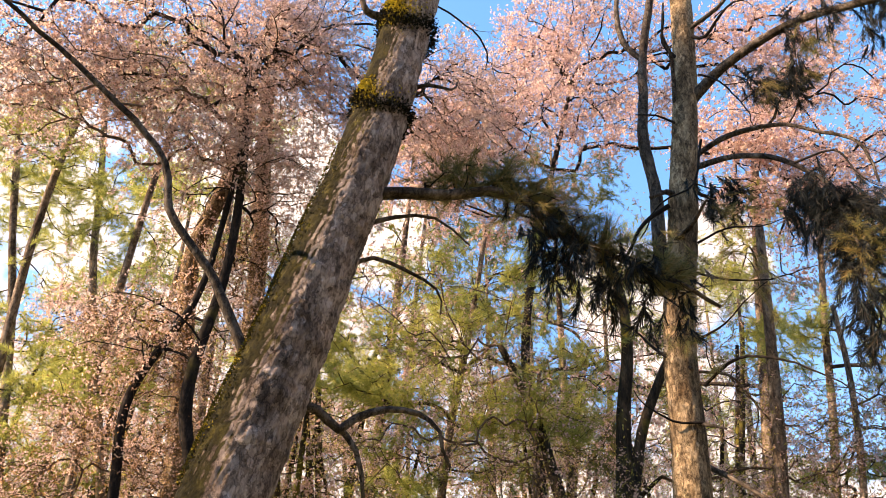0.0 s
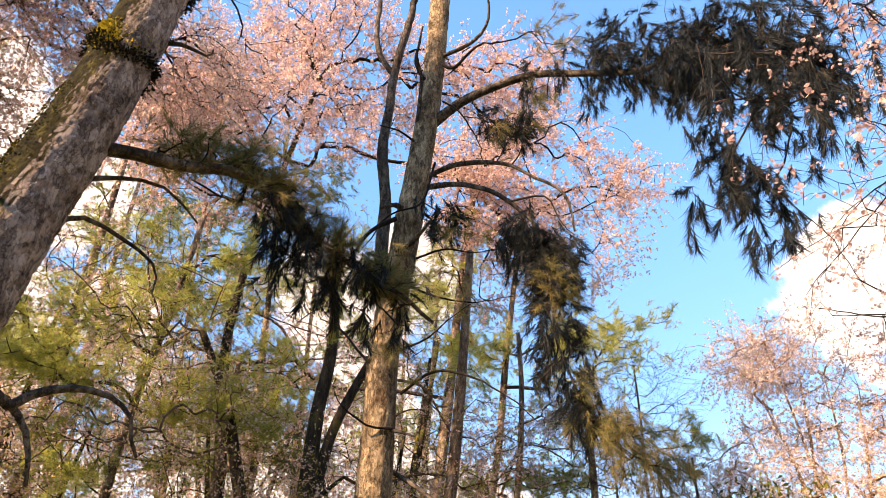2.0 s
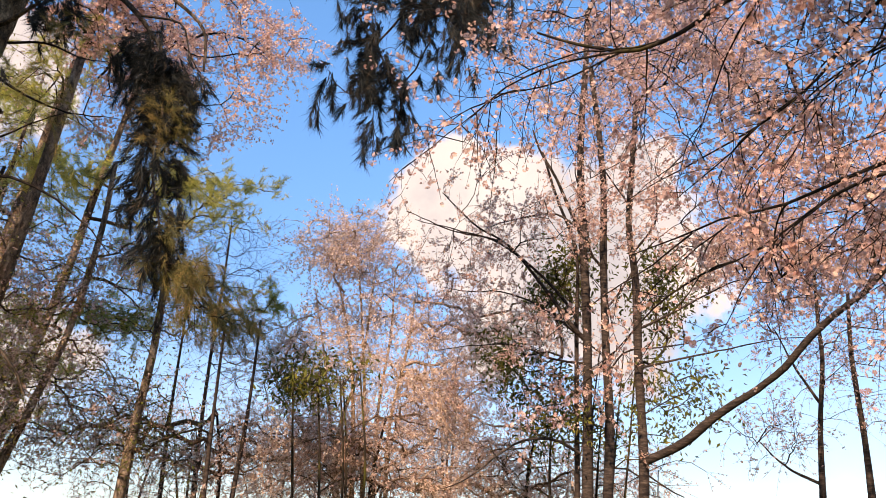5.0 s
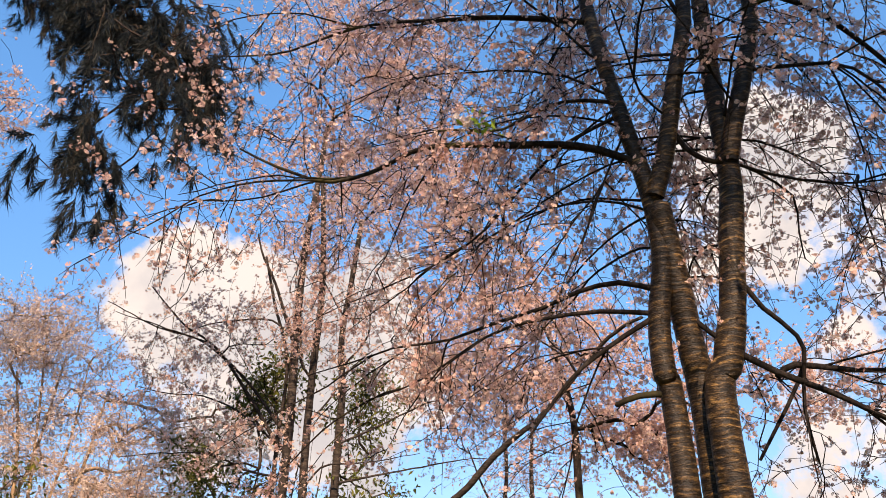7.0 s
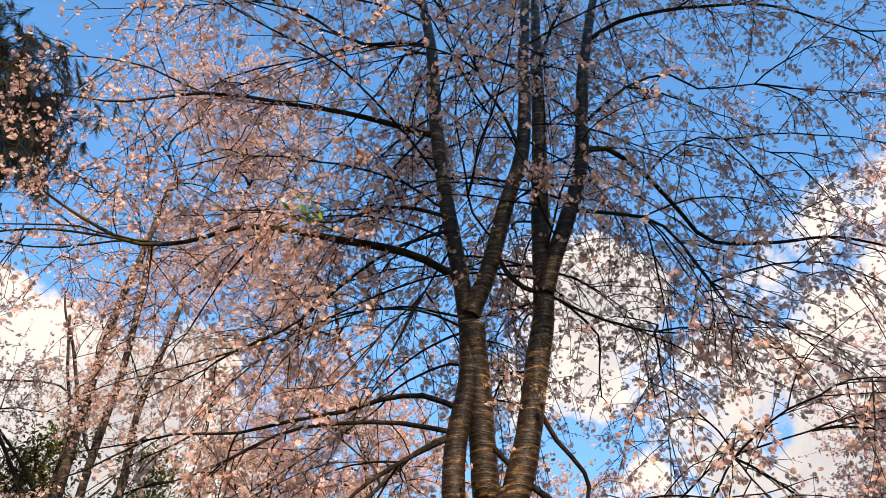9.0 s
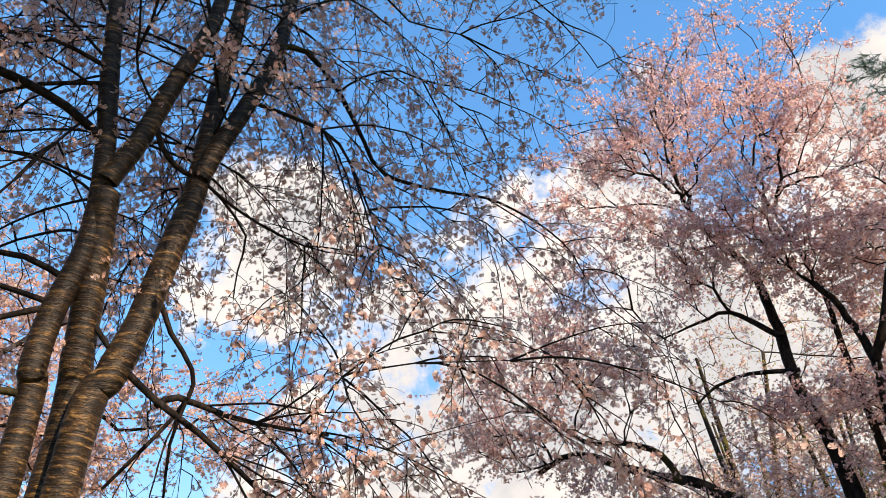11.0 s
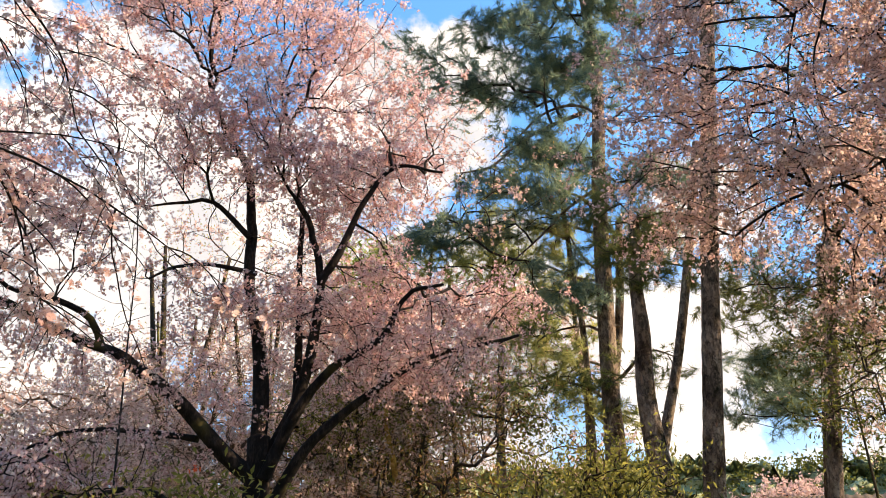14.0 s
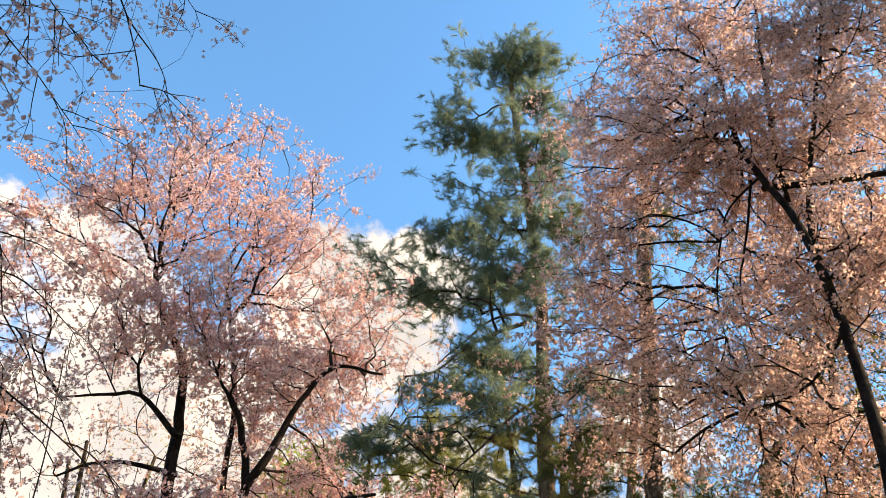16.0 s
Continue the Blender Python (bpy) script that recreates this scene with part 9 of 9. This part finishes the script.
# ---- more of the wood's edge ----
def thicket_trees():
    for seed, pts, r, label in ((401, [(4.31, -8.69, 1.82), (4.30, -8.69, 2.55), (4.35, -8.67, 3.33), (4.40, -8.64, 3.87)], 0.03, "thin dark trunk in the thicket"), (402, [(3.63, -8.77, 1.82), (3.63, -8.76, 2.53), (3.57, -8.79, 3.16), (3.54, -8.80, 3.68)], 0.035, "thin mossy trunk in the thicket"),
                                (403, [(4.80, -8.89, 1.83), (4.76, -8.91, 2.59), (4.70, -8.94, 3.20), (4.76, -8.91, 3.83)], 0.028, "thin dark trunk in the thicket"), (404, [(3.50, -9.77, 1.85), (3.51, -9.76, 2.76), (3.58, -9.74, 3.53), (3.59, -9.74, 4.20)], 0.035, "thin mossy trunk in the thicket"),
                                (405, [(5.87, -7.98, 1.82), (5.88, -7.97, 2.67), (5.85, -7.99, 3.12), (5.73, -8.08, 3.73)], 0.03, "thin crooked trunk behind the large cherry"), (406, [(6.34, -7.99, 1.82), (6.43, -7.92, 2.69), (6.41, -7.94, 3.35)], 0.025, "thin crooked trunk behind the large cherry")):
        t = Tree("young_tree", label, "tree", (pts[0][0], pts[0][1], 0), MOSSY_BARK, seed, group="young trees of the thicket")
        t.stem(pts, r, r * 0.5, sides=9, rough=0.2)
        top = np.array(pts[-1])
        t.branch_out(inside(t.rng, [(tuple(top), (0.7, 0.7, 0.6), 1.0), (tuple(np.array(pts[-2])), (0.7, 0.7, 0.5), 0.7)], 110), tip_r=0.0022, max_r=0.012, mat=BROWN_TWIG)
        t.blossom(4, 0.35, 8, BROWN_PINK, FLOWERS_TINY, size=1.3, twig_mat=BROWN_TWIG, label="withered pink blossom")


thicket_trees()
def olive_tree():
    t = Tree("broadleaf_tree", "olive-leaved tree behind the leaning cherry", "tree", (-1.02, -9.79, 2.63), MOSSY_BARK, 411)
    t.stem([(-1.45, -9.71, 4.09), (-1.67, -9.66, 5.27), (-1.96, -9.59, 6.50), (-2.21, -9.51, 7.89)], 0.09, 0.03)
    t.limb([(-1.83, -9.62, 5.93), (-1.54, -9.48, 6.66), (-1.29, -9.33, 7.28)], 0.04, 0.012)
    t.limb([(-1.96, -9.59, 6.50), (-2.53, -9.20, 7.31), (-2.89, -8.84, 7.84)], 0.04, 0.012)
    t.branch_out(inside(t.rng, [((-1.30, -9.74, 7.56), (0.9, 0.9, 0.8), 1.0), ((-2.37, -9.46, 8.50), (0.9, 0.9, 0.9), 1.0), ((-2.47, -9.43, 6.81), (1.0, 1.0, 0.9), 1.2), ((-1.52, -9.69, 6.01), (1.1, 1.1, 0.8), 1.2), ((-2.06, -9.56, 5.45), (0.9, 0.9, 0.7), 0.9), ((-0.57, -9.85, 6.05), (0.8, 0.8, 0.7), 0.7), ((-3.23, -9.14, 9.37), (0.8, 0.8, 0.8), 0.7), ((-1.03, -10.28, 4.16), (0.58, 0.58, 0.58), 0.81), ((-0.72, -10.42, 5.07), (0.48, 0.48, 0.38), 0.39), ((-1.39, -10.11, 4.89), (0.39, 0.39, 0.52), 0.48), ((-0.98, -10.28, 3.38), (0.49, 0.49, 0.28), 0.36)], 950), tip_r=0.003, mat=DARK_BARK)
    t.leaves(LEAF, LEAVES, per_tip=14, reach=0.25, size=0.7, label="small olive green leaves")
    t.blossom(2, 0.4, 7, BROWN_PINK, FLOWERS_TINY, size=1.4, label="withered blossom")


olive_tree()
bush("olive thicket behind the tall pine", [((1.12, 12.05, 3.41), (1.3, 1.3, 0.8), 1.0), ((2.48, 11.83, 3.25), (1.2, 1.2, 0.7), 0.8), ((4.16, 11.34, 3.55), (1.2, 1.2, 0.8), 1.0), ((5.42, 10.78, 3.41), (1.2, 1.2, 0.7), 0.9), ((6.47, 10.17, 3.32), (1.1, 1.1, 0.6), 0.6), ((-0.48, 12.05, 4.52), (1.3, 1.3, 0.7), 0.7)], 380, OLIVE_LEAF, LEAVES, 211, (3.73, 11.49, 2.21), per_tip=26, reach=0.26, size=0.6)
crown_pine("dark pine behind the leaning cherry", [([(-0.63, -10.33, 2.57), (-0.81, -10.31, 3.70), (-0.94, -10.29, 4.58), (-1.19, -10.25, 5.69)], 0.10, 0.05)], [],
           [((-0.49, -10.35, 5.20), (0.7, 0.7, 0.5), 1.0), ((-1.28, -10.24, 5.37), (0.7, 0.7, 0.5), 0.8), ((-0.88, -10.30, 4.32), (0.9, 0.9, 0.5), 1.2), ((-1.59, -10.18, 4.63), (0.7, 0.7, 0.7), 1.0), ((-1.98, -10.10, 6.17), (0.8, 0.8, 0.7), 1.0)], 150, NEEDLE, 27, (-0.44, -10.35, 1.58), forms=TUFTS_FAR, size=1.15)
far_cherry("pink cherry beside the hut", [([(-0.64, -25.73, 1.80), (-0.85, -25.72, 2.85), (-1.04, -25.71, 3.76)], 0.10, 0.05)],
           [((-1.00, -25.71, 3.92), (1.0, 1.0, 0.45), 1.0), ((-1.46, -25.68, 4.13), (0.7, 0.7, 0.45), 0.8)], 220, FADED, 58, (-0.48, -25.74, 0.78), per=(4, 0.5, 4), size=1.9)


def power_line():
    a, b = np.array((5.54, -40.41, 6.91)), np.array((-5.09, -40.35, 6.87))
    q = np.linspace(0, 1, 20)
    P = a + (b - a) * q[:, None] - np.array([0, 0, 0.5]) * (4 * q * (1 - q))[:, None]
    tagged(new("power_line", tube_mesh("power_line", P, 0.012, 0.012, CABLE, (0, 0, 0), sides=5)), "thin black power line beyond the hut", "cable")


power_line()


def low_wall():
    a, b = Vector((4.92, -14.56, 2.27)), Vector((3.12, -15.02, 2.26))
    root = tagged(new("low_wall"), "whitewashed wall showing beyond the thicket", "wall", kind="structure")
    root.matrix_basis = pose(a.x, a.y, 0, 0, 0, math.degrees(math.atan2(b.y - a.y, b.x - a.x)))
    long = (b - a).length
    block("wall", (0, -0.08, -0.1), (long, 0.08, a.z - 0.05), WHITE_WALL, root, "", 0.01)
    block("coping", (-0.03, -0.12, a.z - 0.05), (long + 0.03, 0.12, a.z + 0.02), WHITE_WALL, root, "pale coping", 0.01)


low_wall()
